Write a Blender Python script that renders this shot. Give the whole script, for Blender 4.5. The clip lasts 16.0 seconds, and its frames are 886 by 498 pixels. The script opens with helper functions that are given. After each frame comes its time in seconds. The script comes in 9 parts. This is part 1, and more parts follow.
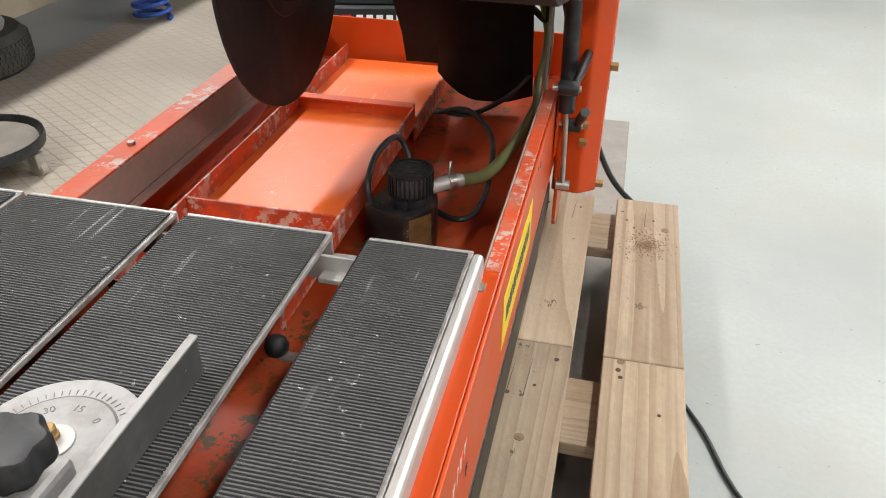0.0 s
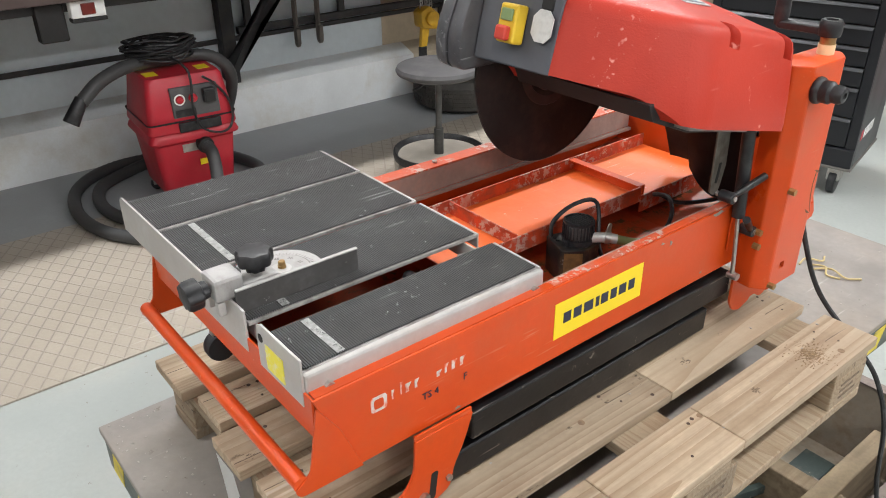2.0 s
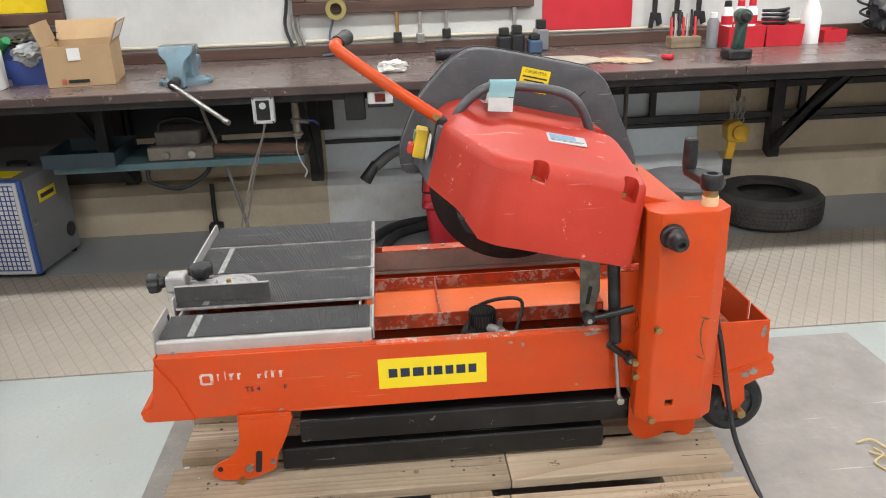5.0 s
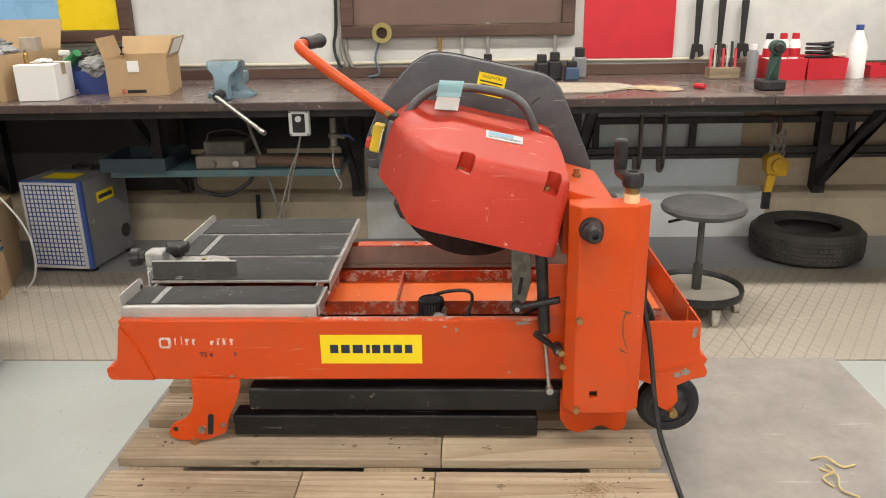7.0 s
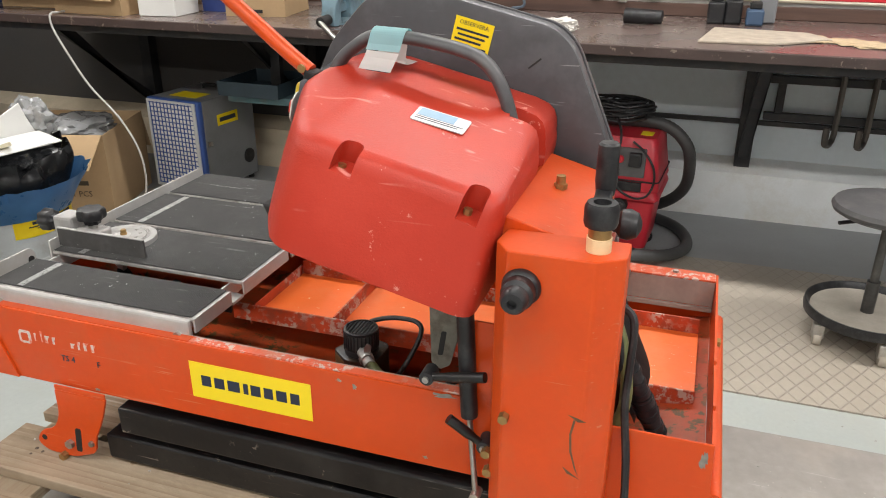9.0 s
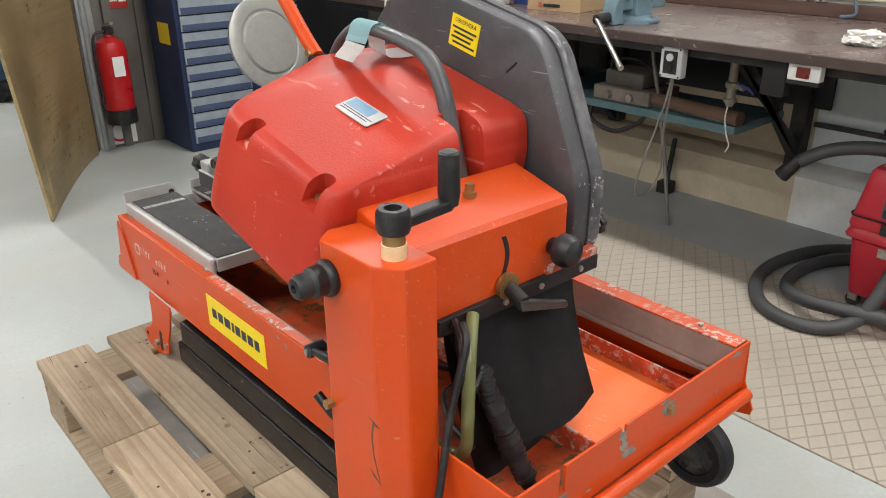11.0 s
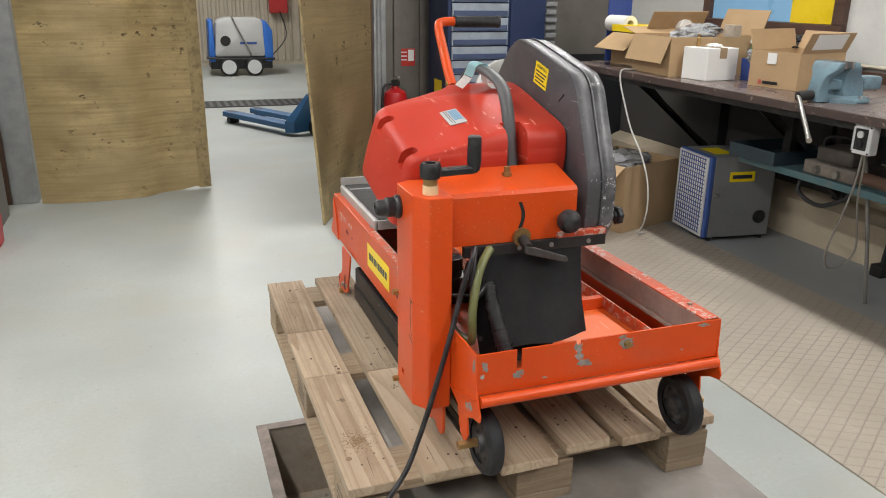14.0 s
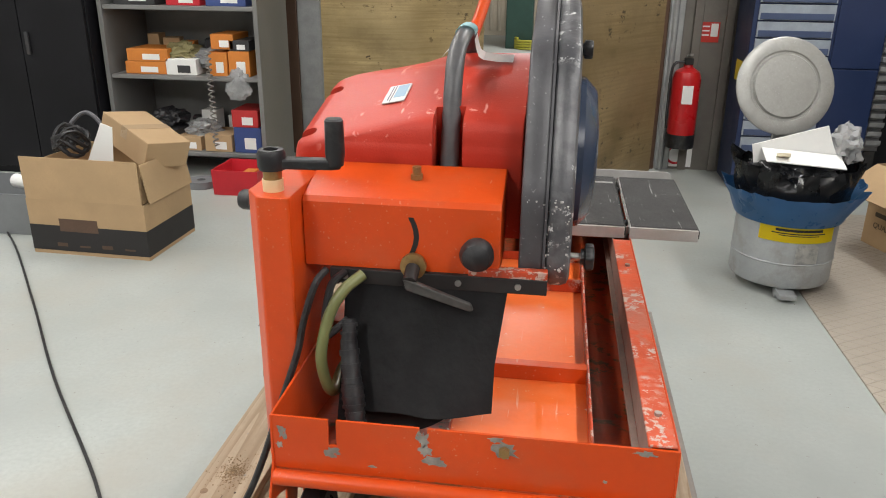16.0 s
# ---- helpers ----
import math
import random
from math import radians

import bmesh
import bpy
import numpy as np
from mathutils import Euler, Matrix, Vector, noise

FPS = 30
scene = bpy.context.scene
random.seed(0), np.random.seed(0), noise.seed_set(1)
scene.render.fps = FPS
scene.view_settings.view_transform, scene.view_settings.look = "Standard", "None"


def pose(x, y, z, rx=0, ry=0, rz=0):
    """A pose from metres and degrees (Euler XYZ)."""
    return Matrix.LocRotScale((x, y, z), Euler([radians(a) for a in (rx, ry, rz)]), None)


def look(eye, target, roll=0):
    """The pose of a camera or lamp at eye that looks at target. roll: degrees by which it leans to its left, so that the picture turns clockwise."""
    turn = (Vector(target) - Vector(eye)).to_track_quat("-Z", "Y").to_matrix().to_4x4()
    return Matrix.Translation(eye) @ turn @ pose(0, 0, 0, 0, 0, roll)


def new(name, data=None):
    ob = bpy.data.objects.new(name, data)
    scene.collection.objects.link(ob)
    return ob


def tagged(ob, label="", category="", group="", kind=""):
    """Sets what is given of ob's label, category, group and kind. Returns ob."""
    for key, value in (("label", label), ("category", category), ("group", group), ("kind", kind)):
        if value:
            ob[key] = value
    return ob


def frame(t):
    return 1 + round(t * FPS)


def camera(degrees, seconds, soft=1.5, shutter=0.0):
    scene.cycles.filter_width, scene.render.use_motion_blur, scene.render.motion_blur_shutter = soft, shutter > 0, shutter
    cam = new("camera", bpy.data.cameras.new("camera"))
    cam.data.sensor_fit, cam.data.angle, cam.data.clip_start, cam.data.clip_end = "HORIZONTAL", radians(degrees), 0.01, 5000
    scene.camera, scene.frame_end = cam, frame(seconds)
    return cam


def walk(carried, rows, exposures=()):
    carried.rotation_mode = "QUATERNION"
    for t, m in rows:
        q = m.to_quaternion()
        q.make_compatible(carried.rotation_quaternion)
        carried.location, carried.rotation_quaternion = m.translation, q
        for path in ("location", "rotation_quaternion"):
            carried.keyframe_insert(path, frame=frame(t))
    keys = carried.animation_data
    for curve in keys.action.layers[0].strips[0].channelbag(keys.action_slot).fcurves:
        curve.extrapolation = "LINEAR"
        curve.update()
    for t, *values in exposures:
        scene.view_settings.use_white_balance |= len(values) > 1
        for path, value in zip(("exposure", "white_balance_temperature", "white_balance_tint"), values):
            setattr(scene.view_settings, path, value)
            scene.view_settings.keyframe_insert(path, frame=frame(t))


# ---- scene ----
cam = camera(59.6, 16.0, soft=1.0)
PATH = [
    (0, (0.25, -0.795, 1.352), (-0.127, 0.84, 0.264), 0.5),
    (0.5, (0.357, -0.724, 1.348), (-0.353, 0.809, 0.277), -0.5),
    (1, (0.487, -0.723, 1.398), (-0.525, 0.675, 0.388), 0.1),
    (1.5, (0.716, -0.855, 1.484), (-0.525, 0.381, 0.518), -0.4),
    (2, (0.877, -0.945, 1.537), (-0.499, 0.156, 0.591), -0.5),
    (2.5, (1.104, -0.925, 1.581), (-0.395, 0.013, 0.647), -0.9),
    (3, (1.263, -0.813, 1.602), (-0.335, -0.024, 0.693), -0.9),
    (3.5, (1.293, -0.67, 1.635), (-0.4, -0.064, 0.76), -1.4),
    (4, (1.393, -0.476, 1.626), (-0.379, -0.057, 0.798), -1.8),
    (4.5, (1.525, -0.275, 1.649), (-0.297, -0.005, 0.87), -1.8),
    (5, (1.566, -0.097, 1.644), (-0.294, 0.028, 0.921), -2.0),
    (5.2, (1.618, -0.05, 1.657), (-0.248, 0.052, 0.944), -1.5),
    (7.3, (1.705, 0.223, 1.575), (-0.183, 0.116, 0.923), -0.7),
    (7.5, (1.647, 0.247, 1.581), (-0.226, 0.106, 0.894), -0.6),
    (8, (1.411, 0.285, 1.567), (-0.44, 0.053, 0.846), -0.2),
    (8.5, (1.234, 0.398, 1.546), (-0.572, 0.002, 0.783), -0.1),
    (9, (1.076, 0.601, 1.546), (-0.664, 0.021, 0.749), 0.2),
    (9.2, (0.995, 0.647, 1.55), (-0.689, -0.022, 0.703), -0.8),
    (11.3, (0.708, 1.298, 1.547), (-0.44, -0.15, 0.781), 0.2),
    (11.5, (0.761, 1.394, 1.557), (-0.349, -0.095, 0.815), 0.3),
    (12, (0.831, 1.691, 1.568), (-0.187, 0.11, 0.886), 0.2),
    (12.5, (0.851, 1.914, 1.577), (-0.088, 0.272, 0.927), 0.3),
    (13, (0.875, 1.951, 1.581), (0.004, 0.264, 0.95), 0.6),
    (13.5, (0.818, 1.939, 1.567), (0.037, 0.21, 0.934), 0.7),
    (14, (0.678, 1.896, 1.551), (0.031, 0.114, 0.915), 0.8),
    (14.5, (0.44, 1.761, 1.531), (-0.043, -0.07, 0.887), 0.9),
    (15, (0.219, 1.71, 1.535), (-0.032, -0.162, 0.878), 0.6),
    (15.5, (-0.02, 1.705, 1.538), (-0.04, -0.176, 0.859), 0.7),
    (16, (-0.204, 1.565, 1.497), (0.061, -0.288, 0.792), 0.6),
]
walk(cam, [(t, look(eye, target, roll)) for t, eye, target, roll in PATH], [(0.0, 0.32, 6450, 10), (1.0, 0.46, 6350, 10), (2.0, 0.39, 6300, 10), (5.0, 0.26, 6300, 10), (7.5, 0.21, 7000, 10), (8.0, 0.20, 6950, 10), (9.0, 0.22, 6600, 10), (11.5, 0.15, 6500, 10), (16.0, 0.10, 6550, 10)])

# ---- world and light ----
world = bpy.data.worlds.new("workshop_air")
scene.world = world
world.use_nodes = True
world.node_tree.nodes["Background"].inputs["Color"].default_value = (0.75, 0.85, 1.0, 1)
world.node_tree.nodes["Background"].inputs["Strength"].default_value = 0.05
CEIL = 3.7
# Unseen tubes; the x 4.9 row is added to brighten below the bench.
TUBES = [(-1.9, -2.6, 60), (-1.9, 0.4, 58), (-1.9, 3.4, 84), (1.6, -2.6, 46), (1.6, 0.4, 46), (1.6, 3.4, 84), (4.9, -2.4, 66), (4.9, 0.6, 62), (4.9, 3.6, 66), (0.0, -7.0, 110), (0.0, -11.5, 115)]
for tx, ty, watts in TUBES:
    lamp = bpy.data.lights.new("tube_light", "AREA")
    lamp.shape, lamp.size, lamp.size_y = "RECTANGLE", 0.22, 1.9
    lamp.energy, lamp.color = watts, (1.0, 0.985, 0.965)
    new("tube_light", lamp).matrix_world = pose(tx, ty, CEIL - 0.115)

# ---- shapes ----
INV = {}


def thing(name, m, label, category, group="", kind="", world=True):
    """An Empty that carries the parts of one thing; with world its parts are given in world metres."""
    ob = new(name)
    ob.empty_display_size = 0.05
    ob.matrix_basis = m
    INV[ob] = m.inverted() if world else Matrix.Identity(4)
    return tagged(ob, label, category, group, kind)


def part(name, bm, material, parent=None, label="", smooth=False):
    """Links a bmesh as one mesh object under a thing or under a part."""
    if parent is not None:
        bm.transform(INV[parent])
    bmesh.ops.recalc_face_normals(bm, faces=bm.faces)
    me = bpy.data.meshes.new(name)
    bm.to_mesh(me)
    bm.free()
    me.materials.append(material)
    if smooth:
        me.shade_smooth()
        me.set_sharp_from_angle(angle=radians(38))
    ob = new(name, me)
    if parent is not None:
        ob.parent = parent
        INV[ob] = INV[parent]
    return tagged(ob, label)


def solo(name, bm, material, label, category="", kind="", group="", smooth=False):
    return tagged(part(name, bm, material, None, label, smooth), "", category, group, kind)


def box(lo, hi, bevel=0.0, bm=None, rot=None):
    out = bm or bmesh.new()
    got = bmesh.ops.create_cube(out, size=1)
    size = [hi[i] - lo[i] for i in range(3)]
    mid = [(hi[i] + lo[i]) / 2 for i in range(3)]
    m = Matrix.Translation(mid) @ (rot or Matrix.Identity(4)) @ Matrix.Diagonal((*size, 1))
    bmesh.ops.transform(out, matrix=m, verts=got["verts"])
    if bevel:
        edges = list({e for v in got["verts"] for e in v.link_edges})
        bmesh.ops.bevel(out, geom=edges, offset=bevel, segments=2, affect="EDGES", profile=0.5)
    return out


def prism(pts, axis, a, b, bevel=0.0, bm=None):
    """Extrudes a polygon along an axis. pts are the two other coordinates, in the order x, y, z."""
    out = bm or bmesh.new()
    k = "xyz".index(axis)

    def at(p, v):
        q = list(p)
        q.insert(k, v)
        return q
    lo = [out.verts.new(at(p, a)) for p in pts]
    hi = [out.verts.new(at(p, b)) for p in pts]
    faces = [out.faces.new(lo), out.faces.new(hi[::-1])]
    n = len(pts)
    for i in range(n):
        faces.append(out.faces.new((lo[i], lo[(i + 1) % n], hi[(i + 1) % n], hi[i])))
    bmesh.ops.recalc_face_normals(out, faces=faces)
    if bevel:
        edges = list({e for f in faces[:2] for e in f.edges})
        bmesh.ops.bevel(out, geom=edges, offset=bevel, segments=2, affect="EDGES", profile=0.5)
    return out


def rod(p, q, r, r2=None, n=16, bm=None, bevel=0.0):
    """A round bar from p to q."""
    out = bm or bmesh.new()
    p, q = Vector(p), Vector(q)
    turn = (q - p).to_track_quat("Z", "Y").to_matrix().to_4x4()
    got = bmesh.ops.create_cone(out, cap_ends=True, segments=n, radius1=r, radius2=r if r2 is None else r2, depth=(q - p).length)
    bmesh.ops.transform(out, matrix=Matrix.Translation((p + q) / 2) @ turn, verts=got["verts"])
    if bevel:
        caps = [f for f in {f for v in got["verts"] for f in v.link_faces} if len(f.verts) > 4]
        bmesh.ops.bevel(out, geom=list({e for f in caps for e in f.edges}), offset=bevel, segments=2, affect="EDGES", profile=0.5)
    return out


def curve_points(pts, steps=6):
    """A smooth line through points."""
    P = [Vector(p) for p in pts]
    P = [2 * P[0] - P[1]] + P + [2 * P[-1] - P[-2]]
    out = []
    for i in range(1, len(P) - 2):
        a, b, c, d = P[i - 1:i + 3]
        for j in range(steps):
            t = j / steps
            out.append(0.5 * (2 * b + (c - a) * t + (2 * a - 5 * b + 4 * c - d) * t * t + (3 * b - a - 3 * c + d) * t ** 3))
    return out + [P[-2]]


def tube(pts, r, n=10, steps=6, bm=None, caps=True, wave=0.0):
    """A pipe or cable along a smooth line; wave gives a corrugated hose."""
    out = bm or bmesh.new()
    line = curve_points(pts, steps) if steps else [Vector(p) for p in pts]
    up, rings = None, []
    for i, p in enumerate(line):
        d = (line[min(i + 1, len(line) - 1)] - line[max(i - 1, 0)]).normalized()
        if up is None:
            up = d.orthogonal().normalized()
        up = (up - d * up.dot(d)).normalized()
        side = d.cross(up)
        rr = r[i * len(r) // len(line)] if isinstance(r, (list, tuple)) else r
        rr += wave * (1 if i % 2 else -1)
        rings.append([out.verts.new(p + rr * (math.cos(a) * up + math.sin(a) * side)) for a in [2 * math.pi * k / n for k in range(n)]])
    for a, b in zip(rings, rings[1:]):
        for k in range(n):
            out.faces.new((a[k], a[(k + 1) % n], b[(k + 1) % n], b[k]))
    if caps:
        out.faces.new(rings[0][::-1])
        out.faces.new(rings[-1])
    return out


def lathe(profile, centre=(0, 0, 0), n=32, bm=None, m=None):
    """Turns a profile of (radius, height) about the upright axis."""
    out = bm or bmesh.new()
    m = m or Matrix.Translation(centre)
    rings = []
    for r, z in profile:
        if r < 1e-5:
            rings.append([out.verts.new(m @ Vector((0, 0, z)))])
        else:
            rings.append([out.verts.new(m @ Vector((r * math.cos(2 * math.pi * k / n), r * math.sin(2 * math.pi * k / n), z))) for k in range(n)])
    for a, b in zip(rings, rings[1:]):
        for k in range(n):
            f = [a[k % len(a)], a[(k + 1) % len(a)], b[(k + 1) % len(b)], b[k % len(b)]]
            f = list(dict.fromkeys(f))
            if len(f) > 2:
                out.faces.new(f)
    return out


def rounded(pts, r, n=4):
    """A polygon with its corners rounded off; r is one radius or one for each corner."""
    out = []
    for i, p in enumerate(pts):
        p = Vector(p)
        a, b = Vector(pts[i - 1]) - p, Vector(pts[(i + 1) % len(pts)]) - p
        rr = min(r[i] if isinstance(r, (list, tuple)) else r, a.length * 0.49, b.length * 0.49)
        s, e = p + a.normalized() * rr, p + b.normalized() * rr
        for k in range(n + 1):
            t = k / n
            out.append(tuple((1 - t) ** 2 * s + 2 * t * (1 - t) * p + t * t * e))
    return out


def loft(rings, bm=None, cap=True):
    """Skins closed rings that have equally many points."""
    out = bm or bmesh.new()
    V = [[out.verts.new(p) for p in ring] for ring in rings]
    for a, b in zip(V, V[1:]):
        for k in range(len(a)):
            out.faces.new((a[k], a[(k + 1) % len(a)], b[(k + 1) % len(b)], b[k]))
    if cap:
        out.faces.new(V[0][::-1])
        out.faces.new(V[-1])
    return out


def cut(ob, cutters):
    """Takes the shapes in cutters out of a part."""
    dead = []
    for bm in cutters:
        bmesh.ops.recalc_face_normals(bm, faces=bm.faces)
        me = bpy.data.meshes.new("cutter")
        bm.to_mesh(me)
        bm.free()
        c = new("cutter", me)
        mod = ob.modifiers.new("cut", "BOOLEAN")
        mod.object, mod.operation, mod.solver = c, "DIFFERENCE", "EXACT"
        dead.append(c)
    parent, ob.parent = ob.parent, None
    bpy.context.view_layer.update()
    got = bpy.data.meshes.new_from_object(ob.evaluated_get(bpy.context.evaluated_depsgraph_get()))
    ob.parent = parent
    ob.modifiers.clear()
    ob.data = got
    for c in dead:
        bpy.data.objects.remove(c)
    return ob


def words(name, text, size, m, material, parent, label="", depth=0.0004, spread=1.0):
    """Lettering as a mesh, centred on the pose m."""
    cu = bpy.data.curves.new(name, "FONT")
    cu.body, cu.size, cu.align_x, cu.align_y, cu.extrude = text, size, "CENTER", "CENTER", depth
    cu.space_character = spread
    cu.resolution_u = 2
    tmp = new("text", cu)
    bpy.context.view_layer.update()
    me = bpy.data.meshes.new_from_object(tmp.evaluated_get(bpy.context.evaluated_depsgraph_get()))
    bpy.data.objects.remove(tmp)
    bm = bmesh.new()
    bm.from_mesh(me)
    bpy.data.meshes.remove(me)
    bm.transform(m)
    return part(name, bm, material, parent, label)


# ---- materials ----
def surface(name, base, rough=0.5, metal=0.0, var=0.12, scale=6.0, bump=0.15, fine=90.0, stain=None, amount=0.3, stain_scale=4.0,
            chips=None, chip_scale=30.0, chip_level=0.63, grain=None, rand=0.0, coat=0.0, stretch=(1, 1, 1), soft_edge=0.08, scratch=None, scratch_scale=1.0, growth=None, spec=0.5):
    """A surface with colour variation at two scales, stains, chipped paint and fine relief."""
    m = bpy.data.materials.new(name)
    m.use_nodes = True
    nt = m.node_tree
    N, L = nt.nodes, nt.links
    bsdf = N["Principled BSDF"]
    co = N.new("ShaderNodeTexCoord")
    mp = N.new("ShaderNodeMapping")
    mp.inputs["Scale"].default_value = stretch
    L.new(co.outputs["Object"], mp.inputs["Vector"])
    if rand:
        info = N.new("ShaderNodeObjectInfo")
        mul = N.new("ShaderNodeVectorMath")
        mul.operation = "SCALE"
        mul.inputs[0].default_value = (17.0, 9.0, 23.0)
        L.new(info.outputs["Random"], mul.inputs["Scale"])
        L.new(mul.outputs["Vector"], mp.inputs["Location"])

    def noise_node(sc, detail, rough_=0.55):
        n = N.new("ShaderNodeTexNoise")
        n.inputs["Scale"].default_value, n.inputs["Detail"].default_value, n.inputs["Roughness"].default_value = sc, detail, rough_
        L.new(mp.outputs["Vector"], n.inputs["Vector"])
        return n

    def ramp(src, a, b):
        r = N.new("ShaderNodeMapRange")
        r.inputs["From Min"].default_value, r.inputs["From Max"].default_value = a, b
        L.new(src, r.inputs["Value"])
        return r.outputs["Result"]

    def mixed(fac, a, b, mode="MIX"):
        x = N.new("ShaderNodeMix")
        x.data_type, x.blend_type = "RGBA", mode
        if isinstance(fac, float):
            x.inputs[0].default_value = fac
        else:
            L.new(fac, x.inputs[0])
        for sock, v in (("A", a), ("B", b)):
            s = [i for i in x.inputs if i.name == sock and i.type == "RGBA"][0]
            if isinstance(v, tuple):
                s.default_value = (*v, 1)
            else:
                L.new(v, s)
        return [o for o in x.outputs if o.type == "RGBA"][0]

    lo = tuple(max(0, c * (1 - var)) for c in base)
    hi = tuple(min(1, c * (1 + var)) for c in base)
    n1, n2 = noise_node(scale, 6), noise_node(fine, 4)
    col = mixed(ramp(n1.outputs["Fac"], 0.3, 0.7), lo, hi)
    col = mixed(ramp(n2.outputs["Fac"], 0.25, 0.75), col, mixed(0.5, col, tuple(c * (1 - var) for c in base)))
    roughness = ramp(n1.outputs["Fac"], 0.2, 0.8)
    mr = N.new("ShaderNodeMapRange")
    mr.inputs["To Min"].default_value, mr.inputs["To Max"].default_value = max(0.02, rough - 0.09), min(1, rough + 0.09)
    L.new(roughness, mr.inputs["Value"])
    rough_out = mr.outputs["Result"]
    if grain:
        g = N.new("ShaderNodeTexNoise")
        g.inputs["Scale"].default_value, g.inputs["Detail"].default_value = 1.0, 5
        gm = N.new("ShaderNodeMapping")
        gm.inputs["Scale"].default_value = grain[0]
        L.new(mp.outputs["Vector"], gm.inputs["Vector"])
        L.new(gm.outputs["Vector"], g.inputs["Vector"])
        col = mixed(ramp(g.outputs["Fac"], 0.42, 0.68), col, mixed(0.75, col, grain[1]))
    if growth:
        gs, count, dark_wood, strength = growth
        wm = N.new("ShaderNodeMapping")
        wm.inputs["Scale"].default_value = gs
        L.new(mp.outputs["Vector"], wm.inputs["Vector"])
        wn = N.new("ShaderNodeTexNoise")
        wn.inputs["Scale"].default_value, wn.inputs["Detail"].default_value = 1.0, 1.2
        L.new(wm.outputs["Vector"], wn.inputs["Vector"])
        many = N.new("ShaderNodeMath")
        many.operation = "MULTIPLY"
        many.inputs[1].default_value = count
        L.new(wn.outputs["Fac"], many.inputs[0])
        tooth = N.new("ShaderNodeMath")
        tooth.operation = "FRACT"
        L.new(many.outputs[0], tooth.inputs[0])
        late = N.new("ShaderNodeMath")
        late.operation = "POWER"
        late.inputs[1].default_value = 2.2
        L.new(tooth.outputs[0], late.inputs[0])
        weak = N.new("ShaderNodeMath")
        weak.operation = "MULTIPLY"
        weak.inputs[1].default_value = strength
        L.new(late.outputs[0], weak.inputs[0])
        col = mixed(weak.outputs[0], col, dark_wood)
    if stain:
        n3 = noise_node(stain_scale, 7, 0.65)
        f = N.new("ShaderNodeMath")
        f.operation = "MULTIPLY"
        f.inputs[1].default_value = amount
        L.new(ramp(n3.outputs["Fac"], 0.48, 0.48 + max(soft_edge, 0.02) * 2), f.inputs[0])
        col = mixed(f.outputs[0], col, stain)
    height = n2.outputs["Fac"]
    if chips:
        n4 = noise_node(chip_scale, 9, 0.7)
        cf = ramp(n4.outputs["Fac"], chip_level, chip_level + 0.025)
        n5 = noise_node(chip_scale * 0.17, 3)
        both = N.new("ShaderNodeMath")
        both.operation = "MULTIPLY"
        L.new(cf, both.inputs[0])
        L.new(ramp(n5.outputs["Fac"], 0.45, 0.55), both.inputs[1])
        col = mixed(both.outputs[0], col, chips)
    if scratch:
        for rot, sc in (((0.3, 0.2, 0.5), (150, 7, 150)), ((1.0, 0.6, 2.2), (130, 6, 130)), ((0.2, 1.1, -0.7), (170, 9, 170))):
            sm = N.new("ShaderNodeMapping")
            sm.inputs["Rotation"].default_value = rot
            sm.inputs["Scale"].default_value = tuple(c * scratch_scale for c in sc)
            L.new(mp.outputs["Vector"], sm.inputs["Vector"])
            sn = N.new("ShaderNodeTexNoise")
            sn.inputs["Scale"].default_value, sn.inputs["Detail"].default_value = 1.0, 2
            L.new(sm.outputs["Vector"], sn.inputs["Vector"])
            sf = N.new("ShaderNodeMath")
            sf.operation = "MULTIPLY"
            L.new(ramp(sn.outputs["Fac"], 0.70, 0.76), sf.inputs[0])
            L.new(ramp(n1.outputs["Fac"], 0.44, 0.60), sf.inputs[1])
            col = mixed(sf.outputs[0], col, mixed(0.65, col, scratch))
    if rand:
        hs = N.new("ShaderNodeHueSaturation")
        v = N.new("ShaderNodeMapRange")
        v.inputs["To Min"].default_value, v.inputs["To Max"].default_value = 1 - rand, 1 + rand
        L.new(info.outputs["Random"], v.inputs["Value"])
        L.new(v.outputs["Result"], hs.inputs["Value"])
        L.new(col, hs.inputs["Color"])
        col = hs.outputs["Color"]
    L.new(col, bsdf.inputs["Base Color"])
    L.new(rough_out, bsdf.inputs["Roughness"])
    bsdf.inputs["Metallic"].default_value = metal
    bsdf.inputs["Specular IOR Level"].default_value = spec
    bsdf.inputs["Coat Weight"].default_value = coat
    if bump:
        b = N.new("ShaderNodeBump")
        b.inputs["Strength"].default_value, b.inputs["Distance"].default_value = bump, 0.002
        L.new(height, b.inputs["Height"])
        L.new(b.outputs["Normal"], bsdf.inputs["Normal"])
    return m


def glow(name, colour, strength):
    m = bpy.data.materials.new(name)
    m.use_nodes = True
    b = m.node_tree.nodes["Principled BSDF"]
    b.inputs["Base Color"].default_value = (*colour, 1)
    b.inputs["Emission Color"].default_value = (*colour, 1)
    b.inputs["Emission Strength"].default_value = strength
    return m


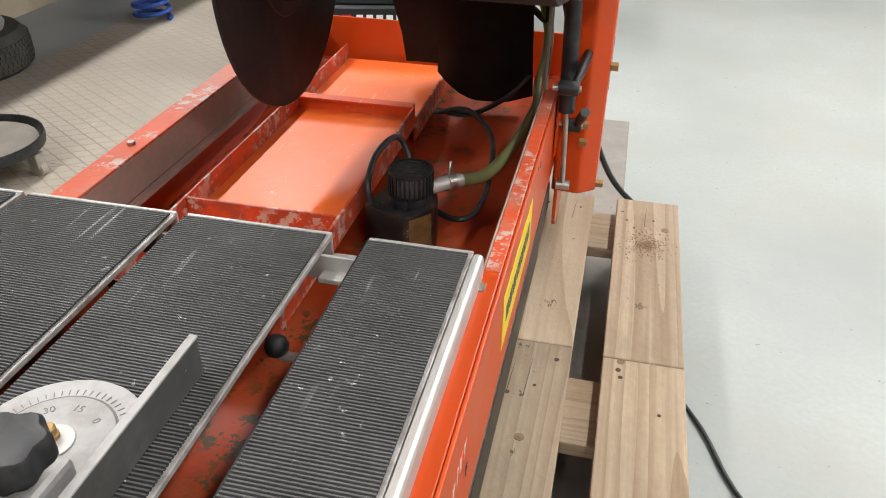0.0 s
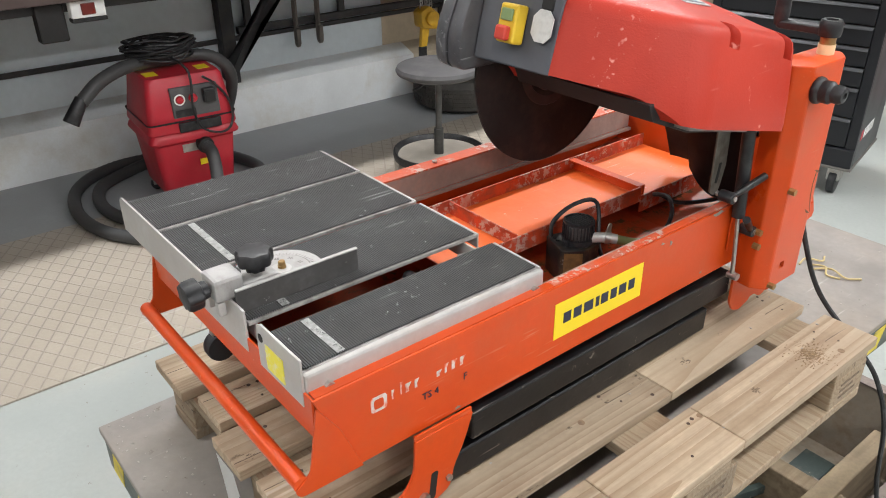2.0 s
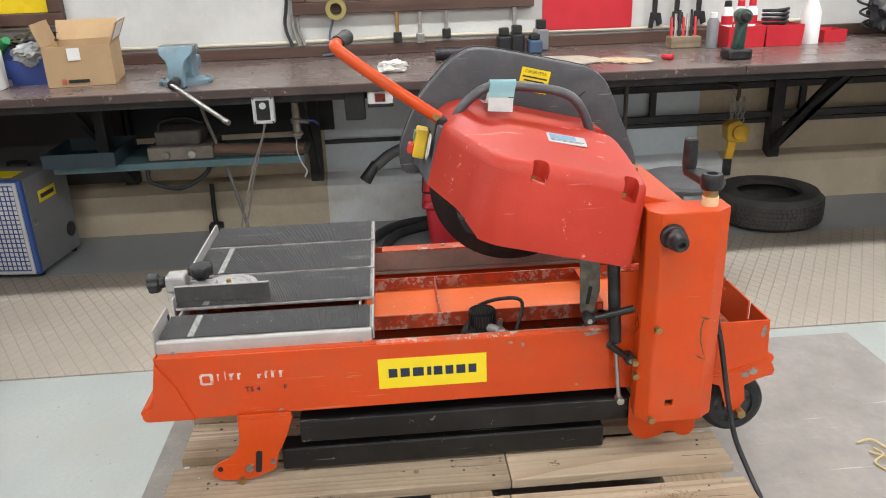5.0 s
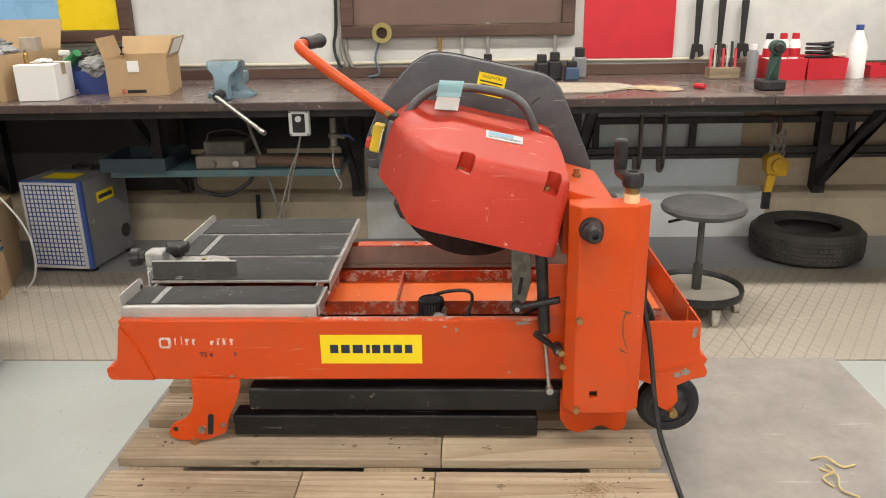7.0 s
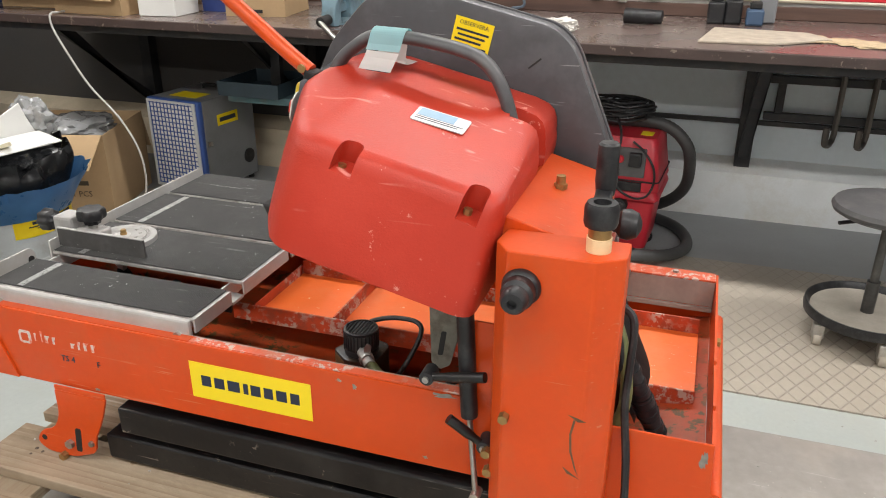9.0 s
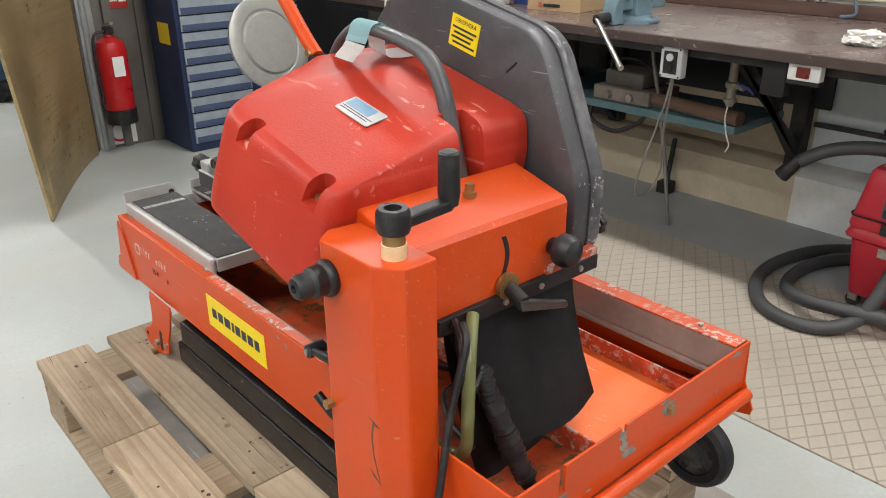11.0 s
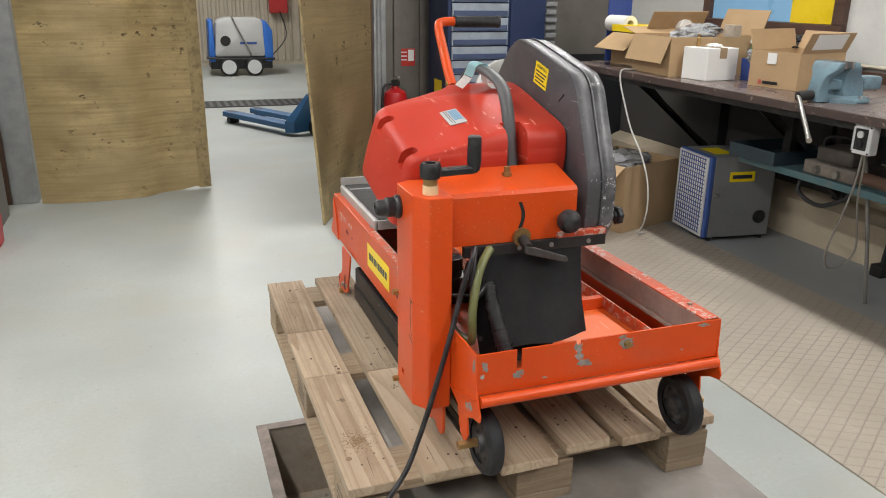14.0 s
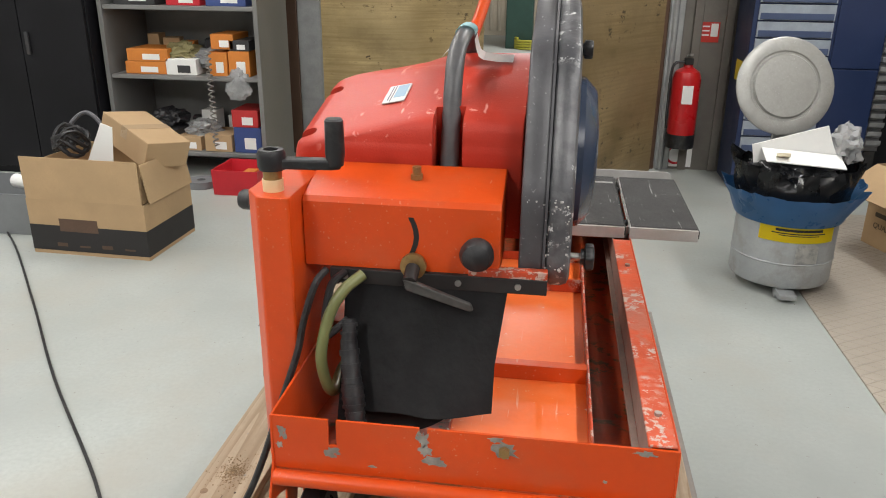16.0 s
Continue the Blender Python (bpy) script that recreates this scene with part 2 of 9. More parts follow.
ORANGE = surface("orange_enamel", (0.60, 0.066, 0.007), 0.34, var=0.11, scale=5, bump=0.10, stain=(0.50, 0.09, 0.03), amount=0.4, stain_scale=9,
                 chips=(0.42, 0.36, 0.33), chip_scale=70, chip_level=0.725, scratch=(0.60, 0.24, 0.16), spec=0.35)
WORN = surface("worn_orange_enamel", (0.50, 0.058, 0.016), 0.45, var=0.2, scale=12, bump=0.25, stain=(0.25, 0.055, 0.03), amount=0.7, stain_scale=26, soft_edge=0.05,
               chips=(0.48, 0.34, 0.29), chip_scale=55, chip_level=0.51)
# Lighter copy of the orange enamel: light on the tray is in its colour.
TRAYLIT = surface("lit_tray_orange", (0.80, 0.142, 0.022), 0.42, var=0.10, scale=6, bump=0.1, stain=(0.74, 0.19, 0.07), amount=0.6, stain_scale=7,
               chips=(0.7, 0.62, 0.55), chip_scale=50, chip_level=0.64, scratch=(0.75, 0.5, 0.4))
SLURRY = surface("dried_slurry", (0.33, 0.23, 0.195), 0.8, var=0.25, scale=12, bump=0.35, stain=(0.42, 0.12, 0.06), amount=0.4, stain_scale=6)
HOODRED = surface("red_plastic", (0.45, 0.034, 0.017), 0.47, var=0.09, scale=6, bump=0.22, fine=300, stain=(0.53, 0.060, 0.036), amount=0.5, stain_scale=6, soft_edge=0.16,
                  chips=(0.66, 0.28, 0.23), chip_scale=34, chip_level=0.63, scratch=(0.84, 0.46, 0.40), scratch_scale=0.38, spec=0.36)
GUARD = surface("grey_guard_paint", (0.058, 0.057, 0.063), 0.40, var=0.2, scale=9, bump=0.12, stain=(0.12, 0.12, 0.13), amount=0.4, stain_scale=8, scratch=(0.35, 0.35, 0.36))
GUARDRIM = surface("scuffed_guard_rim", (0.072, 0.073, 0.080), 0.36, var=0.25, scale=18, bump=0.3, stain=(0.20, 0.20, 0.21), amount=0.5, stain_scale=16,
                   chips=(0.55, 0.55, 0.55), chip_scale=38, chip_level=0.565)
BLADE = surface("dark_blade_steel", (0.045, 0.036, 0.036), 0.5, 0.6, var=0.3, scale=14, stain=(0.11, 0.07, 0.06), amount=0.5, stain_scale=9)
BLACK = surface("black_plastic", (0.011, 0.011, 0.013), 0.45, var=0.25, scale=20, bump=0.1, stain=(0.09, 0.09, 0.09), amount=0.25, stain_scale=30)
RUBBER = surface("black_rubber", (0.007, 0.007, 0.009), 0.6, var=0.3, scale=12, bump=0.3, stain=(0.034, 0.034, 0.036), amount=0.4, stain_scale=9)
RIBMAT = surface("ribbed_rubber", (0.092, 0.090, 0.090), 0.70, spec=0.32, var=0.2, scale=16, bump=0.1, stain=(0.13, 0.13, 0.13), amount=0.45, stain_scale=13, soft_edge=0.16,
                 chips=(0.50, 0.50, 0.50), chip_scale=70, chip_level=0.635, scratch=(0.55, 0.55, 0.54), scratch_scale=0.8)
ALU = surface("dull_aluminium", (0.50, 0.49, 0.475), 0.46, 0.35, var=0.14, scale=12, bump=0.12, stain=(0.42, 0.37, 0.32), amount=0.4, stain_scale=9)
STEEL = surface("zinc_steel", (0.48, 0.47, 0.45), 0.38, 0.9, var=0.2, scale=30, stain=(0.30, 0.22, 0.15), amount=0.4, stain_scale=40)
BRASS = surface("yellow_zinc_bolt", (0.42, 0.27, 0.11), 0.45, 0.8, var=0.25, scale=60, stain=(0.18, 0.09, 0.05), amount=0.5, stain_scale=60)
BLACKSTEEL = surface("black_painted_steel", (0.006, 0.006, 0.007), 0.40, var=0.3, scale=8, bump=0.2, stain=(0.028, 0.026, 0.024), amount=0.4, stain_scale=12,
                     chips=(0.20, 0.17, 0.14), chip_scale=45, chip_level=0.635, scratch=(0.25, 0.22, 0.19))
DARK = surface("dark_metal", (0.02, 0.019, 0.019), 0.6, 0.2, var=0.3, scale=10)
YELLOW = surface("yellow_sticker", (0.86, 0.66, 0.01), 0.35, var=0.04, scale=10, bump=0.03)
INK = surface("navy_ink", (0.015, 0.022, 0.05), 0.4, var=0.1, bump=0)
WHITEINK = surface("white_ink", (0.62, 0.58, 0.55), 0.5, var=0.2, scale=60, bump=0, stain=(0.66, 0.09, 0.02), amount=0.9, stain_scale=60)
PAPER = surface("white_paper", (0.78, 0.78, 0.76), 0.7, var=0.04, bump=0.05)
TAGBLUE = surface("pale_blue_tag", (0.42, 0.68, 0.72), 0.6, var=0.06, bump=0.05)

# ---- the building ----
FLOORPAINT = surface("pale_floor_paint", (0.385, 0.41, 0.39), 0.48, spec=0.42, var=0.17, scale=1.1, bump=0.08, fine=60, stain=(0.385, 0.365, 0.315), amount=0.75, stain_scale=1.3, soft_edge=0.14,
                     chips=(0.22, 0.20, 0.17), chip_scale=34, chip_level=0.64)
DARKFLOOR = surface("worn_dark_floor", (0.30, 0.315, 0.325), 0.42, var=0.14, scale=2.5, stain=(0.26, 0.27, 0.27), amount=0.4, stain_scale=3)
WALLWHITE = surface("whitewashed_wall", (0.61, 0.61, 0.585), 0.85, var=0.08, scale=2, bump=0.4, fine=30, stain=(0.28, 0.28, 0.27), amount=0.7, stain_scale=1.3, soft_edge=0.2)
WALLLOW = surface("faded_lower_wall", (0.72, 0.80, 0.85), 0.85, var=0.12, scale=1.1, bump=0.4, fine=25, stain=(0.60, 0.62, 0.60), amount=0.6, stain_scale=0.7, soft_edge=0.2)
PLINTH = surface("plinth_paint", (0.80, 0.83, 0.84), 0.8, var=0.12, scale=3, bump=0.3, stain=(0.46, 0.41, 0.32), amount=0.6, stain_scale=1.5)
SHEETGREY = surface("grey_sheet_wall", (0.17, 0.157, 0.137), 0.6, 0.2, var=0.15, scale=3, stain=(0.12, 0.10, 0.09), amount=0.5, stain_scale=4)
CREAM = surface("cream_sheet_wall", (0.56, 0.50, 0.40), 0.6, var=0.1, scale=2, stain=(0.40, 0.33, 0.24), amount=0.4, stain_scale=2)
PITDIRT = surface("pit_dirt", (0.36, 0.31, 0.25), 0.95, var=0.3, scale=9, bump=0.8, fine=40, stain=(0.24, 0.17, 0.115), amount=0.7, stain_scale=9)
CEILING = surface("ceiling_board", (0.36, 0.35, 0.33), 0.9, var=0.08)
FARWALL = surface("dull_far_wall", (0.36, 0.35, 0.33), 0.9, var=0.10, scale=1.5)
BROWNWOOD = surface("brown_stained_wood", (0.10, 0.055, 0.04), 0.5, var=0.2, scale=4, grain=((40, 2, 40), (0.05, 0.025, 0.02)))
RUSTSTEEL = surface("brown_primed_steel", (0.13, 0.075, 0.05), 0.6, 0.2, var=0.2, scale=6)
GALV = surface("galvanised_post", (0.36, 0.37, 0.37), 0.5, 0.6, var=0.2, scale=10)

# the floor is one sheet, open over the pit of the lift
PIT = (-0.62, 0.43, -0.665, 1.30)


def ring_floor(outer, hole, z):
    bm = bmesh.new()
    o = [bm.verts.new((x, y, z)) for x, y in ((outer[0], outer[2]), (outer[1], outer[2]), (outer[1], outer[3]), (outer[0], outer[3]))]
    h = [bm.verts.new((x, y, z)) for x, y in ((hole[0], hole[2]), (hole[1], hole[2]), (hole[1], hole[3]), (hole[0], hole[3]))]
    for i in range(4):
        bm.faces.new((o[i], o[(i + 1) % 4], h[(i + 1) % 4], h[i]))
    return bm


solo("floor", ring_floor((-3.6, 6.2, -15.0, 7.2), PIT, 0.0), FLOORPAINT, "pale grey-green painted concrete workshop floor, scuffed", "floor", "structure")
x0, x1, y0, y1 = PIT
pit = bmesh.new()
for lo, hi in (((x0 - 0.05, y0 - 0.05, -0.36), (x1 + 0.05, y1 + 0.05, -0.30)), ((x0 - 0.05, y0, -0.32), (x0, y1, -0.004)), ((x1, y0, -0.32), (x1 + 0.05, y1, -0.004)),
               ((x0 - 0.05, y0 - 0.05, -0.32), (x1 + 0.05, y0, -0.004)), ((x0 - 0.05, y1, -0.32), (x1 + 0.05, y1 + 0.05, -0.004))):
    box(lo, hi, bm=pit)
solo("lift_pit", pit, PITDIRT, "dirty concrete pit sunk in the floor below the lift", "pit", "structure")
edge = bmesh.new()
for lo, hi in (((x0 - 0.035, y0 - 0.035, 0.0), (x0 + 0.006, y1 + 0.035, 0.006)), ((x1 - 0.006, y0 - 0.035, 0.0), (x1 + 0.035, y1 + 0.035, 0.006)),
               ((x0 + 0.006, y0 - 0.035, 0.0), (x1 - 0.006, y0 + 0.006, 0.006)), ((x0 + 0.006, y1 - 0.006, 0.0), (x1 - 0.006, y1 + 0.035, 0.006))):
    box(lo, hi, 0.002, bm=edge)
solo("trim_pit", edge, surface("dirty_angle_iron", (0.26, 0.215, 0.19), 0.7, 0.2, var=0.3, scale=20), "dirty steel angle frame round the pit", "trim", "structure")
debris = bmesh.new()
rng = random.Random(4)
for i in range(90):
    s = rng.uniform(0.008, 0.035) if i % 9 else rng.uniform(0.04, 0.075)
    p = (rng.uniform(x1 - 0.22, x1 - 0.03), rng.uniform(y0 + 0.05, y1 - 0.05), -0.295 + s * 0.3)
    box([p[0] - s, p[1] - s * 0.7, p[2] - s * 0.35], [p[0] + s, p[1] + s * 0.7, p[2] + s * 0.35], bm=debris, rot=Euler((rng.random(), rng.random(), rng.random() * 6)).to_matrix().to_4x4())
solo("rubble", debris, PITDIRT, "crumbs of concrete and dirt on the pit bottom", "rubble", "stuff")

# anti-slip plate along the bench: a net of fine raised lines
PLATE = surface("antislip_plate", (0.40, 0.355, 0.295), 0.45, var=0.14, scale=2.2, bump=0.3, stain=(0.30, 0.255, 0.20), amount=0.7, stain_scale=1.3, soft_edge=0.2, chips=(0.20, 0.17, 0.14), chip_scale=30, chip_level=0.66, scratch=(0.52, 0.49, 0.44), scratch_scale=0.25)


def net_pattern(m, cell, dark):
    N, L = m.node_tree.nodes, m.node_tree.links
    bsdf = N["Principled BSDF"]
    co = N.new("ShaderNodeTexCoord")
    src = bsdf.inputs["Base Color"].links[0].from_socket
    facs = []
    for ang in (32, -32):
        mp = N.new("ShaderNodeMapping")
        mp.inputs["Rotation"].default_value = (0, 0, radians(ang))
        L.new(co.outputs["Object"], mp.inputs["Vector"])
        w = N.new("ShaderNodeTexWave")
        w.bands_direction, w.wave_profile = "Y", "SIN"
        w.inputs["Scale"].default_value = 0.314 / cell
        w.inputs["Distortion"].default_value = 0.25
        L.new(mp.outputs["Vector"], w.inputs["Vector"])
        r = N.new("ShaderNodeMapRange")
        r.inputs["From Min"].default_value, r.inputs["From Max"].default_value = 0.955, 0.998
        L.new(w.outputs["Fac"], r.inputs["Value"])
        facs.append(r.outputs["Result"])
    mx = N.new("ShaderNodeMath")
    mx.operation = "MAXIMUM"
    L.new(facs[0], mx.inputs[0])
    L.new(facs[1], mx.inputs[1])
    fade = N.new("ShaderNodeTexNoise")
    fade.inputs["Scale"].default_value = 1.1
    L.new(co.outputs["Object"], fade.inputs["Vector"])
    fr = N.new("ShaderNodeMapRange")
    fr.inputs["From Min"].default_value, fr.inputs["From Max"].default_value = 0.35, 0.62
    fr.inputs["To Min"].default_value, fr.inputs["To Max"].default_value = 0.08, 0.46
    L.new(fade.outputs["Fac"], fr.inputs["Value"])
    mul = N.new("ShaderNodeMath")
    mul.operation = "MULTIPLY"
    L.new(mx.outputs[0], mul.inputs[0])
    L.new(fr.outputs["Result"], mul.inputs[1])
    x = N.new("ShaderNodeMix")
    x.data_type = "RGBA"
    L.new(mul.outputs[0], x.inputs[0])
    L.new(src, x.inputs[6])
    x.inputs[7].default_value = (*dark, 1)
    L.new(x.outputs[2], bsdf.inputs["Base Color"])
    relief = N.new("ShaderNodeBump")
    relief.inputs["Strength"].default_value, relief.inputs["Distance"].default_value = 0.5, 0.004
    L.new(mx.outputs[0], relief.inputs["Height"])
    L.new(bsdf.inputs["Normal"].links[0].from_socket, relief.inputs["Normal"])
    L.new(relief.outputs["Normal"], bsdf.inputs["Normal"])


net_pattern(PLATE, 0.056, (0.115, 0.10, 0.082))
for a, b in ((-3.4, 1.45), (1.4515, 3.9)):
    solo("floor_plate", box((-2.585, a, 0.0), (-1.425, b, 0.008), 0.002), PLATE, "beige anti-slip plywood plate with a diamond net pattern", "floor plate", "structure")
solo("floor_strip", box((-3.25, -4.3, 0.0), (-2.586, 6.9, 0.004)), DARKFLOOR, "worn dark grey floor strip along the bench wall", "floor", "structure")

# walls with thickness, butted end to end
DIRTYWALL = surface("dirty_beige_wall", (0.58, 0.49, 0.36), 0.9, var=0.2, scale=1.6, bump=0.4, fine=25, stain=(0.25, 0.21, 0.16), amount=0.7, stain_scale=1.4, soft_edge=0.2)
DIRTYPLINTH = surface("dirty_beige_plinth", (0.54, 0.46, 0.34), 0.9, var=0.2, scale=2.5, bump=0.4, stain=(0.16, 0.14, 0.11), amount=0.7, stain_scale=2, soft_edge=0.2)
solo("wall_west_beige", box((-3.60, 1.9505, 0.30), (-3.3605, 7.2, 1.02)), DIRTYWALL, "stained beige wall below the far end of the bench", "wall", "structure")
solo("wall_west", box((-3.60, -0.50, 0.30), (-3.36, 1.95, 1.02)), WALLLOW, "faded blue-grey plastered wall below the bench", "wall", "structure")
solo("wall_west_stained", box((-3.60, -1.75, 0.30), (-3.361, -0.501, 1.02)), DIRTYWALL, "stained beige wall below the bench", "wall", "structure")
# Wall below the bench end: under-bench shade is put into its base colour.
solo("wall_west_dark", box((-3.60, -4.55, 0.30), (-3.3615, -1.751, 1.02)), surface("bench_shade_wall", (0.07, 0.066, 0.064), 0.9, var=0.2, scale=2, bump=0.3, stain=(0.07, 0.062, 0.055), amount=0.6, stain_scale=2), "wall below the bench end, coloured dark for under-bench shade", "wall", "structure")
solo("wall_west_bay", box((-3.60, -15.0, 0.30), (-3.361, -4.551, 1.02)), CREAM, "cream lower wall of the wash bay", "wall", "structure")
solo("plinth_stained", prism([(-3.60, 0.0), (-3.221, 0.0), (-3.221, 0.26), (-3.361, 0.315), (-3.60, 0.315)], "y", -15.0, -0.501), DIRTYPLINTH, "stained beige concrete plinth along the wall", "plinth", "structure")
solo("wall_west_upper", box((-3.60, -15.0, 1.022), (-3.362, 7.2, CEIL)), WALLWHITE, "whitewashed wall with grey smudges above the bench", "wall", "structure")
solo("plinth_beige", prism([(-3.60, 0.0), (-3.221, 0.0), (-3.221, 0.26), (-3.361, 0.315), (-3.60, 0.315)], "y", 2.1005, 7.2), DIRTYPLINTH, "stained beige concrete plinth along the wall", "plinth", "structure")
solo("plinth", prism([(-3.60, 0.0), (-3.22, 0.0), (-3.22, 0.26), (-3.36, 0.315), (-3.60, 0.315)], "y", -0.50, 2.10), PLINTH, "pale concrete plinth with a sloped top along the wall", "plinth", "structure")
# East and north walls and ceiling are unseen, kept dull to limit bounce.
solo("wall_east", box((6.0, -15.0, 0), (6.2, 7.2, CEIL)), FARWALL, "unseen plain wall, dull grey to limit bounce", "wall", "structure")
solo("wall_north", box((-3.6, 7.0, 0), (6.0, 7.2, CEIL)), FARWALL, "unseen plain wall, dull grey to limit bounce", "wall", "structure")
solo("wall_far_room", box((-3.6, -15.2, 0), (6.2, -15.0, CEIL)), CREAM, "cream end wall of the wash bay", "wall", "structure")
solo("ceiling", box((-3.6, -15.2, CEIL), (6.2, 7.2, CEIL + 0.15)), CEILING, "unseen plain ceiling, dull to limit bounce", "ceiling", "structure")
OPEN = (-0.98, 1.61, 3.2)
solo("wall_south", box((-3.36, -4.55, 0), (OPEN[0] - 0.10, -4.40, CEIL)), SHEETGREY, "grey metal partition beside the doorway", "wall", "structure")
# Near-black sheet added to darken the partition below the bench end.
solo("wall_panel_dark", box((-3.355, -4.3985, 0.0), (-2.49, -4.385, 1.02), 0.002), surface("darkening_sheet_black", (0.016, 0.017, 0.020), 0.6, var=0.3, scale=3, spec=0.3), "near-black sheet added to darken the partition behind the bench end", "panel", "structure")
solo("wall_south_east", box((OPEN[1] + 0.32, -4.55, 0), (6.0, -4.40, CEIL)), SHEETGREY, "grey metal partition behind the shelves", "wall", "structure")
solo("wall_south_lintel", box((OPEN[0] - 0.10, -4.55, OPEN[2]), (OPEN[1] + 0.32, -4.40, CEIL)), SHEETGREY, "grey metal partition above the doorway", "wall", "structure")
ribs = bmesh.new()
for i in range(48):
    x = -3.0 + i * 0.16
    prism([(x, -15.0), (x + 0.03, -14.96), (x + 0.07, -14.96), (x + 0.10, -15.0)], "z", 0.1, CEIL - 0.01, bm=ribs)
solo("wall_sheet_ribs", ribs, CREAM, "ribbed cream metal sheets on the wash bay wall", "wall", "structure")
door = thing("door_1", pose(0.4, -4.47, 0), "open strip doorway between workshop and wash bay", "doorway", kind="structure")
for nm, xa, xb, ma in (("post", OPEN[0] - 0.10, OPEN[0], GALV), ("post", OPEN[1], OPEN[1] + 0.18, GALV)):
    part(nm, box((xa, -4.58, 0), (xb, -4.37, OPEN[2]), 0.004), ma, door, "galvanised steel door post")
part("post", box((OPEN[1] + 0.182, -4.60, 0), (OPEN[1] + 0.318, -4.36, OPEN[2]), 0.004), RUSTSTEEL, door, "brown primed post")
for k in range(9):
    part("post_bolt", rod((OPEN[1] + 0.05, -4.37, 0.2 + 0.34 * k), (OPEN[1] + 0.05, -4.356, 0.2 + 0.34 * k), 0.012, n=6), GALV, door)
part("post", rod((OPEN[0] + 0.045, -4.40, 0), (OPEN[0] + 0.045, -4.40, OPEN[2]), 0.04), RUSTSTEEL, door, "brown primed round post")
FLAPWOOD = surface("stained_plywood", (0.45, 0.34, 0.17), 0.34, var=0.32, scale=2.2, bump=0.25, stain=(0.115, 0.076, 0.022), amount=0.9, stain_scale=1.9, soft_edge=0.17,
                   grain=((2.2, 2.2, 42), (0.29, 0.21, 0.095)), chips=(0.085, 0.058, 0.025), chip_scale=13, chip_level=0.61, stretch=(0.8, 0.8, 1.3), scratch=(0.13, 0.095, 0.05), scratch_scale=0.2)


FLAPDIRTY = surface("grimy_plywood", (0.27, 0.195, 0.10), 0.38, var=0.32, scale=2.2, bump=0.25, stain=(0.085, 0.058, 0.022), amount=0.9, stain_scale=1.6, soft_edge=0.17,
                    grain=((2.2, 2.2, 42), (0.19, 0.135, 0.06)), chips=(0.07, 0.048, 0.022), chip_scale=13, chip_level=0.60, stretch=(0.8, 0.8, 1.3))


def flap(name, line, z0s, z1, th, label, material, lean=0.0):
    """A bent hanging panel above a line on the floor."""
    bm = bmesh.new()
    P = [Vector((x, y, 0)) for x, y in line]
    rows = []
    for i, p in enumerate(P):
        d = (P[min(i + 1, len(P) - 1)] - P[max(i - 1, 0)]).normalized()
        n = Vector((-d.y, d.x, 0)) * th / 2
        s = lean * (i / (len(P) - 1)) ** 1.5
        rows.append([bm.verts.new(q) for q in ((*(p + n).xy, z0s[i]), (*(p - n).xy, z0s[i]), ((p - n).x + s, (p - n).y, z1), ((p + n).x + s, (p + n).y, z1))])
    for a, b in zip(rows, rows[1:]):
        for k in range(4):
            bm.faces.new((a[k], a[(k + 1) % 4], b[(k + 1) % 4], b[k]))
    bm.faces.new(rows[0])
    bm.faces.new(rows[-1][::-1])
    door_ = thing(name, pose(P[0].x, P[0].y, 0), label, "door flap")
    part("sheet", bm, material, door_, "", True)
    e0, e1 = P[-2].lerp(P[-1], 0.25), P[-1]
    d = (e1 - e0).normalized()
    n = Vector((-d.y, d.x, 0)) * (th / 2 + 0.002)
    strip = loft([[(*(e0 + n).xy, 0.012), (*(e1 + n + d * 0.003).xy, 0.012), (*(e1 - n + d * 0.003).xy, 0.012), (*(e0 - n).xy, 0.012)],
                  [((e0 + n).x + lean * 0.9, (e0 + n).y, z1), ((e1 + n + d * 0.003).x + lean, (e1 + n).y, z1), ((e1 - n + d * 0.003).x + lean, (e1 - n).y, z1), ((e0 - n).x + lean * 0.9, (e0 - n).y, z1)]])
    part("edge_strip", strip, surface("dark_plywood_edge", (0.35, 0.265, 0.13), 0.6, var=0.25, scale=9, stain=(0.12, 0.08, 0.04), amount=0.6, stain_scale=20) if "dark_plywood_edge" not in bpy.data.materials else bpy.data.materials["dark_plywood_edge"], door_, "darker doubled edge strip")
    return door_


bend = [(1.585 - 1.215 * i / 10, -4.33 + 0.05 * math.sin(i * 0.5) - 0.012 * i * (i > 6)) for i in range(11)]
flap("door_flap", bend, [0.004 + 0.02 * (i > 8) for i in range(11)], 3.1, 0.012, "stained yellow-brown plywood door flap, scuffed along its bottom", FLAPWOOD)
bend = [(-0.93 + 0.64 * (i / 8) ** 1.15, -4.30 + 1.13 * (i / 8) ** 1.35) for i in range(9)]
flap("door_flap", bend, [0.004 for i in range(9)], 3.1, 0.012, "grimy curved plywood door flap swung into the workshop", FLAPDIRTY, 0.22)

TUBEGLOW = glow("tube_glow", (1.0, 0.97, 0.92), 6.0)
TUBEWHITE = surface("white_lamp_metal", (0.75, 0.75, 0.73), 0.5, var=0.03)
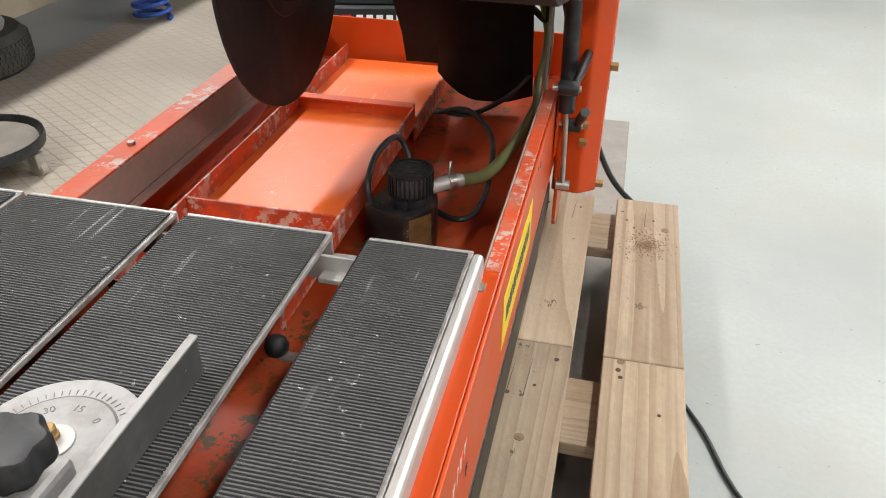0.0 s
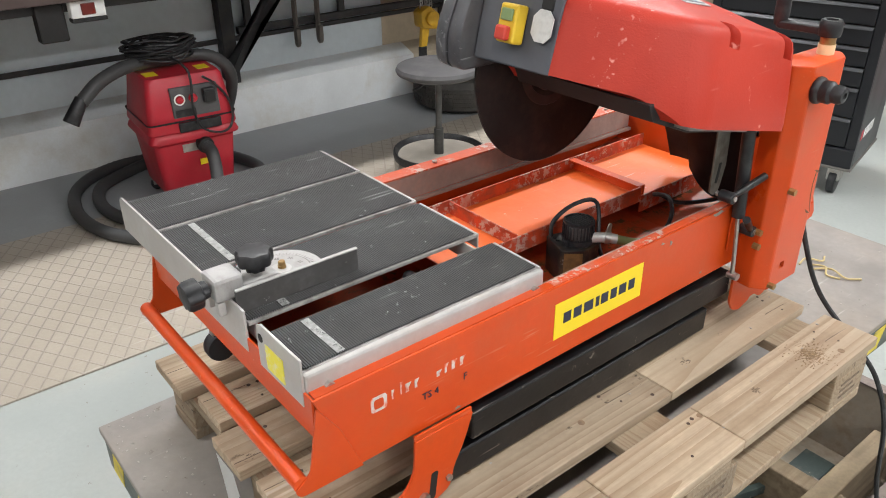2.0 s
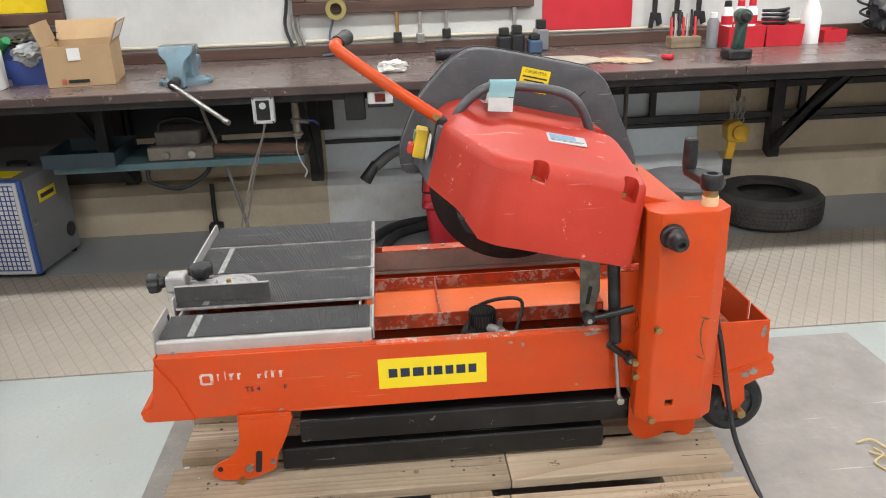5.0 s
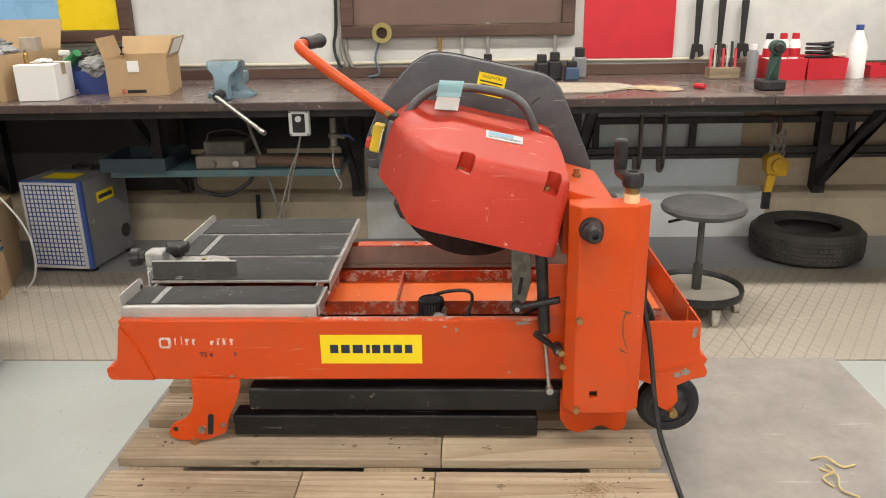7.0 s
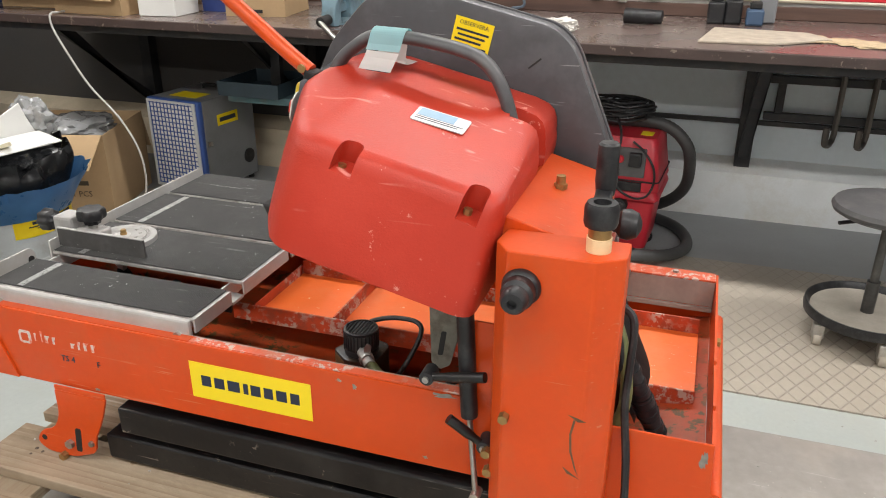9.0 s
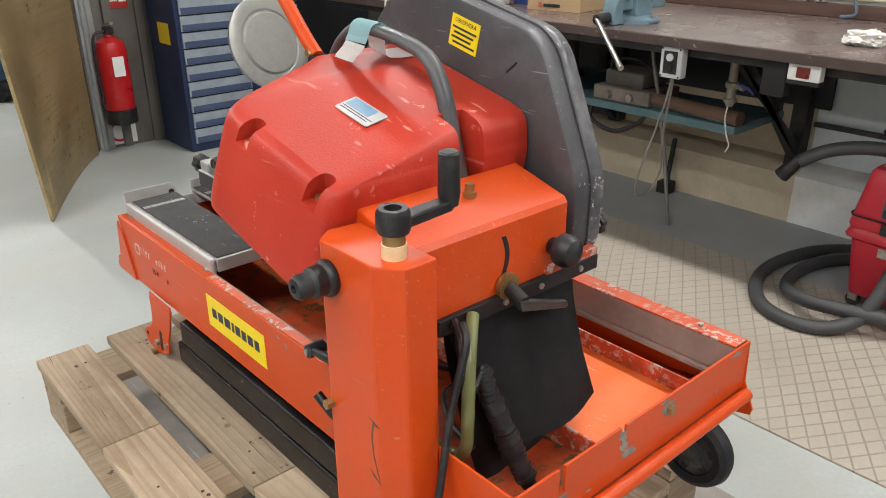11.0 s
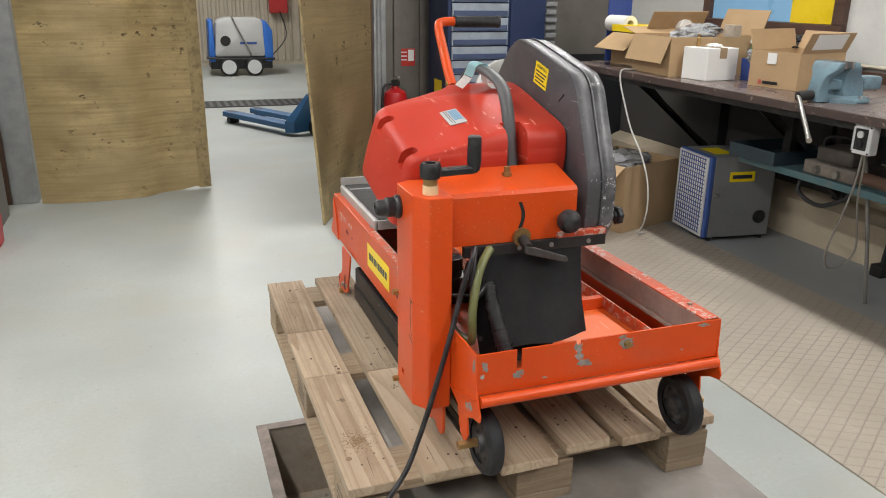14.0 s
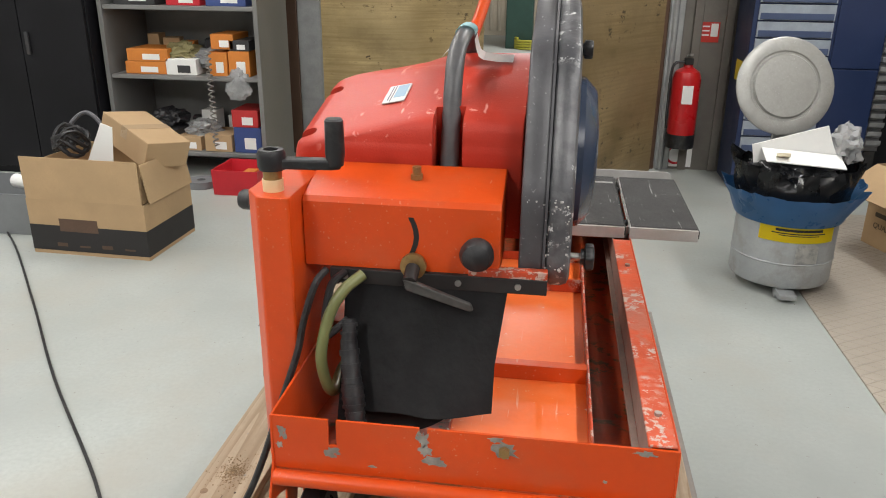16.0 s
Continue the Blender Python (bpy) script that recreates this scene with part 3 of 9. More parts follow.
for tx, ty, watts in TUBES:
    lampo = thing("ceiling_light", pose(tx, ty, CEIL), "unseen white twin-tube fluorescent ceiling light, switched on", "ceiling light", "ceiling lights")
    part("housing", box((tx - 0.13, ty - 1.0, CEIL - 0.07), (tx + 0.13, ty + 1.0, CEIL), 0.006), TUBEWHITE, lampo)
    for dx in (-0.06, 0.06):
        part("tube", rod((tx + dx, ty - 0.95, CEIL - 0.09), (tx + dx, ty + 0.95, CEIL - 0.09), 0.014), TUBEGLOW, lampo, "glowing fluorescent tube")

# ---- lift table ----
GREENPAINT = surface("dark_green_paint", (0.045, 0.065, 0.06), 0.5, var=0.2, scale=9, stain=(0.13, 0.13, 0.11), amount=0.5, stain_scale=14, chips=(0.25, 0.22, 0.18), chip_scale=26, chip_level=0.63)
LIFTTOP = surface("stained_lift_top", (0.27, 0.245, 0.225), 0.6, 0.1, var=0.25, scale=9, bump=0.5, fine=50, stain=(0.245, 0.20, 0.155), amount=0.7, stain_scale=4.5, soft_edge=0.2, chips=(0.16, 0.135, 0.11), chip_scale=30, chip_level=0.66, scratch=(0.48, 0.46, 0.42), scratch_scale=0.4)
lift = thing("lift_table", pose(-0.12, 0.30, -0.30), "raised scissor lift table with a worn grey top", "lift table")
part("top", box((-0.545, -0.73, 0.440), (0.305, 1.335, 0.456), 0.003), LIFTTOP, lift, "worn grey steel top covered in dust")
for nm, lo, hi in (("skirt", (0.290, -0.72, 0.36), (0.302, 1.325, 0.4395)), ("skirt", (-0.542, -0.72, 0.36), (-0.530, 1.325, 0.4395)), ("skirt", (-0.5295, -0.727, 0.36), (0.2895, -0.715, 0.4395)),
                   ("skirt", (-0.5295, 1.320, 0.36), (0.2895, 1.332, 0.4395))):
    part(nm, box(lo, hi, 0.002), GREENPAINT, lift, "dark green painted side skirt")
HAZ = surface("worn_yellow_tape", (0.66, 0.52, 0.03), 0.6, var=0.15, scale=20, stain=(0.2, 0.17, 0.08), amount=0.5, stain_scale=25)
for i in range(6):
    x = -0.50 + i * 0.145
    part("hazard_stripe", prism([(x, 0.368), (x + 0.06, 0.368), (x + 0.085, 0.432), (x + 0.025, 0.432)], "y", -0.7285, -0.727), HAZ, lift, "worn yellow hazard stripe")
for i in range(12):
    y = -0.66 + i * 0.17
    part("hazard_stripe", prism([(y, 0.368), (y + 0.06, 0.368), (y + 0.085, 0.432), (y + 0.025, 0.432)], "x", 0.302, 0.3035), HAZ, lift, "worn yellow hazard stripe")
for x in (-0.42, 0.16):
    for ya, yb in ((-0.45, 0.95), (0.95, -0.45)):
        d = 0.012 if ya < yb else -0.012
        part("scissor_arm", prism([(ya, -0.26), (ya + 0.07, -0.26), (yb + 0.07, 0.35), (yb, 0.35)], "x", x + d * 2 - 0.011, x + d * 2 + 0.011, 0.002), GREENPAINT, lift, "dark green scissor arm")
for x in (-0.42, 0.16):
    part("base_rail", box((x - 0.05, -0.58, -0.30), (x + 0.05, 1.2, -0.262), 0.004), GREENPAINT, lift)
TIMBER = surface("dirty_timber", (0.30, 0.23, 0.15), 0.85, var=0.25, scale=8, bump=0.4, grain=((30, 3, 30), (0.14, 0.10, 0.06)), rand=0.15)
for nm, a, b in (("timber_prop", (0.30, 0.55, -0.16), (0.30, 1.22, -0.10)), ("timber_prop", (0.05, 0.9, -0.2), (0.36, 0.9, -0.12))):
    solo(nm, box((a[0] - 0.03, a[1] - 0.03, -0.30), (b[0] + 0.03, b[1] + 0.03, b[2]), 0.004), TIMBER, "dirty squared timber lying in the pit", "timber", group="pit timbers")

# ---- pallet ----
WOOD = surface("weathered_pine", (0.455, 0.36, 0.255), 0.80, var=0.24, scale=5, bump=0.6, fine=140, stain=(0.165, 0.108, 0.062), amount=0.95, stain_scale=3.6, soft_edge=0.12,
               growth=((9, 0.8, 9), 16.0, (0.23, 0.15, 0.085), 0.55), grain=((150, 5, 150), (0.34, 0.26, 0.18)), rand=0.25, chips=(0.10, 0.07, 0.045), chip_scale=24, chip_level=0.645, stretch=(1, 0.45, 1), scratch=(0.60, 0.52, 0.42), scratch_scale=0.3)
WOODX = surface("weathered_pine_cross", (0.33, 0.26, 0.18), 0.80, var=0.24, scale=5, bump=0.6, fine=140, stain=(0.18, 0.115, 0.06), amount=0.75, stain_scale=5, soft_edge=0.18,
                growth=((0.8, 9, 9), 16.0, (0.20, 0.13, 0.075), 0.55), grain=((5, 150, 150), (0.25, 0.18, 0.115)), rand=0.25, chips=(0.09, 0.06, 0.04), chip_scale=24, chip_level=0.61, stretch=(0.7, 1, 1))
NAIL = surface("rusty_nail", (0.09, 0.06, 0.045), 0.7, 0.4, var=0.3, scale=80)
PZ = 0.600
pallet = thing("wooden_pallet", pose(-0.04, 0, 0.456), "weathered pine transport pallet with nailed boards", "pallet")
TOPS = ((0.285, 0.402, -0.600, 0.602, (-0.177, 0.109)), (0.115, 0.240, -0.605, 0.600, (0.119,)), (-0.055, 0.078, -0.60, 0.628, None), (-0.200, -0.090, -0.612, 0.60, None), (-0.325, -0.225, -0.585, 0.612, None), (-0.488, -0.352, -0.605, 0.595, None))
for xa, xb, ya, yb, seam in TOPS:
    ends = (ya, *(seam or ()), yb)
    for k, (a, b) in enumerate(zip(ends, ends[1:])):
        part("top_board", box((xa, a + 0.0009 * (k > 0), PZ - 0.023), (xb, b - 0.0009 * (b < yb), PZ), 0.0025), WOOD, pallet)
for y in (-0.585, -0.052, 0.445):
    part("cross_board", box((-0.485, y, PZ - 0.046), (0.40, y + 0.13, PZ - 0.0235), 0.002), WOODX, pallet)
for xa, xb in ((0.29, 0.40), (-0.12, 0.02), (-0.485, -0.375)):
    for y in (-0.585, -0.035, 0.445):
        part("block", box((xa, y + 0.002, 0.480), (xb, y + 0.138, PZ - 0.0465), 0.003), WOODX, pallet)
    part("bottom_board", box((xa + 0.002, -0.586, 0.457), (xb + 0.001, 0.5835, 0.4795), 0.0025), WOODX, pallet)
rng = random.Random(11)
for xa, xb, ya, yb, seam in TOPS:
    for y in (-0.515, 0.04, 0.515):
        for k in range(3):
            px, py = rng.uniform(xa + 0.02, xb - 0.02), y + rng.uniform(-0.045, 0.045)
            part("nail", rod((px, py, PZ - 0.003), (px, py, PZ + 0.0006), rng.uniform(0.0022, 0.0042), n=7), NAIL, pallet)
for y in (0.455, -0.03):
    for k in range(3):
        part("stamp_mark", box((0.4003, y + 0.025, 0.498 + k * 0.016), (0.4010, y + 0.025 + (0.07, 0.055, 0.075)[k], 0.504 + k * 0.016)), surface("faded_stamp", (0.18, 0.13, 0.09), 0.9, var=0.4, scale=120), pallet, "faded illegible stamp")
# knots and end cracks in the boards
KNOT = surface("dark_knot", (0.25, 0.165, 0.10), 0.8, var=0.4, scale=90)
rng = random.Random(23)
for xa, xb, ya, yb, seam in TOPS:
    for k in range(3):
        px, py, r = rng.uniform(xa + 0.02, xb - 0.02), rng.uniform(ya + 0.05, yb - 0.05), rng.uniform(0.005, 0.008)
        part("knot", lathe([(0.0, PZ - 0.001), (r, PZ - 0.001), (r * 0.9, PZ + 0.0007), (0.0, PZ + 0.0004)], (px, py, 0), n=14), KNOT, pallet, "", True)
    for k in range(3):
        px, y0_, ln = rng.uniform(xa + 0.02, xb - 0.02), rng.choice((ya + 0.002, yb - 0.10, 0.0, -0.3, 0.25)), rng.uniform(0.05, 0.098)
        part("crack", prism([(px, y0_), (px + 0.0012, y0_ + ln * 0.4), (px + 0.003, y0_ + ln), (px + 0.0005, y0_ + ln * 0.5), (px - 0.0012, y0_)], "z", PZ - 0.001, PZ + 0.0003), NAIL, pallet)
NOTE = bmesh.new()
line = [(-0.616, 0.585), (-0.618, 0.545), (-0.622, 0.50), (-0.630, 0.464), (-0.652, 0.4585)]
for (ya, za), (yb, zb) in zip(line, line[1:]):
    a = [NOTE.verts.new((x + 0.5 * (0.6 - za), ya, za)) for x in (-0.185, -0.115)]
    b = [NOTE.verts.new((x + 0.5 * (0.6 - zb), yb, zb)) for x in (-0.115, -0.185)]
    NOTE.faces.new((*a, *b))
bmesh.ops.solidify(NOTE, geom=NOTE.faces[:], thickness=0.0006)
note = solo("paper_note", NOTE, PAPER, "white paper note with pen scrawl hanging from the pallet", "paper note")

dust = bmesh.new()
rng = random.Random(77)
for k in range(260):
    x, y = rng.uniform(-0.54, 0.30), rng.choice((rng.uniform(0.64, 1.32), rng.uniform(-0.725, -0.615)))
    r = rng.uniform(0.0008, 0.0026)
    box((x - r, y - r * rng.uniform(0.3, 1), 0.456), (x + r, y + r * rng.uniform(0.3, 1), 0.456 + r * 0.5), bm=dust, rot=pose(0, 0, 0, 0, 0, rng.uniform(0, 180)))
for k in range(70):
    b = rng.choice(TOPS)
    x, y = rng.uniform(b[0] + 0.01, b[1] - 0.01), rng.uniform(-0.58, 0.58)
    r = rng.uniform(0.001, 0.003)
    box((x - r, y - r * 0.6, PZ), (x + r, y + r * 0.6, PZ + r * 0.5), bm=dust, rot=pose(0, 0, 0, 0, 0, rng.uniform(0, 180)))
solo("stone_chips", dust, surface("pale_stone_dust", (0.36, 0.335, 0.295), 0.9, var=0.3, scale=200), "pale stone chips and dust on the lift and pallet", "stone chips", "stuff")
# crumbs and sawdust left on the board end
dust = bmesh.new()
rng = random.Random(77)
for k in range(520):
    a, d = rng.uniform(0, 6.283), abs(rng.gauss(0, 0.030))
    px, py, r = 0.345 + d * 0.75 * math.cos(a), 0.435 + d * math.sin(a), rng.uniform(0.0004, 0.0012)
    if 0.289 < px < 0.400:
        box((px - r, py - r * rng.uniform(0.4, 1.0), PZ + 0.0001), (px + r, py + r, PZ + r * 1.1), bm=dust)
solo("sawdust", dust, surface("brown_crumbs", (0.30, 0.205, 0.115), 0.95, var=0.4, scale=200), "small heap of brown sawdust and crumbs on the pallet board", "sawdust", "stuff")

# ---- masonry saw ----
saw = thing("masonry_saw", pose(-0.11, 0.04, PZ), "orange wheeled masonry saw with raised cutting head, worn and dusty", "masonry saw")
NX, FX, FY, RY, ZT, ZB = 0.166, -0.394, -0.591, 0.680, 0.900, 0.757
T = 0.004


def sub(name, bm, material, label="", smooth=False, parent=None):
    return part(name, bm, material, parent or saw, label, smooth)


# tub: side plates, ends, bottom, rims
DIRTYPAN = surface("dirty_pan_paint", (0.46, 0.060, 0.014), 0.45, var=0.25, scale=10, bump=0.35, stain=(0.21, 0.10, 0.055), amount=0.7, stain_scale=11, soft_edge=0.14, chips=(0.10, 0.062, 0.022), chip_scale=42, chip_level=0.535)
side = [(FY, ZT), (RY, ZT - 0.003), (RY + 0.003, 0.822), (RY + 0.024, 0.776), (RY + 0.020, 0.764), (RY - 0.010, 0.757), (0.640, 0.742), (0.645, 0.705), (0.628, 0.676), (0.603, 0.690), (0.585, 0.745), (0.545, 0.760), (FY + 0.053, ZB)]
sub("side_plate", prism(side, "x", NX - T, NX, 0.0012), ORANGE, "orange side plate with stickers")
sub("side_plate", prism(side, "x", FX, FX + T, 0.0012), ORANGE)
sub("front_plate", box((FX + T, FY, 0.835), (NX - T, FY + T, ZT), 0.001), ORANGE)
zr = ZT - 0.003
rear = bmesh.new()
for xa, xb, za, zb in ((FX + T, NX - T, 0.812, 0.8560), (FX + T, -0.0585, 0.8560, zr), (-0.0585, -0.0470, 0.8560, 0.872), (-0.0470, 0.0700, 0.8560, zr), (0.0815, NX - T, 0.8560, zr)):
    box((xa, RY - T, za), (xb, RY, zb), bm=rear)
sub("rear_plate", rear, ORANGE, "rear plate with two slots and bare chipped patches")
sub("bottom_pan", prism([(FY + 0.053, ZB), (FY + T, 0.835), (FY + T, 0.839), (FY + 0.056, ZB + T), (0.40, ZB + T), (RY - T, 0.806), (RY - T, 0.802), (0.40, ZB)], "x", FX + T, NX - T), DIRTYPAN, "dirty orange pan floor")
RAILTOP = surface("rubbed_rail_paint", (0.58, 0.075, 0.018), 0.42, var=0.2, scale=12, bump=0.3, stain=(0.42, 0.16, 0.11), amount=0.6, stain_scale=18, soft_edge=0.06, chips=(0.50, 0.39, 0.35), chip_scale=60, chip_level=0.515)
sub("rim", box((NX - 0.022, FY + 0.006, ZT - 0.0035), (NX - T - 0.0005, -0.145, ZT), 0.0012), ORANGE, "folded orange rim")
sub("rim", box((NX - 0.022, -0.1448, ZT - 0.0035), (NX - T - 0.0005, 0.380, ZT - 0.0002), 0.0012), RAILTOP, "folded rim worn down to pale primer")
sub("rim_edge", box((NX - 0.025, FY + 0.006, ZT - 0.022), (NX - 0.0222, 0.380, ZT - 0.0005), 0.001), SLURRY, "inner rim edge crusted with brown slurry")
sub("rim", box((FX + T + 0.0005, -0.13, ZT - 0.0025), (FX + 0.042, RY - T - 0.001, ZT + 0.0015), 0.0012), RAILTOP, "wide rail flange worn down to pale metal")
sub("rail_wall", box((FX + 0.038, -0.55, 0.846), (FX + 0.042, RY - T - 0.001, ZT - 0.003), 0.001), SLURRY, "inner rail wall crusted with brown slurry")
sub("rail_foot", box((FX + 0.042, -0.55, 0.838), (FX + 0.052, RY - T - 0.001, 0.846), 0.001), SLURRY)
sub("rail_bolt", rod((FX + 0.022, 0.033, ZT + 0.001), (FX + 0.022, 0.033, ZT + 0.006), 0.0055, n=6), STEEL)
sub("rail_bolt", rod((FX + 0.022, 0.60, ZT + 0.001), (FX + 0.022, 0.60, ZT + 0.006), 0.0055, n=6), STEEL)
sub("rear_bolt", rod((-0.164, RY, 0.874), (-0.164, RY + 0.008, 0.874), 0.008, n=6), BRASS)
BARE = surface("bare_grey_metal", (0.30, 0.285, 0.26), 0.6, 0.3, var=0.35, scale=60, chips=(0.55, 0.10, 0.03), chip_scale=90, chip_level=0.6)
rng = random.Random(31)


def ragged(x, z, rx, rz, plane, at, seed):
    """A ragged bare patch, thinner than the paint is thick, on a plate."""
    rg = random.Random(seed)
    pts = []
    for k in range(18):
        a = 2 * math.pi * k / 18
        s = rg.uniform(0.45, 1.15)
        pts.append((x + rx * s * math.cos(a), z + rz * s * math.sin(a)))
    return prism(pts, plane, at, at + 0.0005)


for x, z, rx, rz in ((-0.052, 0.881, 0.010, 0.014), (-0.056, 0.862, 0.012, 0.010), (-0.068, 0.846, 0.019, 0.010), (-0.166, 0.874, 0.022, 0.013), (-0.152, 0.890, 0.012, 0.006), (0.076, 0.845, 0.013, 0.010), (0.148, 0.872, 0.010, 0.012), (0.154, 0.850, 0.006, 0.006), (-0.35, 0.890, 0.018, 0.005), (-0.30, 0.84, 0.004, 0.003), (0.02, 0.828, 0.007, 0.003)):
    sub("bare_patch", ragged(x, z, rx, rz, "y", RY, int(x * 1000) + 900), BARE, "bare grey metal patch in the paint")
for y, z, rx, rz in ((0.655, 0.776, 0.014, 0.009), (0.669, 0.872, 0.006, 0.016), (0.640, 0.768, 0.012, 0.008), (0.30, 0.893, 0.020, 0.005), (0.13, 0.885, 0.006, 0.003), (0.155, 0.878, 0.004, 0.006), (-0.35, 0.765, 0.007, 0.003), (-0.545, 0.80, 0.004, 0.006), (0.27, 0.775, 0.005, 0.003)):
    sub("bare_patch", ragged(y, z, rx, rz, "x", NX, int(y * 1000) + 300), BARE, "bare grey metal patch in the paint")

for x in (NX, FX - 0.0028):
    sub("plate_fold", prism([(0.545, 0.768), (0.600, 0.780), (RY + 0.003, 0.806), (RY + 0.003, 0.802), (0.600, 0.775), (0.545, 0.764)], "x", x, x + 0.0028, 0.0008), ORANGE, "pressed fold in the plate")

# inner tray and its bars
tray = sub("tray", box((-0.284, -0.175, 0.815), (-0.074, 0.655, 0.820), 0.001), TRAYLIT, "orange drip tray, coloured lighter for the light on it")
for lo, hi in (((-0.288, -0.175, 0.80), (-0.284, 0.655, 0.850)), ((-0.074, -0.215, 0.812), (-0.070, 0.376, 0.848)), ((-0.074, 0.3765, 0.786), (-0.070, 0.655, 0.826)), ((-0.288, -0.179, 0.805), (-0.070, -0.1755, 0.840))):
    sub("tray_wall", box(lo, hi, 0.001), WORN, "worn tray wall", parent=tray)
sub("tray_bar", box((-0.2835, 0.0, 0.8205), (-0.0745, 0.004, 0.850), 0.0008), WORN, "worn cross bar", parent=tray)
sub("tray_bar", prism([(0.372, 0.8455), (0.372, 0.848), (0.392, 0.848), (0.392, 0.8205), (0.3895, 0.8205), (0.3895, 0.8455)], "x", -0.2835, -0.0745), ORANGE, "orange angle bar with a forward lip", parent=tray)

# rods at both ends and the folded ears
sub("rear_rod", rod((FX + 0.006, RY + 0.010, 0.802), (NX - 0.006, RY + 0.010, 0.802), 0.0115, n=20), ORANGE, "orange round cross bar", True)
sub("front_rod", rod((FX - 0.002, FY - 0.030, 0.778), (NX + 0.002, FY - 0.030, 0.778), 0.0115, n=20), ORANGE, "orange round carrying bar", True)
for x in (NX + 0.0005, FX - 0.0045):
    sub("front_ear", prism(rounded([(FY + 0.002, 0.890), (FY - 0.016, 0.79), (FY - 0.042, 0.772), (FY - 0.034, 0.758), (FY + 0.066, 0.757), (FY + 0.034, 0.84)], [0.004, 0.008, 0.008, 0.008, 0.001, 0.001]), "x", x, x + T, 0.0008), ORANGE)

# wheels at the rear
for x, s in ((0.122, 1), (-0.350, -1)):
    wheel = sub("wheel", lathe([(0.0, -0.020), (0.022, -0.020), (0.024, -0.012), (0.045, -0.011), (0.046, 0.011), (0.024, 0.012), (0.022, 0.020), (0.0, 0.020)], m=Matrix.Translation((x, 0.634, 0.678)) @ pose(0, 0, 0, 0, 90, 0)), surface("grey_hub_plastic", (0.028, 0.028, 0.030), 0.5, var=0.3, scale=30, stain=(0.20, 0.19, 0.18), amount=0.4, stain_scale=34) if s > 0 else bpy.data.materials["grey_hub_plastic"], "grey wheel hub", True)
    for k in range(6):
        a = radians(k * 60 + 15)
        sub("hub_pocket", rod((x - 0.0116, 0.634 + 0.0345 * math.cos(a), 0.678 + 0.0345 * math.sin(a)), (x + 0.0116, 0.634 + 0.0345 * math.cos(a), 0.678 + 0.0345 * math.sin(a)), 0.0075, n=12), DARK, "", False, wheel)
    sub("tyre", lathe([(0.044, -0.016), (0.058, -0.018), (0.068, -0.012), (0.0715, 0.0), (0.068, 0.012), (0.058, 0.018), (0.044, 0.016)], m=Matrix.Translation((x, 0.634, 0.678)) @ pose(0, 0, 0, 0, 90, 0), n=40), RUBBER, "worn black solid tyre", True, wheel)
    sub("axle_bolt", rod((x, 0.634, 0.678), (NX + 0.016 if s > 0 else FX - 0.014, 0.634, 0.678), 0.010, n=6), BRASS, "", False, wheel)

# folded legs and black skid beams below the tub
LEG = rounded([(-0.440, 0.752), (-0.442, 0.695), (-0.462, 0.662), (-0.496, 0.650), (-0.511, 0.622), (-0.488, 0.606), (-0.425, 0.606), (-0.374, 0.626), (-0.366, 0.664), (-0.346, 0.700), (-0.328, 0.752)], [0.002, 0.03, 0.02, 0.014, 0.014, 0.012, 0.012, 0.012, 0.012, 0.02, 0.002])
for x in (NX + 0.006, FX - 0.010):
    leg = sub("leg", prism(LEG, "x", x, x + 0.005, 0.001), ORANGE, "orange bolted folding leg bracket")
    xo = x + 0.005 if x > 0 else x - 0.0006
    sub("leg_slot", prism(rounded([(-0.418, 0.622), (-0.405, 0.622), (-0.398, 0.675), (-0.411, 0.675)], 0.005), "x", xo, xo + 0.0006), DARK, "", False, leg)
    s = 1 if x > 0 else -1
    sub("leg_hole", rod((xo - 0.0001, -0.490, 0.636), (xo + 0.0007, -0.490, 0.636), 0.006, n=14), DARK, "", False, leg)
    sub("leg_bolt", rod((x, -0.447, 0.607), (x + 0.016 * s, -0.447, 0.607), 0.008, n=6), BRASS, "", False, leg)
    sub("leg_bolt", rod((x, -0.428, 0.637), (x + 0.013 * s, -0.428, 0.637), 0.009, n=6), STEEL, "", False, leg)
    sub("leg_bolt", rod((x, -0.378, 0.648), (x + 0.010 * s, -0.378, 0.648), 0.006, n=6), STEEL, "", False, leg)
    sub("leg_tab", box((min(x, x + 0.004), -0.44, 0.752), (max(x, x + 0.004), -0.33, 0.762), 0.001), ORANGE, "", False, leg)
for x in (0.118, -0.385):
    sub("skid_beam", box((x, -0.318, 0.678), (x + 0.046, 0.395, 0.731), 0.004), BLACKSTEEL, "black square steel beam, edges rubbed")
    sub("skid_beam", box((x - 0.012, -0.362, 0.608), (x + 0.040, 0.337, 0.660), 0.004), BLACKSTEEL, "black square steel beam, edges rubbed")
sub("front_roller", rod((-0.19, -0.575, 0.795), (-0.165, -0.575, 0.795), 0.026, n=24, bevel=0.005), RUBBER, "black rubber roller", True)
sub("front_stop", box((-0.185, FY + 0.004, 0.80), (-0.172, FY + 0.03, 0.84)), STEEL)

# stickers and lettering on the side plate


def on_side(y, z):
    return Matrix.Translation((NX + 0.0010, y, z)) @ pose(0, 0, 0, 90, 0, 90)


label = sub("sticker", box((NX, -0.145, 0.797), (NX + 0.0008, 0.079, 0.866)), YELLOW, "yellow rental sticker with a row of navy shapes")
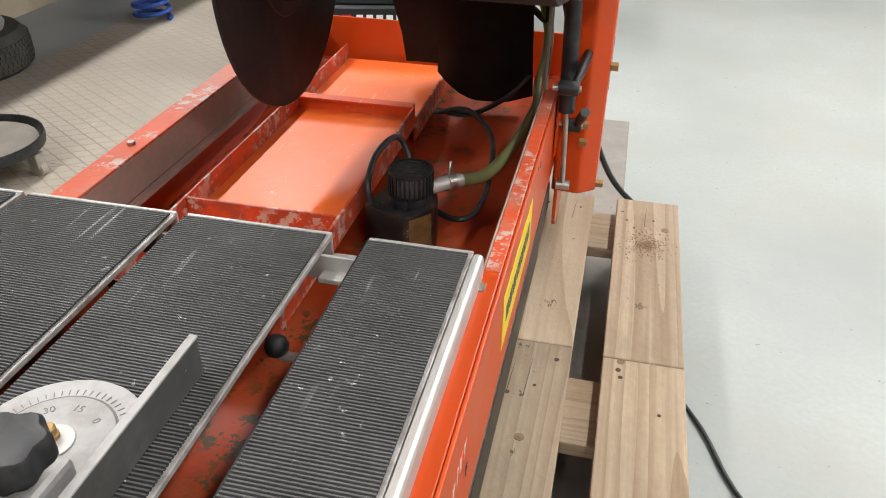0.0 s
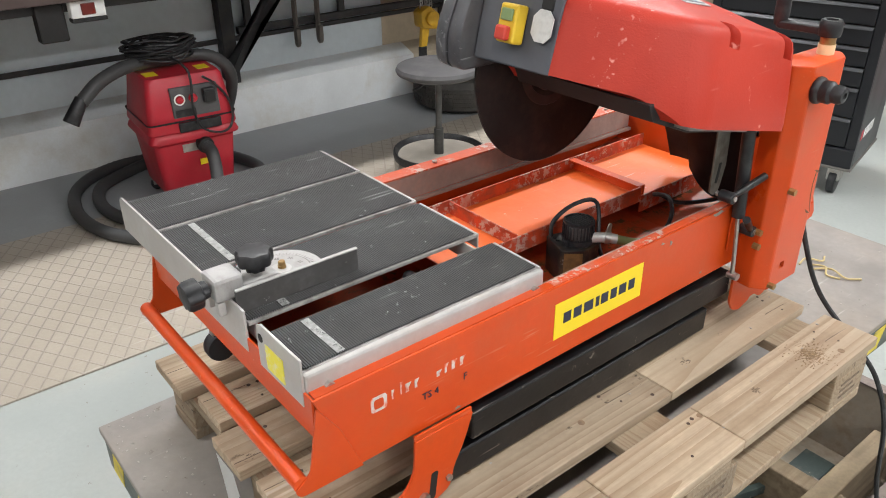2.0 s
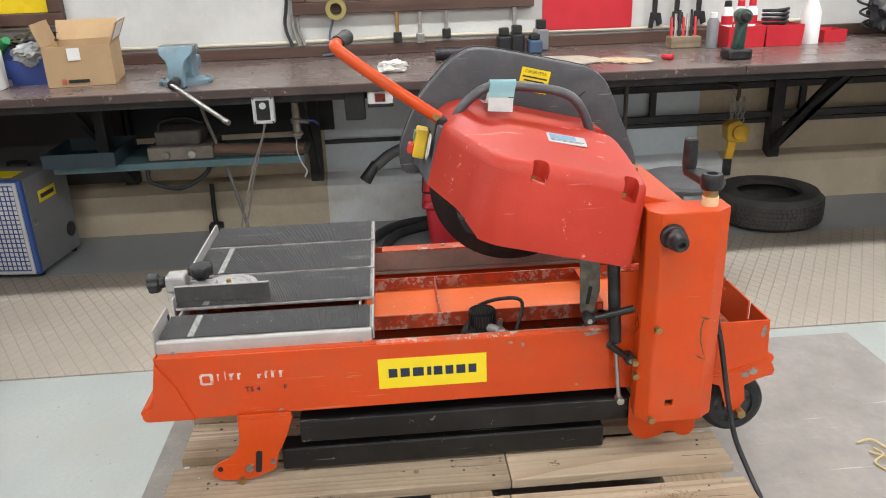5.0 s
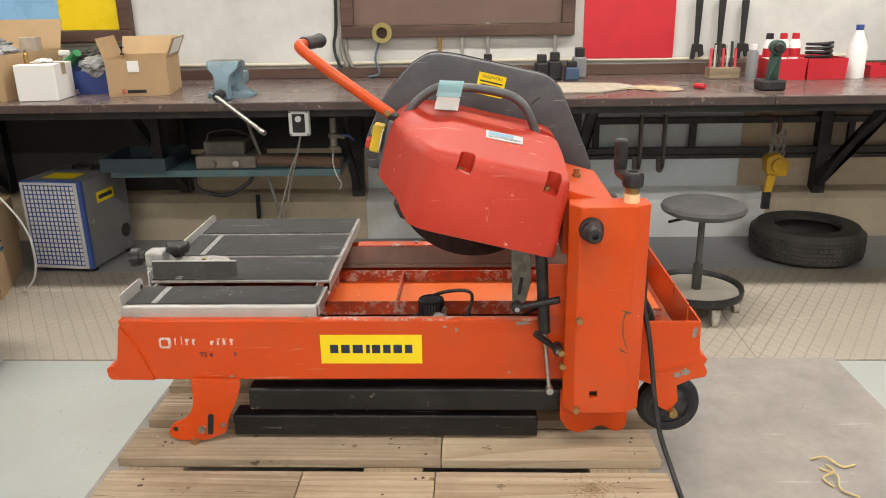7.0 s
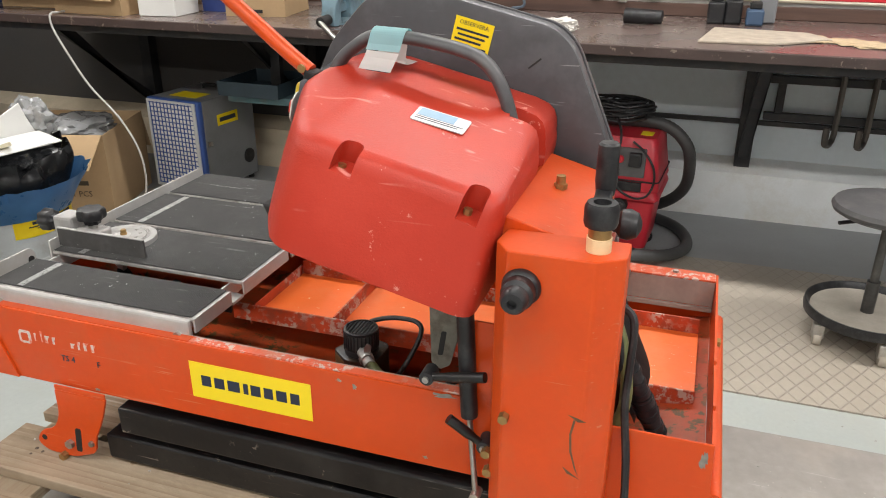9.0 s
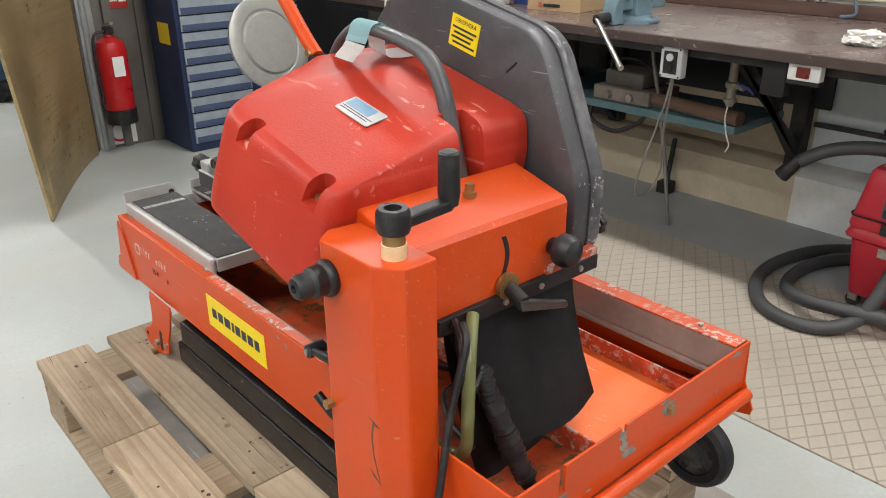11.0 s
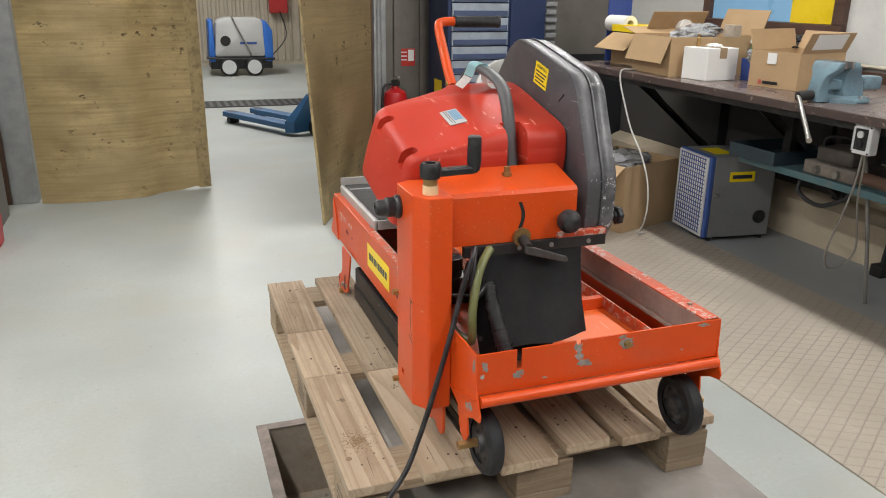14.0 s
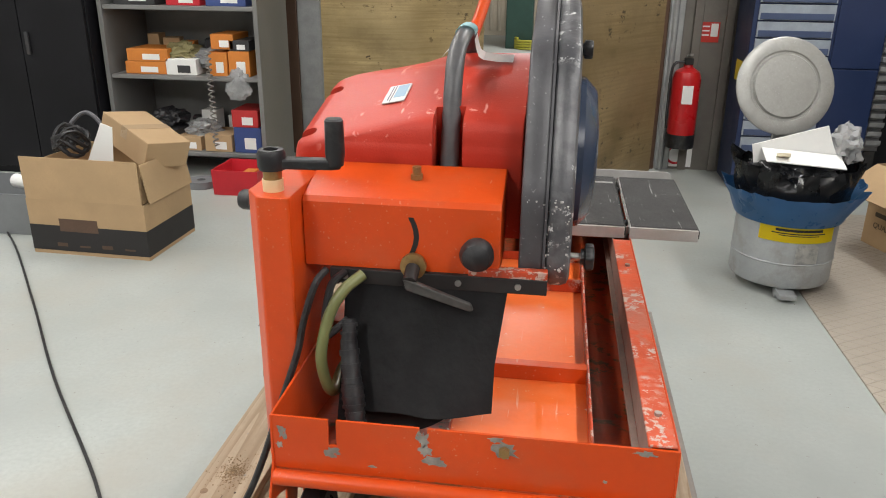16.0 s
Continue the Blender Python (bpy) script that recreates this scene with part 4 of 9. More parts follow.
for k, wd in enumerate((0.021, 0.022, 0.026, 0.010, 0.021, 0.019, 0.022, 0.019)):
    y = -0.124 + sum((0.021, 0.022, 0.026, 0.010, 0.021, 0.019, 0.022, 0.019)[:k]) + 0.0035 * k
    z0, z1, e = 0.8185, 0.8455, 0.0045
    for ya, yb, za, zb in ((y, y + wd * 0.86, z0 + 0.004, z1 - 0.003),):
        sub("name_bar", box((NX + 0.0008, ya, za), (NX + 0.0013, yb, zb)), INK, "", False, label)
words("lettering", "TS 4", 0.017, on_side(-0.402, 0.818), INK, saw, "dark model letters, partly worn")
words("lettering", "F", 0.017, on_side(-0.336, 0.818), INK, saw)
for y, wd, h in ((-0.470, 0.006, 0.016), (-0.455, 0.005, 0.022), (-0.446, 0.013, 0.015), (-0.430, 0.010, 0.015), (-0.390, 0.012, 0.010), (-0.375, 0.009, 0.016), (-0.362, 0.013, 0.016), (-0.346, 0.013, 0.015)):
    sub("name_shape", prism([(y, 0.842), (y + wd * 0.45, 0.8425), (y + wd * 0.40, 0.840 + h * 0.6), (y + wd * 0.8, 0.842 + h), (y, 0.842 + h)], "x", NX, NX + 0.0006), WHITEINK, "worn white shape of the maker's name")
sub("badge", prism(rounded([(-0.505, 0.834), (-0.478, 0.834), (-0.478, 0.860), (-0.505, 0.860)], 0.006), "x", NX, NX + 0.0006), WHITEINK, "worn white maker's badge")
sub("badge_hole", prism(rounded([(-0.500, 0.839), (-0.484, 0.839), (-0.484, 0.855), (-0.500, 0.855)], 0.004), "x", NX + 0.0006, NX + 0.0010), ORANGE)

# sliding table with ribbed rubber mats
TX = ((-0.542, -0.389), (-0.378, -0.197), (-0.184, -0.018), (0.023, 0.133))
TY0, TY1, TZ = -0.585, -0.153, 0.924


def ribbed(xa, xb, ya, yb, z, pitch=0.0037):
    bm = bmesh.new()
    n = round((yb - ya) / pitch)
    prev = None
    for i in range(n):
        y = ya + (yb - ya) * i / n
        for dy, dz in ((0.0, 0.0005), (0.0002, 0.0030), (0.0018, 0.0030), (0.0020, 0.0005)):
            row = [bm.verts.new((x, y + dy, z + dz)) for x in (xa, xb)]
            if prev:
                bm.faces.new((*prev, *row[::-1]))
            prev = row
    return bm


tbl = thing("rolling_table", pose(-0.2, -0.37, ZT), "aluminium rolling saw table with black ribbed rubber mats, dusty", "saw table")


def tpart(name, bm, material, label="", smooth=False, parent=None):
    return part(name, bm, material, parent or tbl, label, smooth)


DECK = surface("dulled_deck", (0.42, 0.40, 0.385), 0.55, 0.4, var=0.35, scale=30, stain=(0.10, 0.07, 0.055), amount=0.6, stain_scale=25)
for xa, xb in TX:
    drop = 0.044 if xb > 0 else 0.020
    deck = tpart("deck", box((xa, TY0, TZ - 0.006), (xb, TY1, TZ), 0.001), DECK, "dulled aluminium deck plank")
    tpart("mat", ribbed(xa + 0.0012, xb - 0.0038, TY0 + 0.0015, TY1 - 0.003, TZ), RIBMAT, "black ribbed rubber mat with chalky scuffs", parent=deck)
    tpart("deck_lip", box((xa - 0.003, TY0, TZ - drop), (xa - 0.0004, TY1, TZ - 0.0012), 0.0008), DARK, "", False, deck)
    if xa > -0.5:
        tpart("scale_mark", box((xa + 0.006, -0.528, TZ + 0.0005), (xb - 0.006, -0.515, TZ + 0.0034)), surface("bare_scuffed_strip", (0.34, 0.34, 0.33), 0.6, 0.3, var=0.4, scale=120, chips=(0.10, 0.10, 0.10), chip_scale=110, chip_level=0.56), "pale worn metal strip across the mat", False, deck)
tpart("table_lip", box((0.1334, TY0 - 0.003, TZ - 0.046), (0.1450, TY1, TZ + 0.0022), 0.0045), ALU, "rounded aluminium edge")
for y in (-0.555, -0.175):
    tpart("lip_bolt", rod((0.145, y, 0.897), (0.151, y, 0.897), 0.008, n=6), STEEL)
tpart("cross_member", box((-0.50, TY1 - 0.03, TZ - 0.036), (0.1325, TY1 - 0.026, TZ - 0.007), 0.001), ALU)
tpart("cross_member", box((-0.0175, TY1 - 0.046, TZ - 0.030), (0.0195, TY1 + 0.003, TZ - 0.024), 0.001), ALU, "aluminium bridge between the planks")
tpart("cross_member", box((-0.50, TY0 + 0.01, TZ - 0.036), (0.1325, TY0 + 0.014, TZ - 0.007), 0.001), ALU)
for y in (-0.50, -0.22):
    tpart("guide_roller", rod((FX + 0.004, y, ZT + 0.011), (FX + 0.030, y, ZT + 0.011), 0.009, n=16), BLACK, "", True)
    tpart("guide_roller", rod((0.120, y, ZT - 0.012), (0.134, y, ZT - 0.012), 0.010, n=16), BLACK, "", True)
for xa, xb, h in ((-0.535, -0.018, 0.022), (0.020, 0.142, 0.027)):
    tpart("end_stop", prism(rounded([(xa, 0.876), (xb, 0.876), (xb, TZ + h), (xa + 0.01, TZ + h), (xa, TZ + h - 0.012)], [0.002, 0.002, 0.002, 0.01, 0.01]), "y", TY0 - 0.007, TY0 - 0.003, 0.0008), ALU, "upright aluminium end stop")
tpart("end_stop_hole", rod((0.032, TY0 - 0.0075, 0.928), (0.032, TY0 - 0.0020, 0.928), 0.007), DARK)
tpart("sticker", box((0.045, TY0 - 0.008, 0.885), (0.095, TY0 - 0.0071, 0.925)), surface("worn_yellow_label", (0.80, 0.72, 0.06), 0.5, var=0.1, stain=(0.7, 0.7, 0.66), amount=0.8, stain_scale=40), "worn yellow warning sticker")

for xa, xb in TX:
    tpart("rear_lip", box((xa, TY1 + 0.0002, TZ - 0.026), (xb, TY1 + 0.0042, TZ + 0.0008), 0.001), ALU, "pale aluminium rear edge")
BUMP = (-0.019, -0.300)
tpart("bumper", lathe([(0.0, 0.884), (0.007, 0.8845), (0.0105, 0.888), (0.0115, 0.894), (0.0095, 0.900), (0.005, 0.9035), (0.0, 0.904)], (BUMP[0], BUMP[1], 0), n=18), RUBBER, "black rubber bumper", True)
tpart("bumper_arm", box((-0.0165, BUMP[1] - 0.006, 0.8815), (0.0195, BUMP[1] + 0.006, 0.8840), 0.0008), STEEL, "dull steel arm over the bumper")
# mitre guide on the table
guide = thing("mitre_guide", pose(-0.1, -0.48, 0.926), "cast aluminium mitre guide with a dial and black clamping knobs", "mitre guide")


def gpart(name, bm, material, label="", smooth=False, parent=None):
    return part(name, bm, material, parent or guide, label, smooth)


CASTING = surface("pale_casting", (0.40, 0.39, 0.38), 0.55, 0.3, var=0.10, scale=30, bump=0.25, stain=(0.25, 0.23, 0.21), amount=0.5, stain_scale=35)
ENGRAVED = surface("engraved_shade", (0.17, 0.16, 0.15), 0.6, 0.2, var=0.15, scale=60)
CX, CY = -0.106, -0.482


def fence_x(y):
    """Rear face of the slanting fence."""
    return -0.0465 + (y + 0.590) * 0.001


outline = []
for i in range(40):
    a = radians(48 + i * 264 / 39)
    x, y = CX + 0.064 * math.cos(a), CY + 0.064 * math.sin(a)
    outline.append((min(x, fence_x(y) - 0.0003), y))
outline += [(fence_x(-0.572) - 0.0003, -0.572), (fence_x(-0.412) - 0.0003, -0.412), (-0.062, -0.424)]
casting = gpart("casting", prism(outline, "z", 0.9265, 0.937, 0.0008), CASTING, "pale cast aluminium base of the guide")
dial = gpart("dial", lathe([(0.0, 0.9372), (0.0435, 0.9372), (0.0435, 0.9382), (0.0420, 0.9390), (0.0, 0.9390)], (CX, CY, 0), n=48), CASTING, "engraved degree dial", True, casting)
gpart("groove", lathe([(0.0436, 0.9371), (0.0455, 0.9371), (0.0455, 0.9374), (0.0436, 0.9374)], (CX, CY, 0), n=48), ENGRAVED, "", False, casting)
gpart("washer", lathe([(0.0, 0.9391), (0.0170, 0.9391), (0.0165, 0.9404), (0.0, 0.9404)], (CX + 0.002, CY - 0.003, 0), n=28), ALU, "", True, dial)
for i in range(25):
    a = radians(20 + i * 6.5)
    tick = box((-0.0025, -0.0003, 0.9371), (0.0025, 0.0003, 0.9375))
    tick.transform(Matrix.Translation((CX, CY, 0)) @ pose(0, 0, 0, 0, 0, math.degrees(a)) @ Matrix.Translation((0.0495, 0, 0)))
    gpart("tick", tick, ENGRAVED, "", False, casting)
for txt, ang in (("45", 168), ("30", 128), ("15", 88), ("0", 48)):
    words("numeral", txt, 0.009, Matrix.Translation((CX + 0.031 * math.cos(radians(ang)), CY + 0.031 * math.sin(radians(ang)), 0.9391)) @ pose(0, 0, 0, 0, 0, ang - 90), ENGRAVED, dial, depth=0.0002)
gpart("pivot_bolt", lathe([(0.0, 0.9405), (0.0068, 0.9405), (0.0068, 0.9440), (0.0058, 0.9445), (0.0058, 0.9500), (0.0045, 0.9515), (0.0, 0.9515)], (CX, CY, 0), n=14), BRASS, "rusty brown pivot bolt", True)
# Fence sides coloured dark for shade, top cap light; scuffs are wear.
fence = gpart("fence", prism([(-0.0425, -0.588), (-0.0423, -0.382), (-0.0463, -0.3815), (-0.0465, -0.588)], "z", 0.9275, 0.964, 0.0008), surface("shaded_worn_fence", (0.095, 0.092, 0.09), 0.66, 0.4, var=0.3, scale=30, stain=(0.07, 0.065, 0.06), amount=0.5, stain_scale=22, chips=(0.46, 0.45, 0.44), chip_scale=38, chip_level=0.63), "upright worn fence plate, sides coloured dark for shade")
gpart("fence_top", prism([(-0.0410, -0.588), (-0.0408, -0.382), (-0.0480, -0.3810), (-0.0482, -0.588)], "z", 0.9642, 0.9665, 0.0006), CASTING, "", False, fence)
clampb = gpart("clamp_block", box((-0.106, -0.612, 0.944), (-0.058, -0.566, 0.982), 0.006), CASTING, "pale cast clamp block over the end stop")
gpart("clamp_cheek", box((-0.104, -0.610, 0.922), (-0.092, -0.598, 0.944), 0.002), ALU, "", False, clampb)
gpart("clamp_cheek", box((-0.072, -0.610, 0.922), (-0.060, -0.598, 0.944), 0.002), ALU, "", False, clampb)
gpart("clamp_bolt", rod((-0.082, -0.6125, 0.960), (-0.082, -0.619, 0.960), 0.006, n=6), STEEL, "", False, clampb)
gpart("clamp_arm", box((-0.102, -0.566, 0.9375), (-0.066, -0.505, 0.958), 0.005), CASTING)


def star_knob(p, q, r, bm=None):
    """A fluted clamping knob from p to q."""
    p, q = Vector(p), Vector(q)
    m = Matrix.Translation(p) @ (q - p).to_track_quat("Z", "Y").to_matrix().to_4x4()
    h = (q - p).length
    rings = []
    for z, k in ((0, 0.55), (h * 0.25, 0.62), (h * 0.35, 0.95), (h * 0.45, 1.0), (h * 0.85, 1.0), (h * 0.97, 0.9), (h, 0.7)):
        rings.append([m @ Vector((r * k * (1 + 0.08 * math.cos(7 * a)) * math.cos(a), r * k * (1 + 0.08 * math.cos(7 * a)) * math.sin(a), z)) for a in [2 * math.pi * i / 42 for i in range(42)]])
    return loft(rings, bm)


gpart("knob", star_knob((-0.084, -0.535, 0.966), (-0.084, -0.535, 0.999), 0.027), BLACK, "black fluted clamping knob", True)
gpart("knob", star_knob((-0.076, -0.616, 0.966), (-0.075, -0.652, 0.964), 0.022), BLACK, "black fluted clamping knob", True)
gpart("clamp_screw", rod((-0.084, -0.535, 0.955), (-0.084, -0.535, 0.968), 0.010), STEEL)

# column beside the tub
COL = [(0.1665, 0.388), (0.212, 0.383), (0.240, 0.404), (0.240, 0.512), (0.216, 0.545), (0.1665, 0.545)]
column = sub("column", prism(rounded(COL, 0.004, 2), "z", 0.716, 1.172, 0.002), ORANGE, "orange folded steel column, scratched")
cut(column, [box((0.228 - saw.location.x, 0.436 - saw.location.y, 0.754 - PZ), (0.30 - saw.location.x, 0.453 - saw.location.y, 0.769 - PZ))])
sub("column_hole", box((0.228, 0.4365, 0.7545), (0.2292, 0.4525, 0.7685)), DARK, "", False, column)
sub("column_lug", prism(rounded([(0.384, 0.74), (0.384, 0.665), (0.400, 0.640), (0.425, 0.630), (0.458, 0.640), (0.466, 0.648), (0.484, 0.648), (0.494, 0.640), (0.506, 0.634), (0.522, 0.636), (0.532, 0.652), (0.532, 0.74)], 0.006), "x", 0.172, 0.178, 0.001), ORANGE, "orange foot plate of the column", False, column)
for y, z in ((0.409, 0.934), (0.409, 0.727), (0.378, 0.845), (0.381, 0.813)):
    xx = 0.239 if y > 0.39 else 0.205
    sub("bolt", rod((xx, y, z), (xx + 0.013, y, z), 0.0072, n=6), BRASS, "", False, column)
RUSTLINE = surface("rusty_scratch", (0.13, 0.075, 0.04), 0.8, var=0.4, scale=80)
for line in ([(0.492, 0.955), (0.505, 0.952), (0.516, 0.948), (0.506, 0.946)], [(0.503, 0.948), (0.499, 0.925), (0.501, 0.898), (0.508, 0.872), (0.512, 0.860), (0.506, 0.872), (0.498, 0.898), (0.496, 0.925), (0.500, 0.948)], [(0.490, 0.872), (0.497, 0.862), (0.514, 0.856), (0.499, 0.866)]):
    sub("scratch", prism(line, "x", 0.2399, 0.2404), RUSTLINE, "rusty scratch in the paint", False, column)
sub("column_knob", lathe([(0.0, 0.0), (0.0235, 0.0), (0.025, 0.004), (0.0235, 0.010), (0.0205, 0.013), (0.0205, 0.028), (0.0165, 0.033), (0.0165, 0.046), (0.013, 0.052), (0.006, 0.053), (0.005, 0.047), (0.0, 0.047)], m=Matrix.Translation((0.2395, 0.424, 1.128)) @ pose(0, 0, 0, 0, 90, 0), n=28), BLACK, "black plastic end cap knob", True, column)
crank = sub("crank", lathe([(0.0, 1.204), (0.019, 1.204), (0.021, 1.210), (0.021, 1.228), (0.018, 1.234), (0.011, 1.234), (0.010, 1.226), (0.0, 1.226)], (0.202, 0.508, 0), n=24), BLACK, "black crank handle", True)
sub("crank_arm", prism(rounded([(0.200, 0.519), (0.110, 0.510), (0.098, 0.502), (0.108, 0.488), (0.198, 0.494)], 0.005), "z", 1.206, 1.221, 0.003), BLACK, "", False, crank)
sub("crank_grip", lathe([(0.0, 1.212), (0.012, 1.212), (0.0145, 1.230), (0.0135, 1.278), (0.011, 1.281), (0.0, 1.281)], (0.108, 0.500, 0), n=20), BLACK, "black crank grip", True, crank)
sub("crank_collar", lathe([(0.0, 1.1715), (0.0155, 1.1715), (0.0155, 1.190), (0.0, 1.190)], (0.202, 0.508, 0), n=24), surface("ivory_bush", (0.72, 0.55, 0.32), 0.4, var=0.1), "ivory bush", True, crank)
sub("crank_collar", lathe([(0.0, 1.190), (0.014, 1.190), (0.014, 1.2045), (0.0, 1.2045)], (0.202, 0.508, 0), n=24), BRASS, "", True, crank)

# head: tilted frame of its own (x, along, up)
HEAD = Matrix.Translation((0, 0.45, 1.10)) @ pose(0, 0, 0, -13.5)


def head(name, bm, material, label="", smooth=False, parent=None):
    bm.transform(HEAD)
    return part(name, bm, material, parent or saw, label, smooth)


beam = sub("beam", prism([(0.378, 1.050), (0.378, 1.186), (0.384, 1.188), (0.484, 1.160), (0.490, 1.152), (0.490, 1.050)], "x", -0.136, 0.1655, 0.002), ORANGE, "orange cross beam with a curved slot")
arc = [(-0.004 + 0.010 * math.sin(i * 0.5) * -1 + 0.004, 1.072 + i * 0.0105) for i in range(7)]
slot = [(x - 0.004, z) for x, z in arc] + [(x + 0.004, z) for x, z in reversed(arc)]
sub("beam_slot", prism(slot, "y", 0.4902, 0.4910), DARK, "dark curved slot", False, beam)
sub("top_bolt", rod((0.001, 0.424, 1.176), (0.001, 0.424, 1.184), 0.010, n=6), BRASS, "", False, beam)
sub("top_bolt", rod((0.001, 0.424, 1.184), (0.001, 0.424, 1.196), 0.007, n=12), BRASS, "", True, beam)
sub("ball_knob", lathe([(0.0, 0.0), (0.013, 0.0), (0.015, 0.010), (0.024, 0.018), (0.0255, 0.030), (0.020, 0.043), (0.008, 0.049), (0.0, 0.050)], m=Matrix.Translation((-0.104, 0.4905, 1.092)) @ pose(0, 0, 0, -90), n=28), BLACK, "black ball knob", True, beam)
sub("pivot_nut", rod((-0.006, 0.4915, 1.060), (-0.006, 0.500, 1.060), 0.020, n=24), BRASS, "", True, beam)
sub("pivot_nut", rod((-0.006, 0.500, 1.058), (-0.006, 0.528, 1.046), 0.011, n=16), DARK, "", True, beam)
sub("clamp_lever", prism(rounded([(0.004, 1.052), (-0.02, 1.046), (-0.098, 1.018), (-0.102, 1.008), (-0.096, 1.006), (-0.02, 1.028), (0.0, 1.034)], 0.003), "y", 0.522, 0.531, 0.002), surface("rubbed_lever", (0.10, 0.098, 0.095), 0.4, 0.6, var=0.3, scale=40), "dark steel clamp lever", False, beam)
bar = sub("flap_bar", box((-0.208, 0.485, 1.026), (0.124, 0.4985, 1.0495), 0.001), DARK, "dark steel bar clamping a rubber flap")
sub("flap_bar_edge", box((-0.208, 0.480, 1.0496), (-0.09, 0.497, 1.062), 0.001), WORN, "", False, bar)
for x in (0.10, 0.0, -0.075, -0.165):
    sub("rivet", rod((x, 0.4985, 1.038), (x, 0.5015, 1.038), 0.005, n=10), STEEL, "", True, bar)
flapo = bmesh.new()
cols = 12
outline = [0.848, 0.846, 0.847, 0.849, 0.851, 0.850, 0.849, 0.850, 0.852, 0.854, 0.856, 0.857]
rows_ = []
for i in range(cols):
    f = i / (cols - 1)
    xt, xb = 0.108 + (-0.150 - 0.108) * f, 0.080 + (-0.137 - 0.080) * f
    col_ = []
    for j in range(9):
        g = j / 8
        x = xt + (xb - xt) * min(1, g * 1.6)
        y = 0.496 + (0.074 - 0.004 * f) * g ** 1.3 + 0.012 * math.sin(f * 3.1) * g + 0.004 * math.sin(f * 7 + g * 3) * g
        col_.append(flapo.verts.new((x, y, 1.030 + (outline[i] - 1.030) * g)))
    rows_.append(col_)
for a, b in zip(rows_, rows_[1:]):
    for j in range(8):
        flapo.faces.new((a[j], a[j + 1], b[j + 1], b[j]))
bmesh.ops.solidify(flapo, geom=flapo.faces[:], thickness=0.004)
sub("splash_flap", flapo, RUBBER, "limp black rubber splash flap", True)
inner = bmesh.new()
rows_ = []
for i in range(13):
    f = i / 12
    x = 0.105 - 0.150 * f
    drop = 0.800 + 0.045 * max(0.0, (f - 0.55) / 0.45) ** 2 + 0.014 * max(0.0, (0.25 - f) / 0.25)
    rows_.append([inner.verts.new((x - 0.03 * g * f, 0.482 + 0.070 * g ** 1.4 + 0.006 * math.sin(f * 5 + g * 2) * g, 1.030 + (drop - 1.030) * g)) for g in [j / 8 for j in range(9)]])
for a, b in zip(rows_, rows_[1:]):
    for j in range(8):
        inner.faces.new((a[j], a[j + 1], b[j + 1], b[j]))
bmesh.ops.solidify(inner, geom=inner.faces[:], thickness=0.004)
sub("inner_flap", inner, RUBBER, "longer black rubber curtain behind the flap", True)

# red hood
lay = [(-0.057, 0.0, 0.0, 0.0), (-0.045, 0.0, 0.0, 0.0), (0.0, 0.007, 0.001, 0.001), (0.045, 0.016, 0.002, 0.002), (0.0785, 0.0227, 0.0048, 0.0038), (0.080, 0.023, 0.005, 0.004), (0.091, 0.0265, 0.0075, 0.006), (0.0975, 0.033, 0.010, 0.008), (0.1025, 0.045, 0.013, 0.011),
       (0.1037, 0.052, 0.0140, 0.0114), (0.1110, 0.095, 0.021, 0.013), (0.1235, 0.150, 0.034, 0.018), (0.1345, 0.200, 0.056, 0.026), (0.1410, 0.240, 0.085, 0.040), (0.144, 0.275, 0.12, 0.065)]
rings = []
for w, near, front, back in lay:
    xn = 0.236 - near
    rear_ = -0.082 - back * 0.85
    poly = [(xn, rear_), (xn, -0.368 + front * 0.4), (xn - 0.045 - near * 0.15, -0.408 + front * 0.8), (min(0.004, xn - 0.075), -0.478 + front), (-0.159, -0.484 + front), (-0.159, rear_)]
    rings.append([(x, u, w) for x, u in rounded(poly, [0.030, 0.030, 0.03, 0.012, 0.004, 0.004], 5)])
hood_bm = loft(rings)
hood = head("motor_hood", hood_bm, HOODRED, "faded red plastic motor hood with scratches", True)
LH = INV[saw] @ HEAD


def slot_cut(u, wide, low):
    """A round-ended slot that opens through the side of the hood."""
    bm = prism(rounded([(0.166, -wide), (0.275, -wide * 1.12), (0.275, wide * 1.12), (0.166, wide)], [wide * 0.98, 0.001, 0.001, wide * 0.98], 7), "z", low, low + 0.16)
    bm.transform(LH @ Matrix.Translation((0, u, 0)) @ pose(0, 0, 0, -5, 7, 0))
    return bm


arch = prism(rounded([(-0.52, -0.09), (-0.372, -0.09), (-0.388, -0.056), (-0.424, -0.029), (-0.52, -0.027)], 0.006), "x", -0.2, 0.3)
arch.transform(LH)
groove = prism(rounded([(-0.064, 0.030), (-0.016, 0.030), (-0.016, 0.22), (-0.064, 0.22)], 0.008), "y", -0.150, 0.02)
groove.transform(LH)
cut(hood, [slot_cut(-0.310, 0.0150, 0.094), slot_cut(-0.133, 0.0140, 0.090), arch, groove])
for p in hood.data.polygons:
    p.use_smooth = True
hood.data.set_sharp_from_angle(angle=radians(35))
for u in (-0.308, -0.130):
    head("hood_bolt", rod((0.194, u, 0.060), (0.194, u, 0.0745), 0.0060, n=6), BRASS, "", False, hood)
plate_bm = prism(rounded([(-0.020, -0.040), (0.020, -0.040), (0.020, 0.040), (-0.020, 0.040)], 0.004), "z", -0.0004, 0.0011)
PLATE_AT = Matrix.Translation((0.064, -0.2265, 0.1294)) @ pose(0, 0, 0, 1.5, 12.5, 0)
plate_bm.transform(PLATE_AT)
